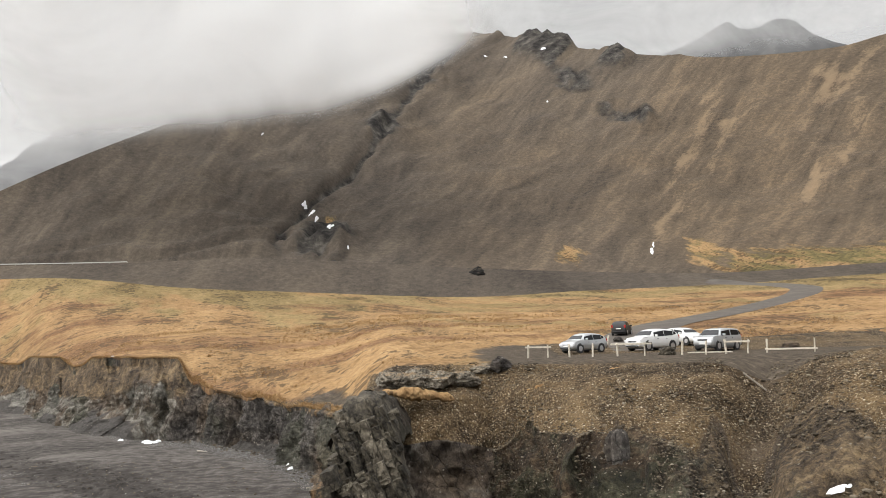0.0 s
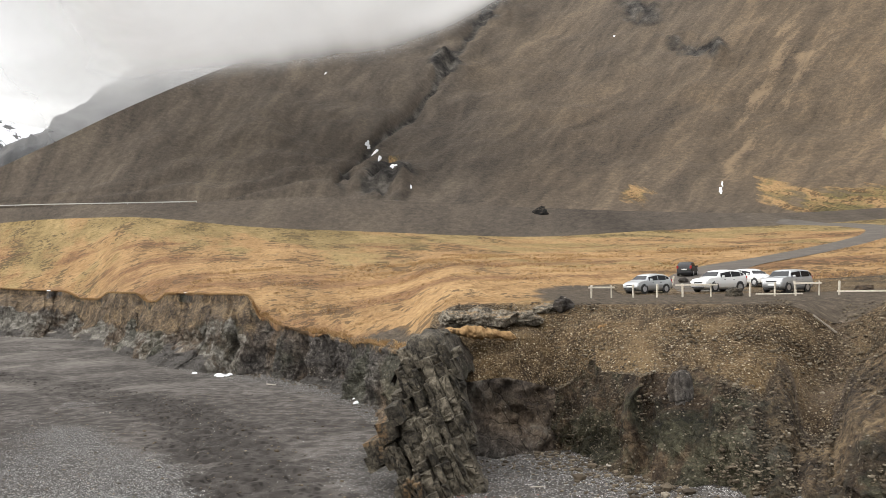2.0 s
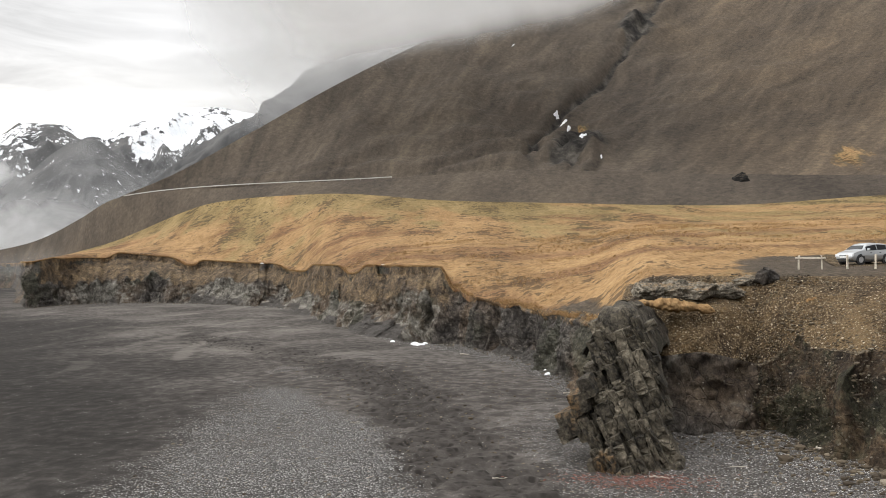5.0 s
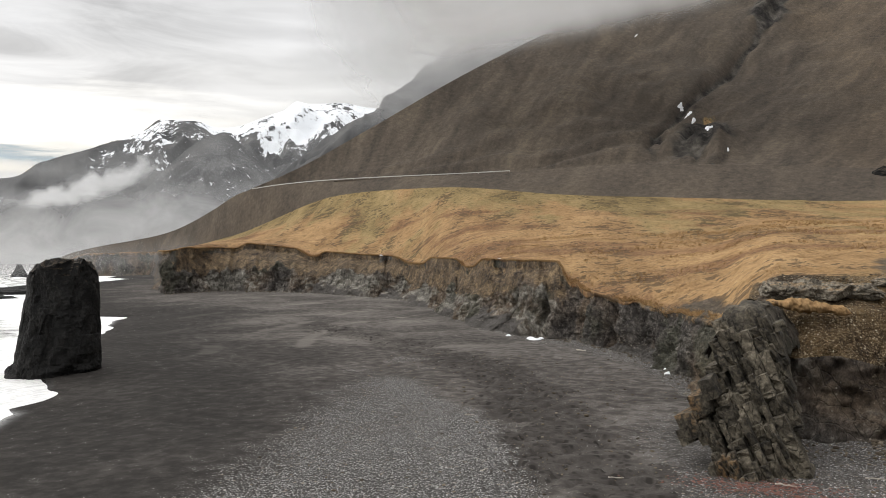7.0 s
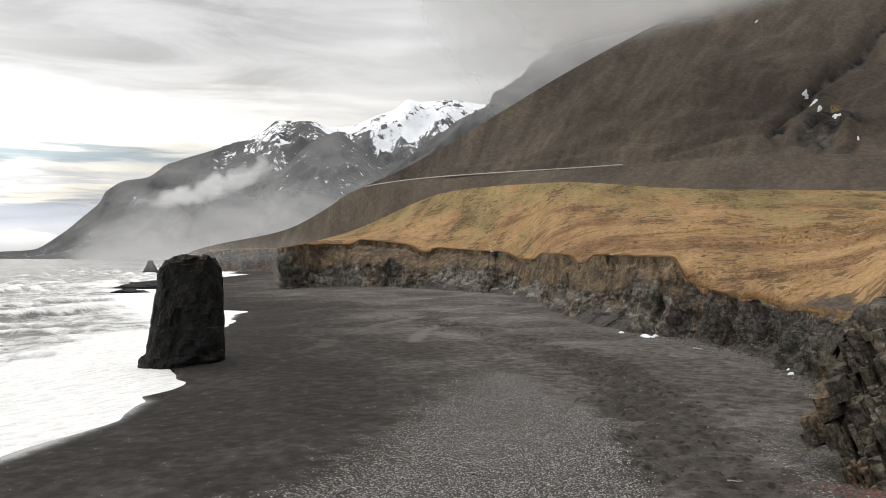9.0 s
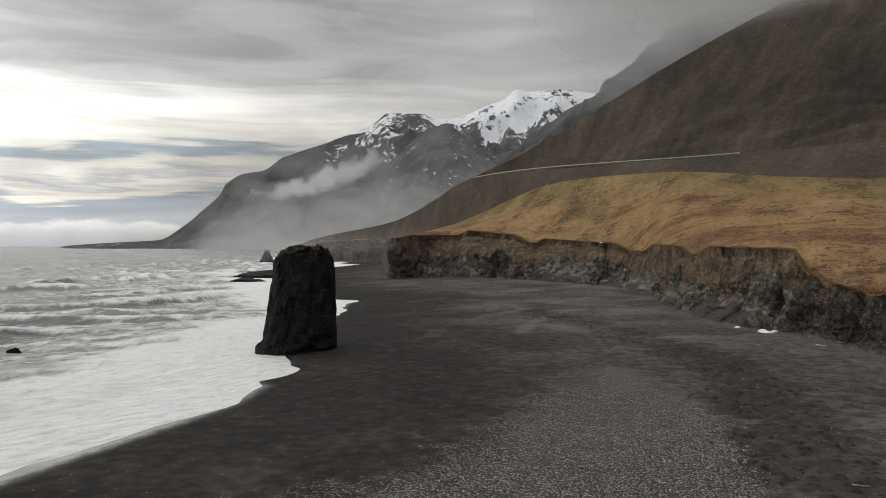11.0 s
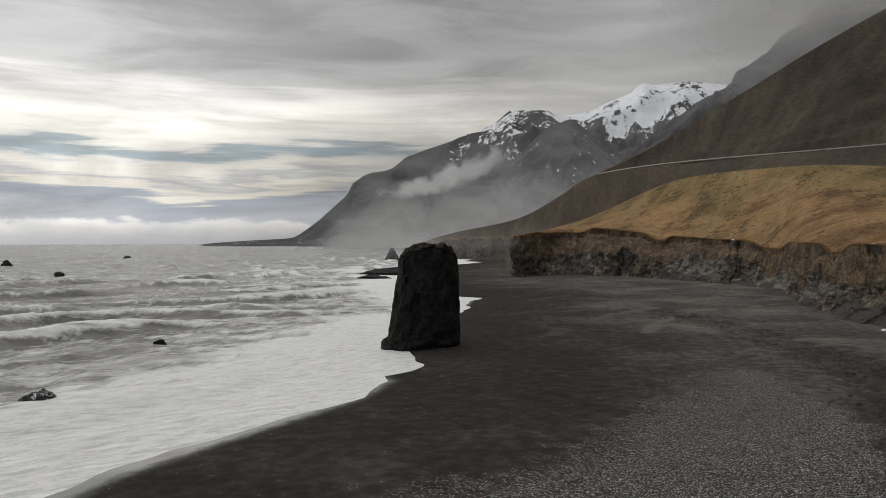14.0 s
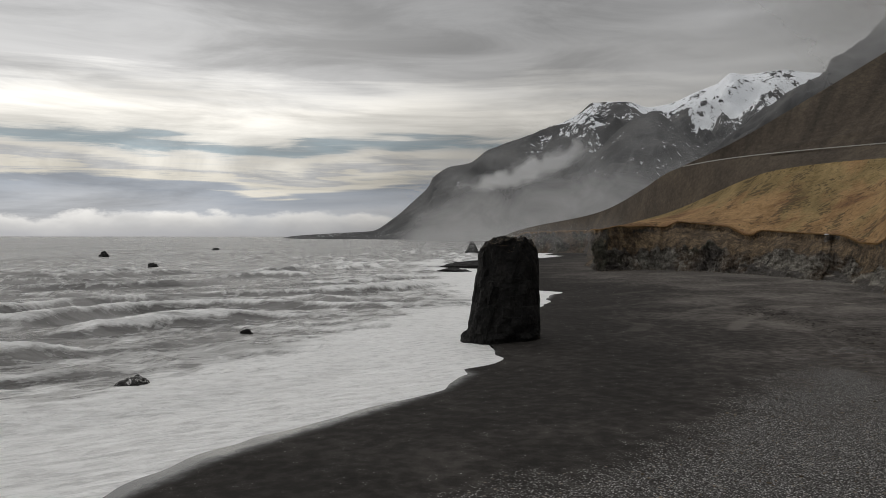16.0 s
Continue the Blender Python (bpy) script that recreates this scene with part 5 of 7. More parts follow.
def outcrop_build(g):
    """Pale lichen-grey rock, straw in its hollows and black cracks."""
    p = where(g)
    a, c = g.noise(p, 1.4, 6.0, 0.7, 0.5), g.noise(p, 7.0, 5.0, 0.75)
    v = g.math("ADD", g.math("MULTIPLY", a, 0.5), g.math("MULTIPLY", c, 0.5))
    col = g.ramp(v, [(0.40, (0.018, 0.015, 0.012)), (0.47, (0.095, 0.082, 0.064)), (0.54, (0.22, 0.195, 0.155)), (0.64, (0.44, 0.40, 0.33))])
    nz = g.add("ShaderNodeSeparateXYZ", ins={0: g.add("ShaderNodeNewGeometry").outputs["Normal"]}).outputs[2]
    straw = g.math("MULTIPLY", g.span(nz, 0.55, 0.9), g.span(a, 0.46, 0.58))
    col = g.mix(g.math("MULTIPLY", straw, 0.8), col, g.ramp(c, [(0.35, (0.10, 0.062, 0.03)), (0.65, (0.34, 0.22, 0.11))]))
    return surface(g, col, 0.92, v, 1.0, 0.25, 0.2)


OUTCROP = material("lichen_grey_rock", outcrop_build)
FOAMY_ROCK = material("foam_flecked_rock", foamy_rock_build)
DARK_ROCK, BLOCK = material("dark_basalt", dark_rock_build), material("weathered_block", block_build)
WOOD = material("weathered_whitewashed_wood", plain_build((0.52, 0.47, 0.39), 0.85, 0, 0.3, 9.0))
STEEL = material("galvanised_rail", plain_build((0.40, 0.39, 0.36), 0.45, 0.3, 0.1))
SILVER = material("silver_car_paint", plain_build((0.44, 0.45, 0.46), 0.30, 0.45, 0.04, 2.0, 0.6))
WHITE = material("white_car_paint", plain_build((0.70, 0.70, 0.69), 0.30, 0.0, 0.03, 2.0, 0.6))
BLACK = material("dark_car_paint", plain_build((0.012, 0.012, 0.013), 0.5, 0.0, 0.1, 2.0))
GLASS = material("tinted_window_glass", lambda g: surface(g, (0.012, 0.013, 0.015), 0.12, spec=0.25))
TYRE = material("black_rubber", plain_build((0.02, 0.02, 0.02), 0.85))
RIM = material("alloy_rim", plain_build((0.55, 0.55, 0.56), 0.35, 0.8))
LAMP = material("clear_lamp_lens", plain_build((0.75, 0.76, 0.78), 0.15))
RED_LAMP = material("red_lamp_lens", plain_build((0.35, 0.02, 0.015), 0.2))
TRIM = material("black_plastic", plain_build((0.03, 0.03, 0.032), 0.6))
PLATE = material("plate_white", plain_build((0.7, 0.7, 0.68), 0.5))
STRAW = material("dry_grass_blades", lambda g: surface(g, g.ramp(g.add("ShaderNodeNewGeometry").outputs["Random Per Island"], [(0.0, (0.22, 0.135, 0.064)), (0.5, (0.345, 0.222, 0.108)), (1.0, (0.47, 0.325, 0.17))]), 0.95, spec=0.1))
GREY_POLE = material("grey_weathered_pole", plain_build((0.17, 0.145, 0.118), 0.9, 0, 0.3, 12.0))
DRIFT = material("bleached_driftwood", plain_build((0.38, 0.34, 0.29), 0.9, 0, 0.3, 12.0))
WEED = material("red_brown_seaweed", plain_build((0.12, 0.045, 0.03), 0.8, 0, 0.4, 9.0))


def stone_build(g):
    rnd = g.add("ShaderNodeNewGeometry").outputs["Random Per Island"]
    n = g.noise(where(g), 7.0, 4.0, 0.7)
    v = g.math("ADD", g.math("MULTIPLY", rnd, 0.7), g.math("MULTIPLY", n, 0.3))
    return surface(g, g.ramp(v, [(0.1, (0.03, 0.023, 0.016)), (0.5, (0.085, 0.066, 0.045)), (0.8, (0.15, 0.122, 0.086)), (0.97, (0.38, 0.345, 0.28))]), 0.92, n, 0.4, 0.03, 0.25)


STONE = material("loose_stone", stone_build)


# -- rocks --
def icosphere(seed, sub=1):
    bm = bmesh.new()
    bmesh.ops.create_icosphere(bm, subdivisions=sub, radius=1.0)
    rnd = random.Random(seed)
    for v in bm.verts:
        v.co *= rnd.uniform(0.75, 1.2)
    co = np.array([v.co[:] for v in bm.verts])
    fa = np.array([[v.index for v in f.verts] for f in bm.faces])
    bm.free()
    return co, fa


STONES = [icosphere(k) for k in range(6)]


def scatter(name, xs, ys, zs, sizes, mat, seed, label, category, flat=0.65):
    """Many loose stones in one mesh."""
    rng = np.random.default_rng(seed)
    cos, fas, base = [], [], 0
    for x, y, z, s in zip(xs, ys, zs, sizes):
        co, fa = STONES[rng.integers(6)]
        a = rng.uniform(0, 6.28)
        c = co * [s, s * rng.uniform(0.6, 1.0), s * flat * rng.uniform(0.6, 1.1)]
        c = np.stack([c[:, 0] * math.cos(a) - c[:, 1] * math.sin(a) + x, c[:, 0] * math.sin(a) + c[:, 1] * math.cos(a) + y, c[:, 2] + z + 0.15 * s], 1)
        cos.append(c)
        fas.append(fa + base)
        base += len(co)
    return tagged(new(name, mesh_raw(name, np.concatenate(cos), np.concatenate(fas), mat, None, False)), label, category, kind="stuff")


def boulder(name, x, y, z, size, mat, seed, label, category="rock"):
    """A single rock with facets and worn edges, sunk a little."""
    bm = bmesh.new()
    bmesh.ops.create_icosphere(bm, subdivisions=4, radius=1.0)
    rnd = random.Random(seed)
    planes = [(Vector((rnd.uniform(-1, 1), rnd.uniform(-1, 1), rnd.uniform(-0.6, 1))).normalized(), rnd.uniform(0.62, 0.9)) for _ in range(9)]
    for v in bm.verts:
        for n, d in planes:
            over = v.co.dot(n) - d
            if over > 0:
                v.co -= n * over * 0.9
        v.co *= 1 + 0.22 * noise.fractal(v.co * 1.9 + Vector((seed, 0, 0)), 0.75, 2.1, 6) + 0.10 * abs(noise.noise(v.co * 5.0))
        v.co = Vector((v.co.x * size[0], v.co.y * size[1], v.co.z * size[2]))
    ob = part(name, bm, mat, smooth_shade=False)
    ob.matrix_world = pose(x, y, z + size[2] * 0.35, 0, 0, rnd.uniform(-30, 30))
    return tagged(ob, label, category)


def column_rock(name, base, height, radius, seed, mat, label, category, lean=(0, 0), power=1.0, n=200, m=120, taper=0.2, squash=1.0, turn=0.0, dome=0.25, rug=1.0):
    """A standing rock lofted round its axis, with ribs and ledges."""
    th, v = np.meshgrid(np.linspace(0, 2 * np.pi, n), np.linspace(0, 1, m), indexing="ij")
    cx, cy = np.cos(th), np.sin(th)
    z = v * height
    rad = radius * (1 - taper * v ** power) * (1 - smooth(0.93, 1.0, v) * dome)
    rad = rad * (1 + rug * (0.14 * fbm(cx * 1.3 + seed, cy * 1.3, z * 0.12, 3) + 0.10 * fbm(cx * 4 + seed, cy * 4, z * 0.5, 5, 0.6) + 0.10 * (ridged(cx * 2.6 + seed, cy * 2.6 + z * 0.1, 4) - 0.6)))
    ring = smooth(1.0, 0.985, v)
    lx, ly = rad * cx * ring, rad * cy * squash * ring
    ct, st = math.cos(turn), math.sin(turn)
    x = base[0] + lx * ct - ly * st + lean[0] * v
    y = base[1] + lx * st + ly * ct + lean[1] * v
    zz = base[2] + z + 0.06 * height * fbm(lx * 0.7 + seed, ly * 0.7, 0, 5, 0.6) * smooth(0.8, 0.97, v)
    for a in (x, y, zz):
        a[-1] = a[0]
    return tagged(new(name, mesh_grid(name, x, y, zz, mat)), label, category)


STACK_SIDE = [(-2.2, 4.05, -3.95), (-1.1, 3.85, -3.84), (0.2, 3.62, -3.8), (3.2, 3.25, -3.76), (5.4, 2.9, -3.7), (6.8, 2.62, -3.62), (7.9, 2.66, -3.5), (8.5, 2.45, -3.36), (9.8, 2.1, -2.9)]


def sea_stack(az, r):
    """The stack at the tide line: upright and sheer on one side, leaning in on the other, its top a rough dome."""
    n, m, caps = 330, 190, 44
    th = np.linspace(0, 2 * np.pi, n)[:, None]
    side = np.array(STACK_SIDE)
    v = np.concatenate([np.linspace(0, 1, m), np.ones(caps)])[None, :]
    q = np.concatenate([np.ones(m), np.linspace(0.985, 0, caps)])[None, :]
    cx, cy = np.cos(th), np.sin(th)

    def crown(u, d):
        return np.interp(u, [-3.7, -3.2, -2.4, -1.0, 0.6, 1.8, 2.3], [8.95, 9.2, 9.45, 9.65, 9.5, 9.2, 8.8]) + 0.36 * fbm(u * 0.9, d * 0.9, 3.0, 4, 0.6) + 0.16 * fbm(u * 3.1, d * 3.1, 5.0, 3, 0.6)

    def spread(z):
        left, right = np.interp(z, side[:, 0], side[:, 1]), np.interp(z, side[:, 0], side[:, 2])
        u = (left + right) / 2 + (left - right) / 2 * np.sign(cx) * np.abs(cx) ** 0.52
        d = 3.1 * (1 - 0.02 * (z + 2.2)) * np.sign(cy) * np.abs(cy) ** 0.75
        return u, d

    rim_u, rim_d = spread(np.full((n, 1), 8.6))
    rim_z = crown(rim_u, rim_d) - 0.15
    z = -2.2 + (rim_z + 2.2) * v
    u, d = spread(z)
    # broken faces: joints, steps and ledges cut into the wall
    joint = np.floor(u * 1.1 + d * 1.3 + 0.25 * z + 0.8 * fbm(u * 0.3, d * 0.3, z * 0.15, 2))
    step = vnoise(joint * 3.7, np.floor(z * 0.55 + vnoise(joint * 1.9, 2.0) * 3) * 2.3, 1.0) - 0.5
    push = 0.5 * step + 0.40 * fbm(u * 0.5, d * 0.5, z * 0.28, 4, 0.6) + 0.2 * fbm(u * 1.7, d * 1.7, z * 1.2, 4, 0.65) + 0.55 * smooth(1.2, -1.2, z) * fbm(u * 0.8, d * 0.8, z, 3)
    push = push * (0.30 + 0.70 * np.abs(cy)) * (v < 1)
    u, d = u + push * cx, d + push * cy
    u, d = u[:, -1:] * (q < 1) * q + u * (q >= 1), d[:, -1:] * (q < 1) * q + d * (q >= 1)
    z = np.where(q < 1, crown(u, d) - 0.15 * smooth(0.8, 1, q), z)
    for a in (u, d, z):
        a[-1] = a[0]
    bx, by = place(az, r)
    ca, sa = math.cos(radians(az)), math.sin(radians(az))
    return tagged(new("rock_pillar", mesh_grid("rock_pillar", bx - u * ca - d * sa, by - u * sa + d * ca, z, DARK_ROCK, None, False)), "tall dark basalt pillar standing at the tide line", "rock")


sea_stack(50.43, 87.2)
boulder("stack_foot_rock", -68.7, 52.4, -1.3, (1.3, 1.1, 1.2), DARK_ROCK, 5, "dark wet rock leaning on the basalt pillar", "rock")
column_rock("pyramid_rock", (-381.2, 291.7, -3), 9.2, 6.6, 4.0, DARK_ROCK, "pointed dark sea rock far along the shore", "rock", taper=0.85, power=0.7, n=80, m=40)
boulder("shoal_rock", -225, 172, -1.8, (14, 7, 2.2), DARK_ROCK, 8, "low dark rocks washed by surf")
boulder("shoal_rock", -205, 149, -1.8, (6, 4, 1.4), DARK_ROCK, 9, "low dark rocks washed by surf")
boulder("sea_rock", -60.5, 15.9, -1.9, (2.2, 1.4, 1.6), FOAMY_ROCK, 12, "jagged wet rock in the white surf")
boulder("sea_rock", -88.7, 35.8, -1.7, (0.9, 0.7, 0.8), DARK_ROCK, 13, "small dark rock among the waves")
boulder("sea_rock", -434, 101, -2.0, (3.3, 2.6, 2.7), DARK_ROCK, 14, "rounded dark rock out at sea")
boulder("sea_rock", -580, 211, -1.9, (5.2, 3, 1.7), DARK_ROCK, 15, "rounded dark rock out at sea")
boulder("sea_rock", -256.6, 61.8, -1.6, (1.5, 1.0, 0.8), DARK_ROCK, 16, "low dark rock out at sea")
boulder("sea_rock", -279.5, 49.2, -1.6, (3.4, 1.5, 0.9), DARK_ROCK, 17, "long low dark rock out at sea")
boulder("sea_rock", -284, 81.5, -1.9, (2.4, 1.7, 1.8), DARK_ROCK, 19, "rounded dark rock out at sea")


# -- the crag: a fin of tilted slabs with blocks broken out of it --
def crag_front(x, z):
    """How far off the crag's broken face stands."""
    return 39.5 + 0.6 * max(z, 0) + 0.22 * (x + 3.6) ** 2


CRAG_SIDE = [(-0.8, -4.7, -1.2), (0.5, -5.2, -1.4), (2.0, -5.6, -1.7), (3.5, -5.6, -2.0), (5.2, -5.6, -2.4), (6.6, -5.5, -2.75), (7.5, -5.1, -3.2)]


def crag():
    top = empty("crag", pose(0, 0, 0), "blocky weathered rock crag of tilted basalt slabs beside the cliff", "rock")
    zz = np.array([a for a, _, _ in CRAG_SIDE])
    left, right = np.array([b for _, b, _ in CRAG_SIDE]), np.array([c for _, _, c in CRAG_SIDE])
    th, v = np.meshgrid(np.linspace(0, 2 * np.pi, 160), np.linspace(0, 1, 90), indexing="ij")
    z = zz[0] + (zz[-1] + 0.2 - zz[0]) * v
    lo, hi = np.interp(z, zz, left), np.interp(z, zz, right)
    close = np.sqrt(np.clip(1 - smooth(0.9, 1.0, v) ** 2, 0, 1))
    cx, cy = np.cos(th), np.sin(th)
    x = (lo + hi) / 2 + (hi - lo) / 2 * 0.86 * np.sign(cx) * np.abs(cx) ** 0.7 * close
    y = 43.0 + 0.6 * np.maximum(z, 0) + 2.9 * np.sign(cy) * np.abs(cy) ** 0.8 * close
    slab = x * 0.9 + z * 0.42
    push = 0.3 * fbm(slab * 1.2, (x * 0.42 - z * 0.9) * 0.35, y * 0.3, 5, 0.6) + 0.2 * (np.floor(slab * 1.4) % 2)
    x, y = x + push * cx * 0.8, y + push * cy
    z = z + 0.3 * fbm(x * 0.8, y * 0.8, 1.0, 4) * smooth(0.7, 1, v)
    for a_ in (x, y, z):
        a_[-1] = a_[0]
    part_mesh("core", mesh_grid("crag_core", x, y, z, BLOCK), None, top)
    # the top of the fin, running back to the turf
    s, w_ = np.meshgrid(np.linspace(0, 1, 90), np.linspace(0, 1, 80), indexing="ij")
    c_ = (w_ - 0.5) * 1.9
    x2 = -4.4 + 2.3 * c_ * (1 + 0.4 * s) + 0.9 * s
    y2 = 47.4 + 11.2 * s
    z2 = 7.3 - 0.3 * s - 1.1 * np.minimum(np.abs(c_), 0.5) ** 2 * 2 - 4.5 * np.maximum(np.abs(c_) - 0.5, 0) + 0.6 * fbm(x2 * 0.45, y2 * 0.45, 2.0, 5, 0.6)
    part_mesh("ridge_top", mesh_grid("crag_top", x2, y2, z2, CLIFF, {"rim": 0.15 + 0 * s, "soil": smooth(0.85, 0.35, np.abs(c_)) * (0.3 + 0.5 * s), "earth": 0.6 * smooth(0.1, 0.6, c_), "drift": 0 * s}), None, top, "gravelly ridge top with tufts of dry grass", True)
    # blocks, in rows along the dip of the slabs
    rnd = random.Random(4)
    shapes = []
    for k in range(10):
        bm = bmesh.new()
        box(bm, -0.5, -0.5, -0.5, 0.5, 0.5, 0.5)
        bmesh.ops.subdivide_edges(bm, edges=bm.edges[:], cuts=1, use_grid_fill=True)
        for vv in bm.verts:
            vv.co *= 1 - 0.10 * max(0, vv.co.length - 0.62) / 0.25 * rnd.uniform(0.3, 1.2)
            vv.co += Vector([rnd.uniform(-0.045, 0.045) for _ in range(3)])
        me = bpy.data.meshes.new("block")
        bm.to_mesh(me)
        bm.free()
        me.materials.append(BLOCK)
        shapes.append(me)
    along, across = Vector((0.43, 0.0, -0.90)), Vector((0.90, 0.0, 0.43))
    a = -9.0
    while a < 3.0:
        wide = rnd.choice((0.20, 0.28, 0.36, 0.50)) * rnd.uniform(0.85, 1.15)
        deep_in = rnd.uniform(0.45, 0.75)
        b = -9.5
        while b < 3.0:
            long_ = rnd.choice((0.30, 0.42, 0.55, 0.7, 0.95)) * rnd.uniform(0.8, 1.2)
            c = across * (a + wide / 2) + along * (b + long_ / 2)
            x_, z_ = c.x, c.z
            if zz[0] < z_ < 6.7:
                l_, r_ = np.interp(z_, zz, left), np.interp(z_, zz, right)
                if l_ - 0.1 < x_ < r_ + 0.2 and rnd.random() < 0.93:
                    deep = rnd.uniform(1.2, 1.9)
                    y_ = crag_front(x_, z_) + deep_in + rnd.uniform(-0.07, 0.07)
                    ob = new("block", shapes[rnd.randrange(10)])
                    ob.parent = top
                    turn = Matrix((across, Vector((0, 1, 0)), -along)).transposed().to_4x4()
                    ob.matrix_local = Matrix.Translation((x_, y_, z_)) @ pose(0, 0, 0, rnd.uniform(-3, 3), rnd.uniform(-2, 2), rnd.uniform(-4, 4)) @ turn @ Matrix.Diagonal((wide * 1.12, deep, long_ * 1.12, 1))
            b += long_
        a += wide
    # the overhanging block with the rusty end
    for x_, z_, sx, sz in ((-6.35, 1.9, 1.0, 1.3), (-5.9, 2.9, 0.9, 1.1), (-5.7, 1.6, 0.8, 1.2), (-6.5, 1.35, 0.7, 0.8), (-5.5, 3.7, 0.7, 1.0)):
        ob = new("block", shapes[rnd.randrange(10)])
        ob.parent = top
        ob.matrix_local = Matrix.Translation((x_, 41.6, z_)) @ pose(0, 0, 0, 3, -22, rnd.uniform(-8, 8)) @ Matrix.Diagonal((sx, 1.6, sz, 1))
    return top


crag()
def outcrop():
    """The bulging rock beside the crag, with gravel heaped on its back."""
    top = empty("rounded_outcrop", pose(0.2, 48, 0.4), "rounded grey-green rock outcrop with gravel heaped on top", "rock")
    u, v = np.meshgrid(np.linspace(-5.0, 5.2, 150), np.linspace(0, 1, 110), indexing="ij")
    front = 47.9 + 0.13 * (u - 0.2) ** 2
    knee, back = np.interp(u, [-3, 0.2, 3, 5], [4.2, 4.6, 3.8, 3.2]), np.interp(u, [-3, 0.8, 3, 5], [7.3, 6.9, 6.3, 5.9])
    a_, b_, c_ = np.clip(v / 0.5, 0, 1), np.clip((v - 0.5) / 0.3, 0, 1), np.clip((v - 0.8) / 0.2, 0, 1)
    z = -0.4 + (knee + 0.4) * a_ + (back - knee) * b_ + (8.1 - back) * c_
    y = front + 0.9 * a_ ** 2 + 0.6 * np.cos(np.pi * a_) * -0.4 + 2.9 * b_ + 6.0 * c_
    bump = 0.9 * fbm(u * 0.4, z * 0.45, 7.0, 4, 0.6) + 0.5 * (ridged(u * 0.5 + z * 0.3, z * 0.5 - u * 0.2, 4) - 0.6)
    y = y - bump * (1 - 0.7 * b_) * smooth(0, 0.05, v)
    z = z + 0.3 * fbm(u * 0.6, y * 0.6, 1.0, 4) * b_
    k = 56
    part_mesh("rock_face", mesh_grid("rock_face", u[:, :k], y[:, :k], z[:, :k], CLIFF, {"rim": 0 * u[:, :k], "soil": 0 * u[:, :k], "earth": 0 * u[:, :k], "drift": 0 * u[:, :k], "pale": 0.22 + 0 * u[:, :k]}), None, top)
    part_mesh("gravel_cap", mesh_grid("gravel_cap", u[:, k - 1:], y[:, k - 1:], z[:, k - 1:], GRAVEL, {"damp": 0.25 + 0.4 * smooth(2.5, 4.5, u[:, k - 1:])}), None, top, "brown gravel heaped on the outcrop")
    for ob in top.children:
        ob.matrix_parent_inverse = top.matrix_world.inverted()
    return top


outcrop()
column_rock("rock_rib", (8.9, 42.9, 0.2), 5.3, 1.0, 14.0, CLIFF, "grey rock rib standing out of the bank face", "rock", taper=0.5, power=1.2, n=90, m=60, rug=1.8)
for k, (x, y, sx, sz) in enumerate(((-3.2, 53.6, 1.3, 0.8), (-1.7, 54.0, 1.6, 0.95), (-0.2, 53.8, 1.5, 0.75), (1.4, 54.8, 1.5, 0.75), (2.9, 55.8, 1.2, 0.5))):
    boulder("outcrop_rock", x, y, max(float(ground_at(x, y)) - 0.1, 7.7), (sx * 0.85, 0.9, sz * 0.75), OUTCROP, 30 + k, "dark rock outcrop above the crag")


def turf_roll(x0, x1, y, z0, z1, thick=0.42, label="rolled slab of shaggy golden turf slumped on the gravel"):
    """A slab of sod that has slid and rolled up, shaggy all round."""
    s, th = np.meshgrid(np.linspace(0, 1, 90), np.linspace(0, 2 * np.pi, 40), indexing="ij")
    rad = (thick * np.sin(np.clip(s * 1.02, 0, 1) * np.pi) ** 0.35 + 0.01) * (0.85 + 0.5 * fbm(s * 5, 1.0, octaves=3))
    shag = 1 + 0.35 * fbm(np.cos(th) * 1.5 + s * 9, np.sin(th) * 1.5, s * 14, 5, 0.65)
    x = x0 + (x1 - x0) * s
    yy = y + 1.5 * rad * shag * np.cos(th)
    z = z0 + (z1 - z0) * s - 0.25 * s ** 4 + rad * shag * np.sin(th)
    for a_ in (yy, z):
        a_[:, -1] = a_[:, 0]
    return tagged(new("turf_roll", mesh_grid("turf_roll", x, yy, z, TURF)), label, "turf")


turf_roll(-3.7, 0.8, 51.0, 7.3, 7.05)
for x0, x1, y in ((5.2, 7.2, 51.6), (9.6, 12.4, 51.4)):
    turf_roll(x0, x1, y, float(ground_at(x0, y)) + 0.02, float(ground_at(x1, y)) + 0.02, 0.16, "torn strip of dry turf at the edge of the bank")
boulder("boulder", 15.9, 58.6, float(ground_at(15.9, 58.6)), (0.62, 0.5, 0.52), BLOCK, 51, "grey boulder marking the car park edge")
boulder("boulder", 4.0, 55.0, float(ground_at(4.0, 55.0)), (0.8, 0.6, 0.55), CLIFF, 52, "grey-green boulder beside the car park")
boulder("boulder", 17.2, 80.5, float(ground_at(17.2, 80.5)) + 0.05, (0.5, 0.4, 0.35), CLIFF, 53, "dark boulder at the back of the car park")
boulder("boulder", 25.5, 60.5, float(ground_at(25.5, 60.5)), (0.8, 0.6, 0.42), CLIFF, 54, "dark boulder beside the fence")


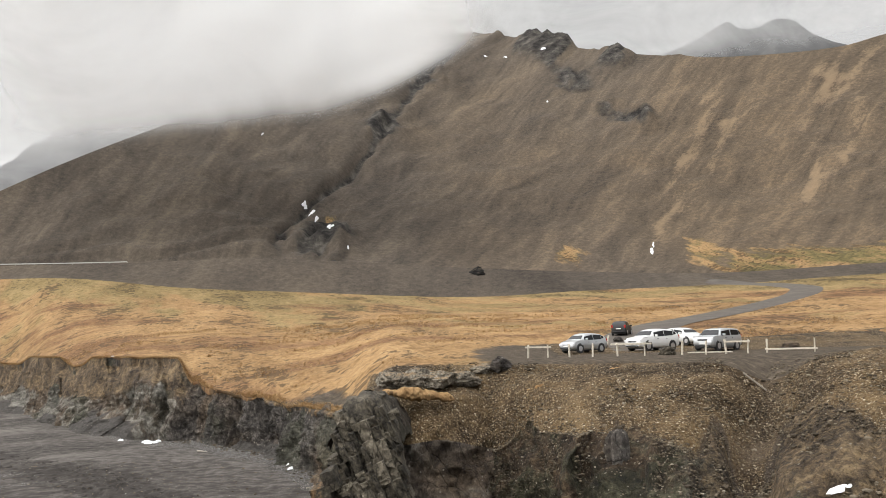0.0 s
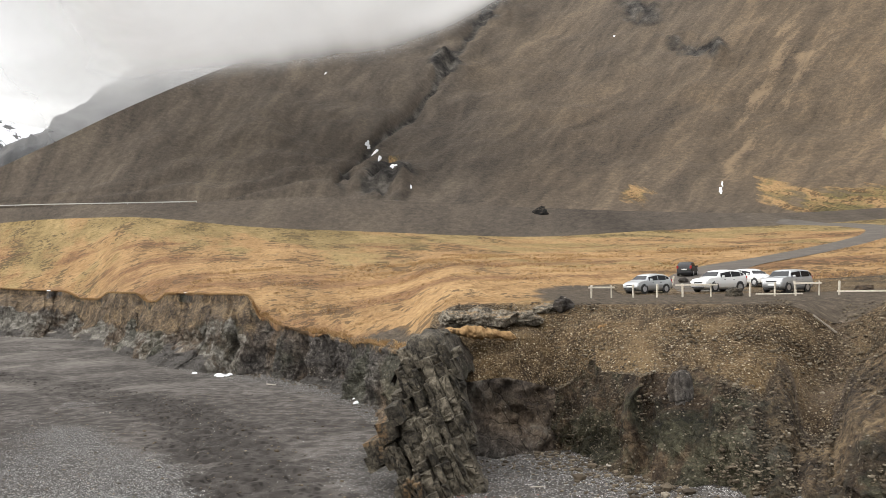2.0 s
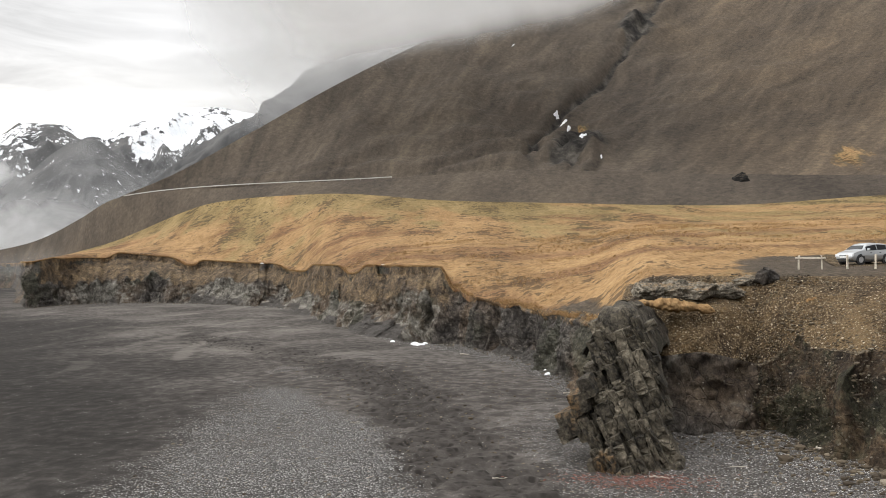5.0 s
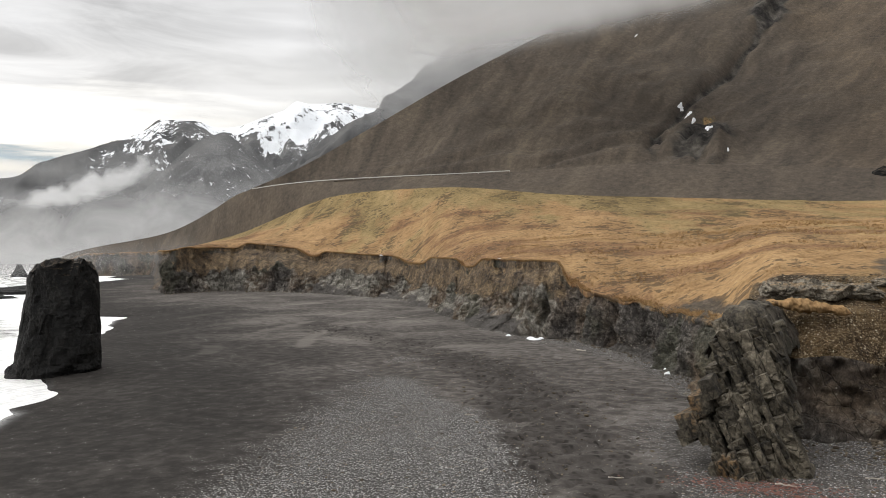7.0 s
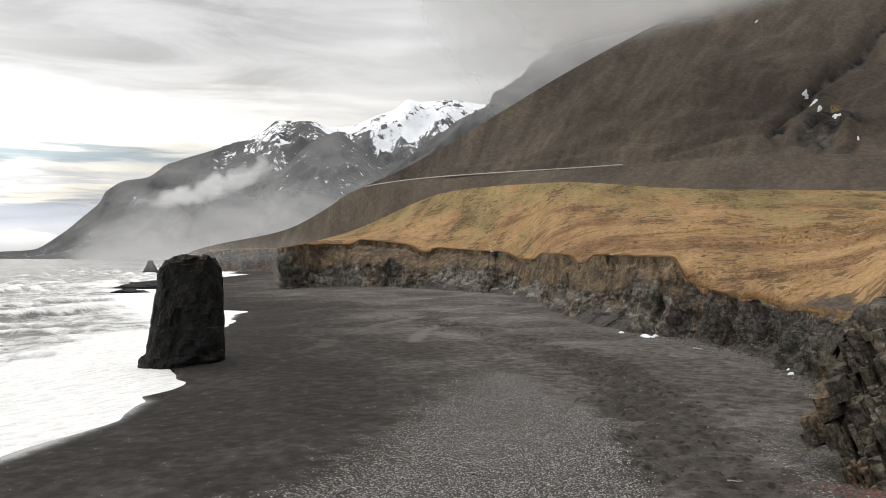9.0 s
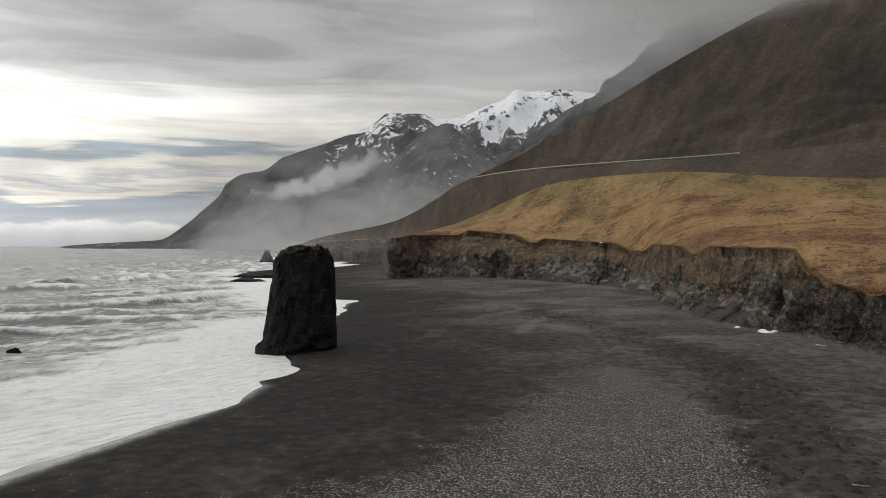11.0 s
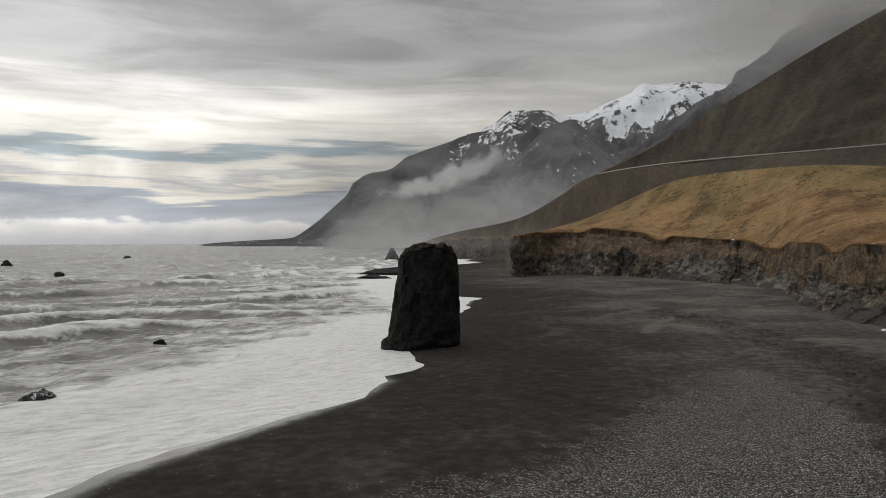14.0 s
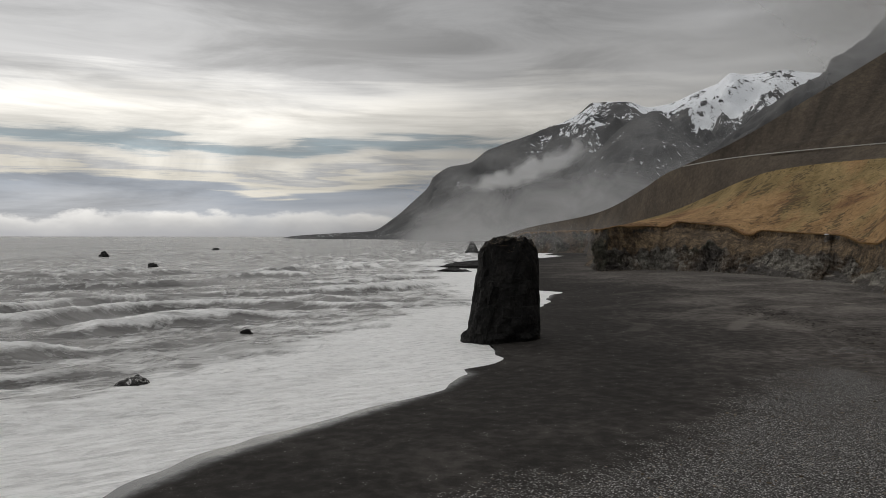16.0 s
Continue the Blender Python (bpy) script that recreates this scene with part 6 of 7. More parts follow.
# -- old snow and turf --
def snow_patch(name, form, cu, cv, wu, wv, thick, seed, label):
    """A thin drift laid on a surface given by form(u, v) -> x, y, z."""
    t, q = np.meshgrid(np.linspace(0, 2 * np.pi, 40), np.linspace(0, 1, 9), indexing="ij")
    edge = 0.75 + 0.55 * fbm(np.cos(t) * 1.3 + seed, np.sin(t) * 1.3, seed * 0.7, 4)
    u, v = cu + wu * q * edge * np.cos(t), cv + wv * q * edge * np.sin(t)
    x, y, z = form(u, v)
    for a in (x, y, z):
        a[-1] = a[0]
    return tagged(new(name, mesh_grid(name, x, y, z + thick * (1 - q ** 2) + 0.03 - 0.4 * thick * (q > 0.95), SNOW)), label, "snow")


def on_bank(u, v):
    return u, v, land_z(np.degrees(np.arctan2(-u, v)), np.hypot(u, v))


def on_mountain(u, v):
    x, y, z, _ = mountain_form(u, v)
    return x, y, z


def slope_share(az, el):
    """How far up the slope a direction meets the mountain."""
    s = np.linspace(0, 1, 600)
    x, y, z, _ = mountain_form(np.full(600, az), s)
    return float(s[np.argmin(np.abs((z - EYE) / np.hypot(x, y) - math.tan(radians(el))))])


for k, (az, el, wa, ws) in enumerate(((9.3, 9.85, 0.35, 0.012), (8.85, 9.3, 0.4, 0.014), (8.5, 9.0, 0.22, 0.02), (7.6, 8.4, 0.45, 0.012), (6.35, 6.95, 0.12, 0.006), (-14.55, 6.15, 0.18, 0.02),
                                      (-14.65, 6.5, 0.12, 0.02), (-7.7, 20.1, 0.4, 0.01), (-5.0, 19.7, 0.25, 0.006), (-7.9, 16.6, 0.12, 0.006), (-3.6, 19.8, 0.2, 0.006), (12.2, 14.6, 0.18, 0.004))):
    snow_patch("snow_patch", on_mountain, az, slope_share(az, el), wa * 0.72, ws * 0.72, 0.5, k + 1, "small drift of old white snow on the slope")


def on_beach(u, v):
    return u, v, beach_z(u, v)


def beach_spot(az, el):
    r = 10.0 / math.tan(radians(-el))
    return place(az, r)


for k, (az, el, w_, d_, th) in enumerate(((19.0, -5.7, 1.2, 1.0, 0.28), (19.4, -5.62, 0.7, 1.1, 0.42), (18.7, -5.62, 0.5, 1.0, 0.32), (20.9, -5.45, 0.5, 0.6, 0.25), (10.2, -7.8, 0.4, 1.1, 0.22), (10.4, -7.65, 0.25, 0.8, 0.35))):
    x, y = beach_spot(az, el)
    snow_patch("snow_patch", on_beach, float(x), float(y), w_ * 0.85, d_ * 0.8, th * 0.6, 20 + k, "melting heap of white snow at the cliff foot")


def on_land(u, v):
    return u, v, ground_at(u, v)


# a black boulder stands in for the shade of a hollow here
boulder("dark_hollow_rock", *(float(q) for q in place(-2.6, 263.5)), float(land_z(-2.6, 263.5)) - 0.4, (2.6, 1.4, 1.9), DARK_ROCK, 71, "dark jagged rock showing through the road embankment")
u_ = np.linspace(0.02, 1, 200)
r_ = cliff_foot(-25.2) + cliff_run(-25.2) * u_ ** 1.3
zf_ = curve(-25.2, CLIFF_FOOT_Z) - 1.2
z_ = zf_ + (land_z(-25.2, cliff_foot(-25.2) + cliff_run(-25.2)) - zf_) * u_
k_ = int(np.argmin(np.abs((z_ - EYE) / r_ - math.tan(radians(-9.3)))))
x_, y_ = place(-25.2, float(np.ravel(r_)[k_]))
rise = float((np.ravel(z_)[k_] - np.ravel(z_)[k_ - 8]) / (np.ravel(r_)[k_] - np.ravel(r_)[k_ - 8]))
snow_patch("snow_patch", lambda u, v: (u, v, float(np.ravel(z_)[k_]) + 0.15 + rise * (np.hypot(u, v) - float(np.ravel(r_)[k_]))), float(x_), float(y_), 0.75, 0.2, 0.12, 31, "strip of white snow on dark rubble")
for az, r in ((21.5, 128.0), (29.7, 214.0)):
    x, y = place(az, r)
    snow_patch("snow_patch", on_land, float(x), float(y), 0.5, 0.4, 0.15, int(az), "scrap of old snow on the grassy cliff rim")


# -- fence of the car park --
def post_mesh(h, seed):
    bm = bmesh.new()
    rnd = random.Random(seed)
    box(bm, -0.048, -0.048, -0.3, 0.048, 0.048, h, 0.013)
    for v in bm.verts:
        if v.co.z > h - 0.05:
            v.co += Vector((rnd.uniform(-0.03, 0.03), rnd.uniform(-0.03, 0.03), rnd.uniform(-0.03, 0.02)))
    return bm


def rail_between(a, b, mat, parent, name="rail", thick=0.05, high=0.12):
    a, b = Vector(a), Vector(b)
    d = b - a
    bm = bmesh.new()
    box(bm, -thick / 2, 0, -high / 2, thick / 2, d.length, high / 2, 0.012)
    ob = part(name, bm, mat, parent)
    ob.matrix_local = Matrix.Translation(a) @ d.to_track_quat("Y", "Z").to_matrix().to_4x4()
    return ob


def fence(azs, r, rails, label, tilt=0.0, height=0.9):
    top = empty("post_fence", pose(0, 0, 0), label, "fence", "fence sections of the car park")
    pts = []
    for k, az in enumerate(azs):
        x, y = (float(c) for c in place(az, r))
        z = float(ground_at(x, y)) + 0.03
        ob = part("post", post_mesh(height, k), WOOD, top)
        ob.matrix_local = pose(x, y, z, random.uniform(-4, 4), tilt + random.uniform(-4, 4), random.uniform(0, 40))
        pts.append((x, y, z))
    for i, j, h, over in rails:
        a, b = Vector(pts[i]), Vector(pts[j])
        d = (b - a) * over
        rail_between(a - d + Vector((0, -0.08, h)), b + d + Vector((0, -0.08, h)), WOOD, top)
    return top


fence((-5.95, -7.3), 60.5, [(0, 1, 0.72, 0.16)], "weathered white wooden fence section with one rail")
fence((-8.75,), 60.5, [], "single weathered white fence post")
fence((-10.3,), 60, [], "single weathered white fence post")
fence((-11.95, -13.74), 60, [(0, 1, 0.8, 0.26)], "weathered white wooden fence section with one rail")
fence((-16.15,), 60, [], "single weathered white fence post")
fence((-17.65,), 60, [], "single weathered white fence post beside a fallen rail")
fence((-18.9, -20.25), 60.5, [(0, 1, 0.78, 0.1)], "weathered white wooden fence section with one rail", height=0.95)
fence((-21.4, -24.2), 61, [(0, 1, 0.2, 0.05)], "fence section with its rail fallen to the ground")
fence((-11.3,), 79.0, [], "leaning white post at the back of the car park", 14)


def fallen_rail(az0, r0, az1, r1, label):
    a, b = [tuple(float(c) for c in place(az, r)) for az, r in ((az0, r0), (az1, r1))]
    a, b = (*a, float(ground_at(*a)) + 0.16), (*b, float(ground_at(*b)) + 0.16)
    d = Vector(b) - Vector(a)
    bm = bmesh.new()
    box(bm, -0.045, 0, -0.045, 0.045, d.length, 0.045, 0.015)
    ob = part("fallen_rail", bm, WOOD if "white" in label else GREY_POLE)
    ob.matrix_world = Matrix.Translation(a) @ d.to_track_quat("Y", "Z").to_matrix().to_4x4()
    return tagged(ob, label, "rail")


fallen_rail(-16.5, 59.6, -19.3, 59.8, "broken white rail lying on the gravel")
fallen_rail(-19.87, 52.6, -21.2, 51.6, "grey driftwood pole lying on the bank")


# -- guard rail of the coast road --
def guard_rail(lo, hi, step, label):
    top = empty("guard_rail", pose(0, 0, 0), label, "guard rail")
    az = np.arange(lo, hi, 0.12)
    rr = np.maximum(curve(az, ROAD_R), curve(az, CLIFF_FOOT) + curve(az, RUN) + 12) + 0.4
    z0 = EYE + (rr - 1.0) * tan_el(curve(az, ROAD_EL)) - 0.1
    x, y = place(az, rr)
    prof = np.array([(0.0, 0.45), (-0.05, 0.52), (0.0, 0.6), (-0.05, 0.68), (0.0, 0.78), (0.06, 0.78), (0.06, 0.45)])
    nx, ny = place(az, np.ones_like(az))
    X = x[:, None] + nx[:, None] * prof[:, 0]
    Y = y[:, None] + ny[:, None] * prof[:, 0]
    Z = z0[:, None] + prof[None, :, 1] + 0.05
    part_mesh("beam", mesh_grid("beam", X, Y, Z, STEEL), None, top)
    bm = post_mesh(0.75, 3)
    me = bpy.data.meshes.new("post")
    bm.to_mesh(me)
    bm.free()
    me.materials.append(STEEL)
    for k in range(0, len(az), step):
        ob = new("post", me)
        ob.parent = top
        ob.matrix_local = Matrix.Translation((float(x[k] + nx[k] * 0.1), float(y[k] + ny[k] * 0.1), float(z0[k])))
    return top


guard_rail(20.8, 38.5, 9, "pale galvanised guard rail along the coast road")


# -- cars --
def car(name, m, size, shape, paint, label, wheel_r=0.31, boxy=0.0, rear_seen=True):
    """A car, nose towards +y. shape: stations of (share of length from the nose, belt height, roof height, half width share)."""
    L, W, H = size
    top = empty(name, m, label, "car", "parked cars")
    st = np.array(shape, float)
    u = np.linspace(0, 1, 60)
    belt, roof, half = (curve(u, st[:, [0, k]]) for k in (1, 2, 3))
    roof = np.maximum(roof, belt + 0.01)
    y = (0.5 - u) * L
    hw = half * W / 2
    cab = np.clip((roof - belt) / 0.35, 0, 1)
    rw = hw * (1 - (0.20 - 0.06 * boxy) * cab)
    z0 = 0.24 + 0.10 * smooth(0.1, 0.0, u) + 0.12 * smooth(0.9, 1.0, u)

    def ring(k):
        pts = [(0.0, z0[k]), (hw[k] * 0.86, z0[k]), (hw[k] * 0.98, z0[k] + 0.14), (hw[k], (z0[k] + belt[k]) * 0.5 + 0.08), (hw[k] * 0.985, belt[k] - 0.06), (hw[k] * 0.95, belt[k]),
               (rw[k] * 0.97, belt[k] + (roof[k] - belt[k]) * 0.82), (rw[k] * 0.90, roof[k] - 0.03 * cab[k]), (rw[k] * 0.5, roof[k] + 0.012), (0.0, roof[k] + 0.02)]
        return pts + [(-a, b) for a, b in pts[-2:0:-1]]

    rows = np.array([[(a, y[k], b) for a, b in ring(k)] for k in range(60)])
    rows = np.concatenate([rows, rows[:, :1]], 1)
    bm = bmesh.new()
    grid = [[bm.verts.new(c) for c in row[:-1]] for row in rows]
    for i in range(59):
        for j in range(18):
            bm.faces.new((grid[i][j], grid[i][(j + 1) % 18], grid[i + 1][(j + 1) % 18], grid[i + 1][j]))
    bm.faces.new(grid[0][::-1])
    bm.faces.new(grid[-1])
    bmesh.ops.recalc_face_normals(bm, faces=bm.faces[:])
    body = part("body", bm, paint, top, smooth_shade=True)

    def glass(name_, pts, label_=""):
        b = bmesh.new()
        vs = [b.verts.new(p) for p in pts]
        b.faces.new(vs)
        got = bmesh.ops.extrude_face_region(b, geom=b.faces[:])
        c = sum((Vector(p) for p in pts), Vector()) / len(pts)
        n = (Vector(pts[1]) - Vector(pts[0])).cross(Vector(pts[2]) - Vector(pts[0])).normalized()
        if n.dot(Vector((c.x, c.y, c.z - 0.8))) < 0:
            n = -n
        for v in [g for g in got["geom"] if isinstance(g, bmesh.types.BMVert)]:
            v.co += n * 0.02
        bmesh.ops.recalc_face_normals(b, faces=b.faces[:])
        return part(name_, b, GLASS, body, label_)

    def at(share, f, side):
        k = int(round(share * 59))
        b_, t_ = belt[k], belt[k] + (roof[k] - belt[k]) * 0.82
        x_ = hw[k] * 0.95 + (rw[k] * 0.97 - hw[k] * 0.95) * f
        return (side * (x_ + 0.002), y[k], b_ + (t_ - b_) * f)

    cabin = [i / 59 for i in range(60) if roof[i] - belt[i] > 0.12]
    c0, c1 = cabin[0], cabin[-1]
    full = [i / 59 for i in range(60) if roof[i] - belt[i] > 0.30]
    f0, f1 = full[0], full[-1]
    mid = f0 + (f1 - f0) * 0.46
    rearq = f0 + (f1 - f0) * 0.86
    for side in (-1, 1):
        glass("side_window", [at(c0 + 0.05, 0.06, side), at(mid - 0.012, 0.06, side), at(mid - 0.012, 0.95, side), at(f0 + 0.02, 0.95, side)])
        glass("side_window", [at(mid + 0.012, 0.06, side), at(rearq, 0.06, side), at(rearq, 0.95, side), at(mid + 0.012, 0.95, side)])
        glass("side_window", [at(rearq + 0.02, 0.15, side), at(min(f1, c1 - 0.01), 0.3, side), at(min(f1, c1 - 0.02), 0.85, side), at(rearq + 0.02, 0.92, side)])
    def mid_pt(share, x_share, lift):
        k = int(round(share * 59))
        return (x_share * rw[k], y[k], roof[k] + lift)
    glass("windscreen", [mid_pt(c0 - 0.01, -0.86, 0.012), mid_pt(c0 - 0.01, 0.86, 0.012), mid_pt(f0 + 0.02, 0.80, 0.014), mid_pt(f0 + 0.02, -0.80, 0.014)])
    kr = 59
    glass("rear_window", [(-rw[57] * 0.8, y[kr] - 0.0 + 0.16, belt[57] + 0.05), (rw[57] * 0.8, y[kr] + 0.16, belt[57] + 0.05), (rw[54] * 0.75, y[54] + 0.02, roof[54] - 0.03), (-rw[54] * 0.75, y[54] + 0.02, roof[54] - 0.03)])

    def slab(name_, x0, x1, yy, z0_, z1_, mat, parent, depth=0.05, label_=""):
        b = bmesh.new()
        box(b, x0, yy - depth, z0_, x1, yy + depth, z1_, 0.015)
        return part(name_, b, mat, parent, label_)

    nose, tail = L / 2, -L / 2
    bz = belt[2]
    for s in (-1, 1):
        slab("headlight", *sorted((s * W * 0.26, s * W * 0.45)), nose - 0.13, bz - 0.16, bz + 0.02, LAMP, body, 0.10)
        slab("tail_lamp", *sorted((s * W * 0.34, s * W * 0.46)), tail + 0.06, belt[57] - 0.22, belt[57] + 0.08, RED_LAMP, body, 0.07)
        kx = int((c0 + 0.07) * 59)
        slab("door_mirror", *sorted((s * (hw[kx] - 0.03), s * (hw[kx] + 0.19))), y[kx] - 0.05, belt[kx] + 0.02, belt[kx] + 0.17, paint, body, 0.05)
        for share in (0.38, 0.60):
            slab("door_handle", *sorted((s * (W / 2 - 0.03), s * (W / 2 + 0.012))), (0.5 - share - 0.05) * L, belt[30] - 0.16, belt[30] - 0.12, TRIM, body, 0.08)
    slab("grille", -W * 0.22, W * 0.22, nose - 0.06, bz - 0.20, bz - 0.06, TRIM, body, 0.06)
    slab("lower_grille", -W * 0.34, W * 0.34, nose - 0.02, 0.30, 0.42, TRIM, body, 0.06)
    slab("number_plate", -0.26, 0.26, nose + 0.03, 0.46, 0.57, PLATE, body, 0.02)
    slab("number_plate", -0.26, 0.26, tail - 0.005, 0.62, 0.73, PLATE, body, 0.02)
    slab("bumper", -W * 0.44, W * 0.44, tail + 0.02, 0.34, 0.46, TRIM, body, 0.06)
    slab("underbody", -W * 0.42, W * 0.42, 0, 0.16, 0.30, TRIM, body, L * 0.42)
    for s in (-1, 1):
        for share in (0.19, 0.80):
            b = bmesh.new()
            bmesh.ops.create_cone(b, cap_ends=True, segments=28, radius1=wheel_r, radius2=wheel_r, depth=0.21)
            bmesh.ops.bevel(b, geom=[e for e in b.edges if abs(e.verts[0].co.z - e.verts[1].co.z) < 1e-4], offset=0.03, segments=2, affect="EDGES")
            wheel = part("wheel", b, TYRE, top, "black tyre on alloy rim", True)
            wheel.matrix_local = pose(s * (W / 2 - 0.11), (0.5 - share) * L, wheel_r, 0, 90, 0)
            b = bmesh.new()
            bmesh.ops.create_cone(b, cap_ends=True, segments=24, radius1=wheel_r * 0.66, radius2=wheel_r * 0.60, depth=0.02)
            for i in range(5):
                a = i * 2 * math.pi / 5
                spoke = bmesh.ops.create_cube(b, size=1.0)["verts"]
                for v in spoke:
                    v.co = Matrix.Rotation(a, 3, "Z") @ Vector((v.co.x * 0.05, (v.co.y + 0.5) * wheel_r * 0.6, v.co.z * 0.03 + 0.012))
            rim_ = part("rim", b, RIM, wheel, "silver alloy rim")
            rim_.matrix_local = pose(0, 0, s * 0.105)
            b = bmesh.new()
            bmesh.ops.create_cone(b, cap_ends=True, segments=28, radius1=wheel_r + 0.06, radius2=wheel_r + 0.06, depth=0.05)
            arch = part("wheel_arch", b, TRIM, body, "black wheel arch")
            arch.matrix_local = pose(s * (W / 2 - 0.030), (0.5 - share) * L, wheel_r + 0.03, 0, 90, 0)
    return top


HATCH = [(0, 0.56, 0.57, 0.78), (0.03, 0.70, 0.71, 0.88), (0.08, 0.82, 0.83, 0.95), (0.20, 0.93, 0.94, 0.99), (0.235, 0.95, 1.0, 1.0), (0.40, 0.94, 1.43, 1.0), (0.52, 0.95, 1.50, 1.0), (0.78, 0.99, 1.46, 0.99), (0.93, 1.02, 1.26, 0.96), (0.98, 0.95, 0.98, 0.93), (1, 0.60, 0.61, 0.88)]
SUV = [(0, 0.66, 0.67, 0.80), (0.03, 0.82, 0.83, 0.90), (0.08, 0.98, 0.99, 0.96), (0.22, 1.07, 1.08, 1.0), (0.255, 1.08, 1.13, 1.0), (0.40, 1.06, 1.60, 1.0), (0.54, 1.08, 1.68, 1.0), (0.80, 1.14, 1.63, 0.99), (0.94, 1.18, 1.42, 0.96), (0.985, 1.06, 1.09, 0.93), (1, 0.64, 0.65, 0.88)]
BOX = [(0, 0.70, 0.71, 0.82), (0.03, 0.88, 0.89, 0.92), (0.07, 0.99, 1.0, 0.96), (0.20, 1.05, 1.06, 1.0), (0.235, 1.06, 1.12, 1.0), (0.36, 1.04, 1.57, 1.0), (0.55, 1.06, 1.64, 1.0), (0.90, 1.10, 1.60, 1.0), (0.97, 1.08, 1.42, 0.98), (0.99, 0.95, 1.0, 0.95), (1, 0.62, 0.63, 0.90)]


def parked(az, r, heading, dz=0.0):
    """A car's pose: heading is where its nose points, in degrees of azimuth seen from the eye."""
    x, y = (float(c) for c in place(az, r))
    return pose(x, y, float(ground_at(x, y)) + dz, 0, 0, heading)


car("hatchback", parked(-9.7, 66, 127, 0.05), (3.85, 1.70, 1.5), HATCH, SILVER, "silver compact hatchback parked on the gravel car park", 0.32)
car("boxy_car", parked(-18.4, 65.5, 131, 0.05), (4.12, 1.80, 1.63), BOX, SILVER, "silver boxy compact car parked behind the fence", 0.34, 1.0)
car("suv", parked(-14.25, 67.5, 124, 0.05), (4.5, 1.84, 1.68), SUV, WHITE, "white sport utility vehicle standing in the car park", 0.36, 0.4)
car("hatchback", parked(-16.25, 77, 206, 0.05), (4.3, 1.78, 1.47), HATCH, WHITE, "white five-door hatchback at the back of the car park", 0.32)
car("dark_car", parked(-12.3, 91, -22, 0.10), (3.95, 1.66, 1.45), HATCH, BLACK, "dark hatchback on the access road, tail lamps towards the car park", 0.32)


# -- loose stones, grass and drift --
rng = np.random.default_rng(5)
az = rng.uniform(-30, 4, 13000)
ff = rng.uniform(0.0, 1, 13000) ** 1.3
rt = cliff_foot(az) + cliff_run(az)
r = rt + bank_depth(az) * ff
x, y = place(az, r)
scatter("bank_stones", x, y, land_z(az, r), rng.gamma(1.3, 0.022, 13000) + 0.014, STONE, 6, "loose pale stones strewn over the gravel bank", "stones")
az = rng.uniform(-26, 46, 1700)
back = rng.gamma(1.6, 1.6, 1700)
r = cliff_foot(az) - 0.6 - back
x, y = place(az, r)
scatter("foot_stones", x, y, beach_z(x, y), rng.gamma(1.5, 0.022, 1700) + 0.02 + 0.0005 * r, STONE, 7, "fallen stones along the foot of the cliff", "stones")
x, y = rng.uniform(-42, 3, 7000), rng.uniform(24, 80, 7000)
keep = (np.hypot(x, y) < cliff_foot(np.degrees(np.arctan2(-x, y))) - 1) & (x > np.interp(y, [21, 30, 42, 53, 72], [-25, -26, -31, -34, -42]) + 1)
x, y = x[keep], y[keep]
scatter("beach_stones", x, y, beach_z(x, y), rng.gamma(1.2, 0.018, len(x)) + 0.016, STONE, 8, "grey beach stones scattered on black sand", "stones")
az = rng.uniform(-12, -2, 420)
r = cliff_foot(az) - rng.gamma(2.0, 1.2, 420)
x, y = place(az, r)
scatter("rubble", x, y, beach_z(x, y), rng.gamma(1.5, 0.05, 420) + 0.03, STONE, 9, "dark rubble and pale rocks below the gully", "stones")


n = 5000
az, up_ = rng.uniform(-30, 1, n), rng.uniform(0.05, 0.98, n)
run_ = cliff_run(az)
lean_ = smooth(-4, -12, az)
x, y = place(az, cliff_foot(az) + lean_ * run_ * up_ ** 1.3 + (1 - lean_) * 0.7 * up_)
zb_ = curve(az, CLIFF_FOOT_Z) - 1.2
scatter("face_stones", x, y, zb_ + (land_z(az, cliff_foot(az) + run_) - zb_) * up_ + 0.1, rng.gamma(1.2, 0.026, n) + 0.016, STONE, 19, "stones sticking out of the earthy bank face", "stones")


n = 4500
az, up_ = rng.uniform(-31, -13, n), rng.uniform(0.1, 1.0, n) ** 0.8
run_ = cliff_run(az)
x, y = place(az, cliff_foot(az) + run_ * up_ ** 1.3)
zb_ = curve(az, CLIFF_FOOT_Z) - 1.2
scatter("mound_stones", x, y, zb_ + (land_z(az, cliff_foot(az) + run_) - zb_) * up_ + 0.05, rng.gamma(1.2, 0.03, n) + 0.016, STONE, 23, "brown gravel and pale rubble covering the mound", "stones")


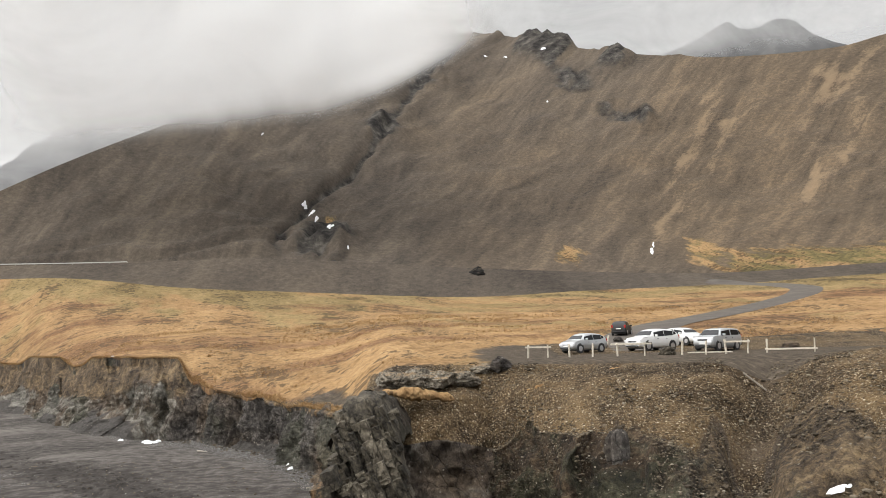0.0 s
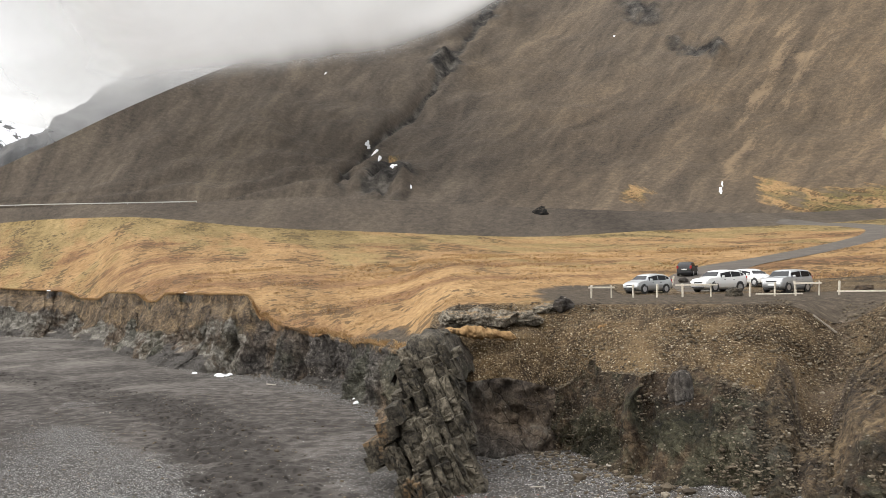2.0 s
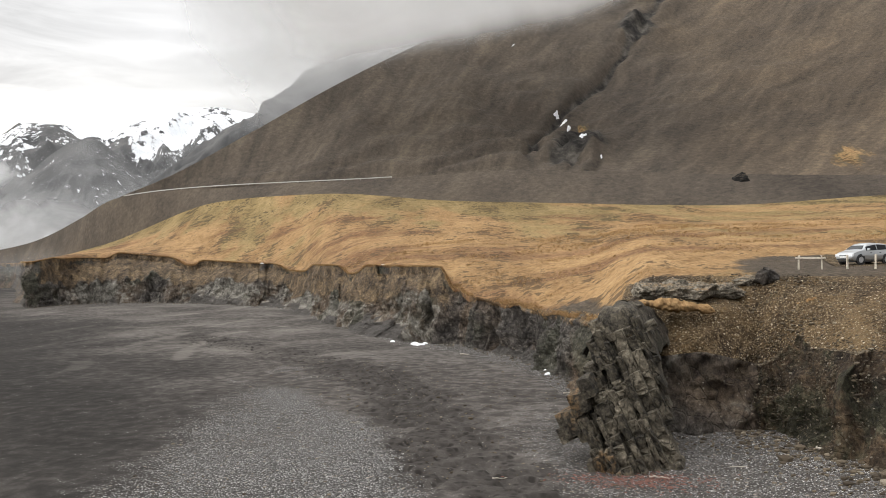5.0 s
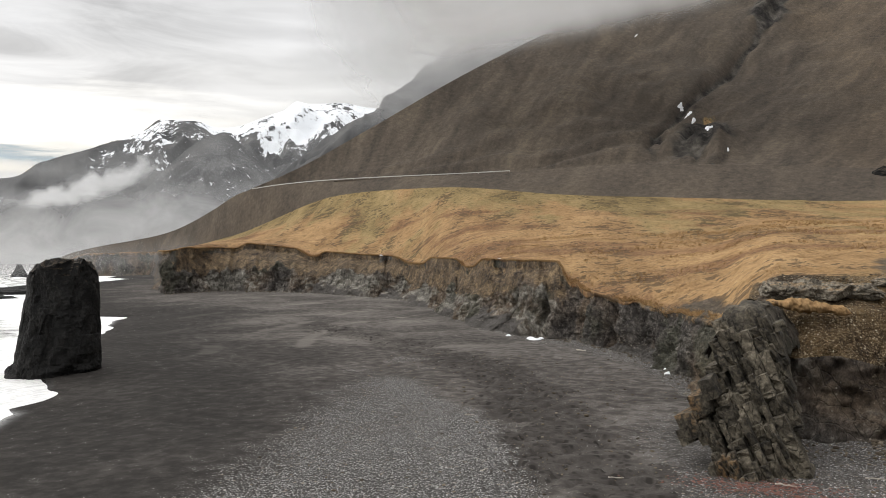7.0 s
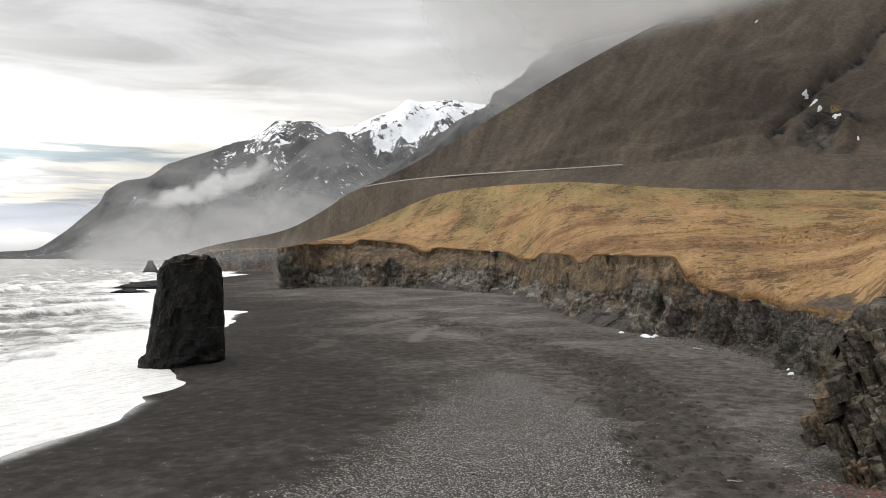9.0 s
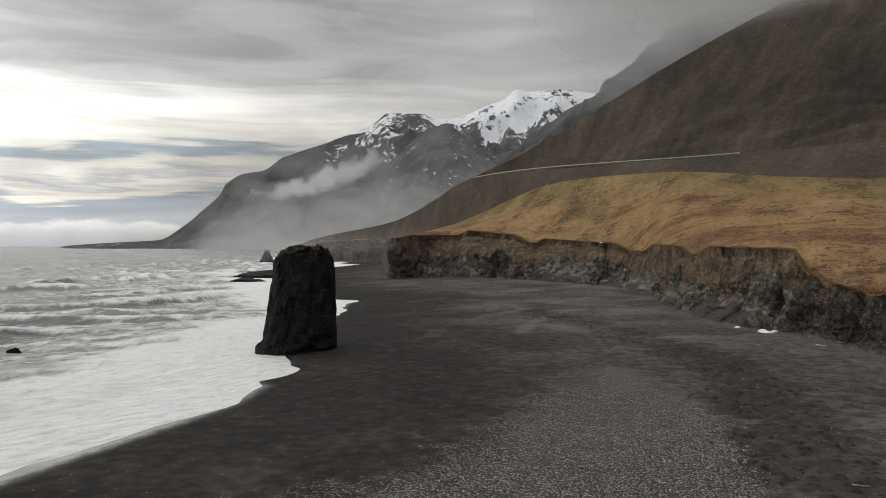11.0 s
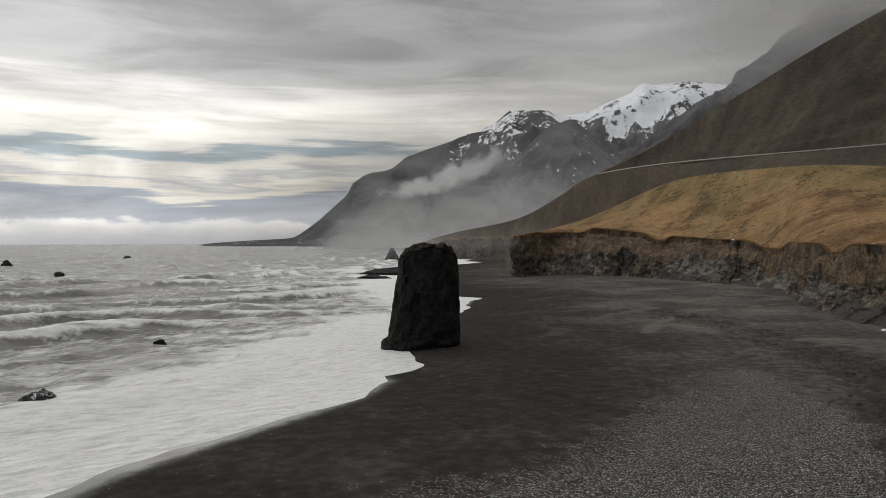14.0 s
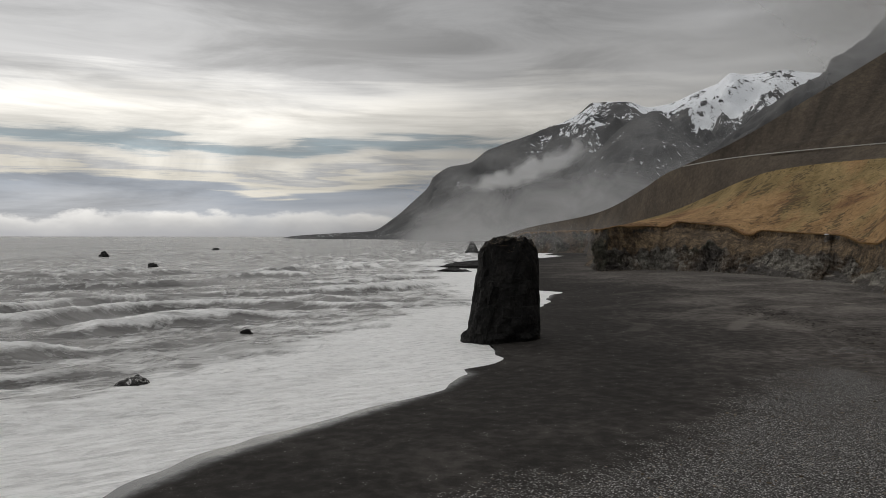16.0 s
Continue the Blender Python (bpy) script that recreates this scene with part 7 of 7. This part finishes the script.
def tufts(name, x, y, z, h, seed, label, spread=0.38, lean=(0.0, 0.0)):
    """Clumps of dry grass blades in one mesh."""
    g_ = np.random.default_rng(seed)
    n, k = len(x), 7
    a = g_.uniform(0, 2 * np.pi, (n, k))
    out = g_.uniform(0.3, 1.0, (n, k)) * spread * (h[:, None] / 0.3)
    bx, by = x[:, None] + np.cos(a) * out * 0.35, y[:, None] + np.sin(a) * out * 0.35
    tx, ty = bx + np.cos(a) * out + lean[0] * h[:, None], by + np.sin(a) * out + lean[1] * h[:, None]
    tz = z[:, None] + h[:, None] * g_.uniform(0.5, 1.1, (n, k))
    w_ = 0.05 * (h[:, None] / 0.3)
    px, py = -np.sin(a) * w_, np.cos(a) * w_
    zb = np.repeat(z[:, None] - 0.06, k, 1)
    co = np.stack([np.stack([bx - px, by - py, zb], -1), np.stack([bx + px, by + py, zb], -1), np.stack([tx, ty, tz], -1)], 2).reshape(-1, 3)
    fa = np.arange(len(co)).reshape(-1, 3)
    return tagged(new(name, mesh_raw(name, co, fa, STRAW, None, False)), label, "grass", kind="stuff")


n = 9000
az = rng.uniform(4.5, 45, n)
rt = cliff_foot(az) + cliff_run(az)
off = np.abs(rng.normal(0, 1.2, n)) - 0.15
r = rt + off
x, y = place(az, r)
z = land_z(az, np.maximum(r, rt)) - 0.05
tufts("rim_grass", x, y, z, rng.uniform(0.10, 0.28, n) * np.interp(r, [60, 240], [0.8, 1.6]), 11, "long dry grass hanging over the cliff rim")
n = 26000
az = rng.uniform(-26, 40, n)
r = np.sqrt(rng.uniform(0, 1, n)) * 105 + 55
ok = (r > cliff_foot(az) + cliff_run(az) + 1) & ((az > 3) | (r > 80))
az, r = az[ok], r[ok]
x, y = place(az, r)
ok = vnoise(x * 0.22, y * 0.22) > 0.42
az, r, x, y = az[ok], r[ok], x[ok], y[ok]
near_road = off_road(x, y) > 4.2
az, r, x, y = az[near_road], r[near_road], x[near_road], y[near_road]
tufts("field_grass", x, y, land_z(az, r), rng.uniform(0.07, 0.2, len(x)) * np.interp(r, [60, 160], [0.8, 1.5]), 12, "tussocks of straw-coloured winter grass")


def driftwood(x, y, length, turn, seed):
    rnd = random.Random(seed)
    bm = bmesh.new()
    n = 8
    rings = []
    for i in range(n + 1):
        c = Vector(((i / n - 0.5) * length, rnd.uniform(-0.05, 0.05) * length, 0.05 + rnd.uniform(0, 0.05)))
        rad = 0.055 * length * (1 - 0.6 * i / n) * rnd.uniform(0.7, 1.1)
        rings.append([bm.verts.new(c + Vector((0, math.cos(a) * rad, math.sin(a) * rad))) for a in [k * math.pi / 3 for k in range(6)]])
    for p, q in zip(rings[:-1], rings[1:]):
        for k in range(6):
            bm.faces.new((p[k], p[(k + 1) % 6], q[(k + 1) % 6], q[k]))
    bm.faces.new(rings[0][::-1])
    bm.faces.new(rings[-1])
    ob = part("driftwood", bm, DRIFT, smooth_shade=True)
    ob.matrix_world = pose(x, y, float(beach_z(np.array(x), np.array(y))) + 0.04, 0, 0, turn)
    return tagged(ob, "bleached stick of driftwood lying on the beach", "driftwood", "driftwood on the beach")


for k, (x, y, ln, turn) in enumerate(((5.6, 42.6, 1.3, -30), (-9.0, 37.0, 0.7, 20), (-15, 36, 0.6, 80), (1.5, 40.5, 0.8, 10), (-2.0, 38.6, 0.9, -12), (-21, 48, 0.6, 45), (-24, 84, 1.6, -35), (-9.5, 62, 1.2, 30))):
    driftwood(x, y, ln, turn, k)
x, y = rng.normal(-3.0, 1.6, 700), rng.normal(38.3, 0.7, 700)
scatter("seaweed", x, y, beach_z(x, y), rng.uniform(0.03, 0.09, 700), WEED, 15, "dried red-brown seaweed on the pebbles below the crag", "seaweed", 0.3)
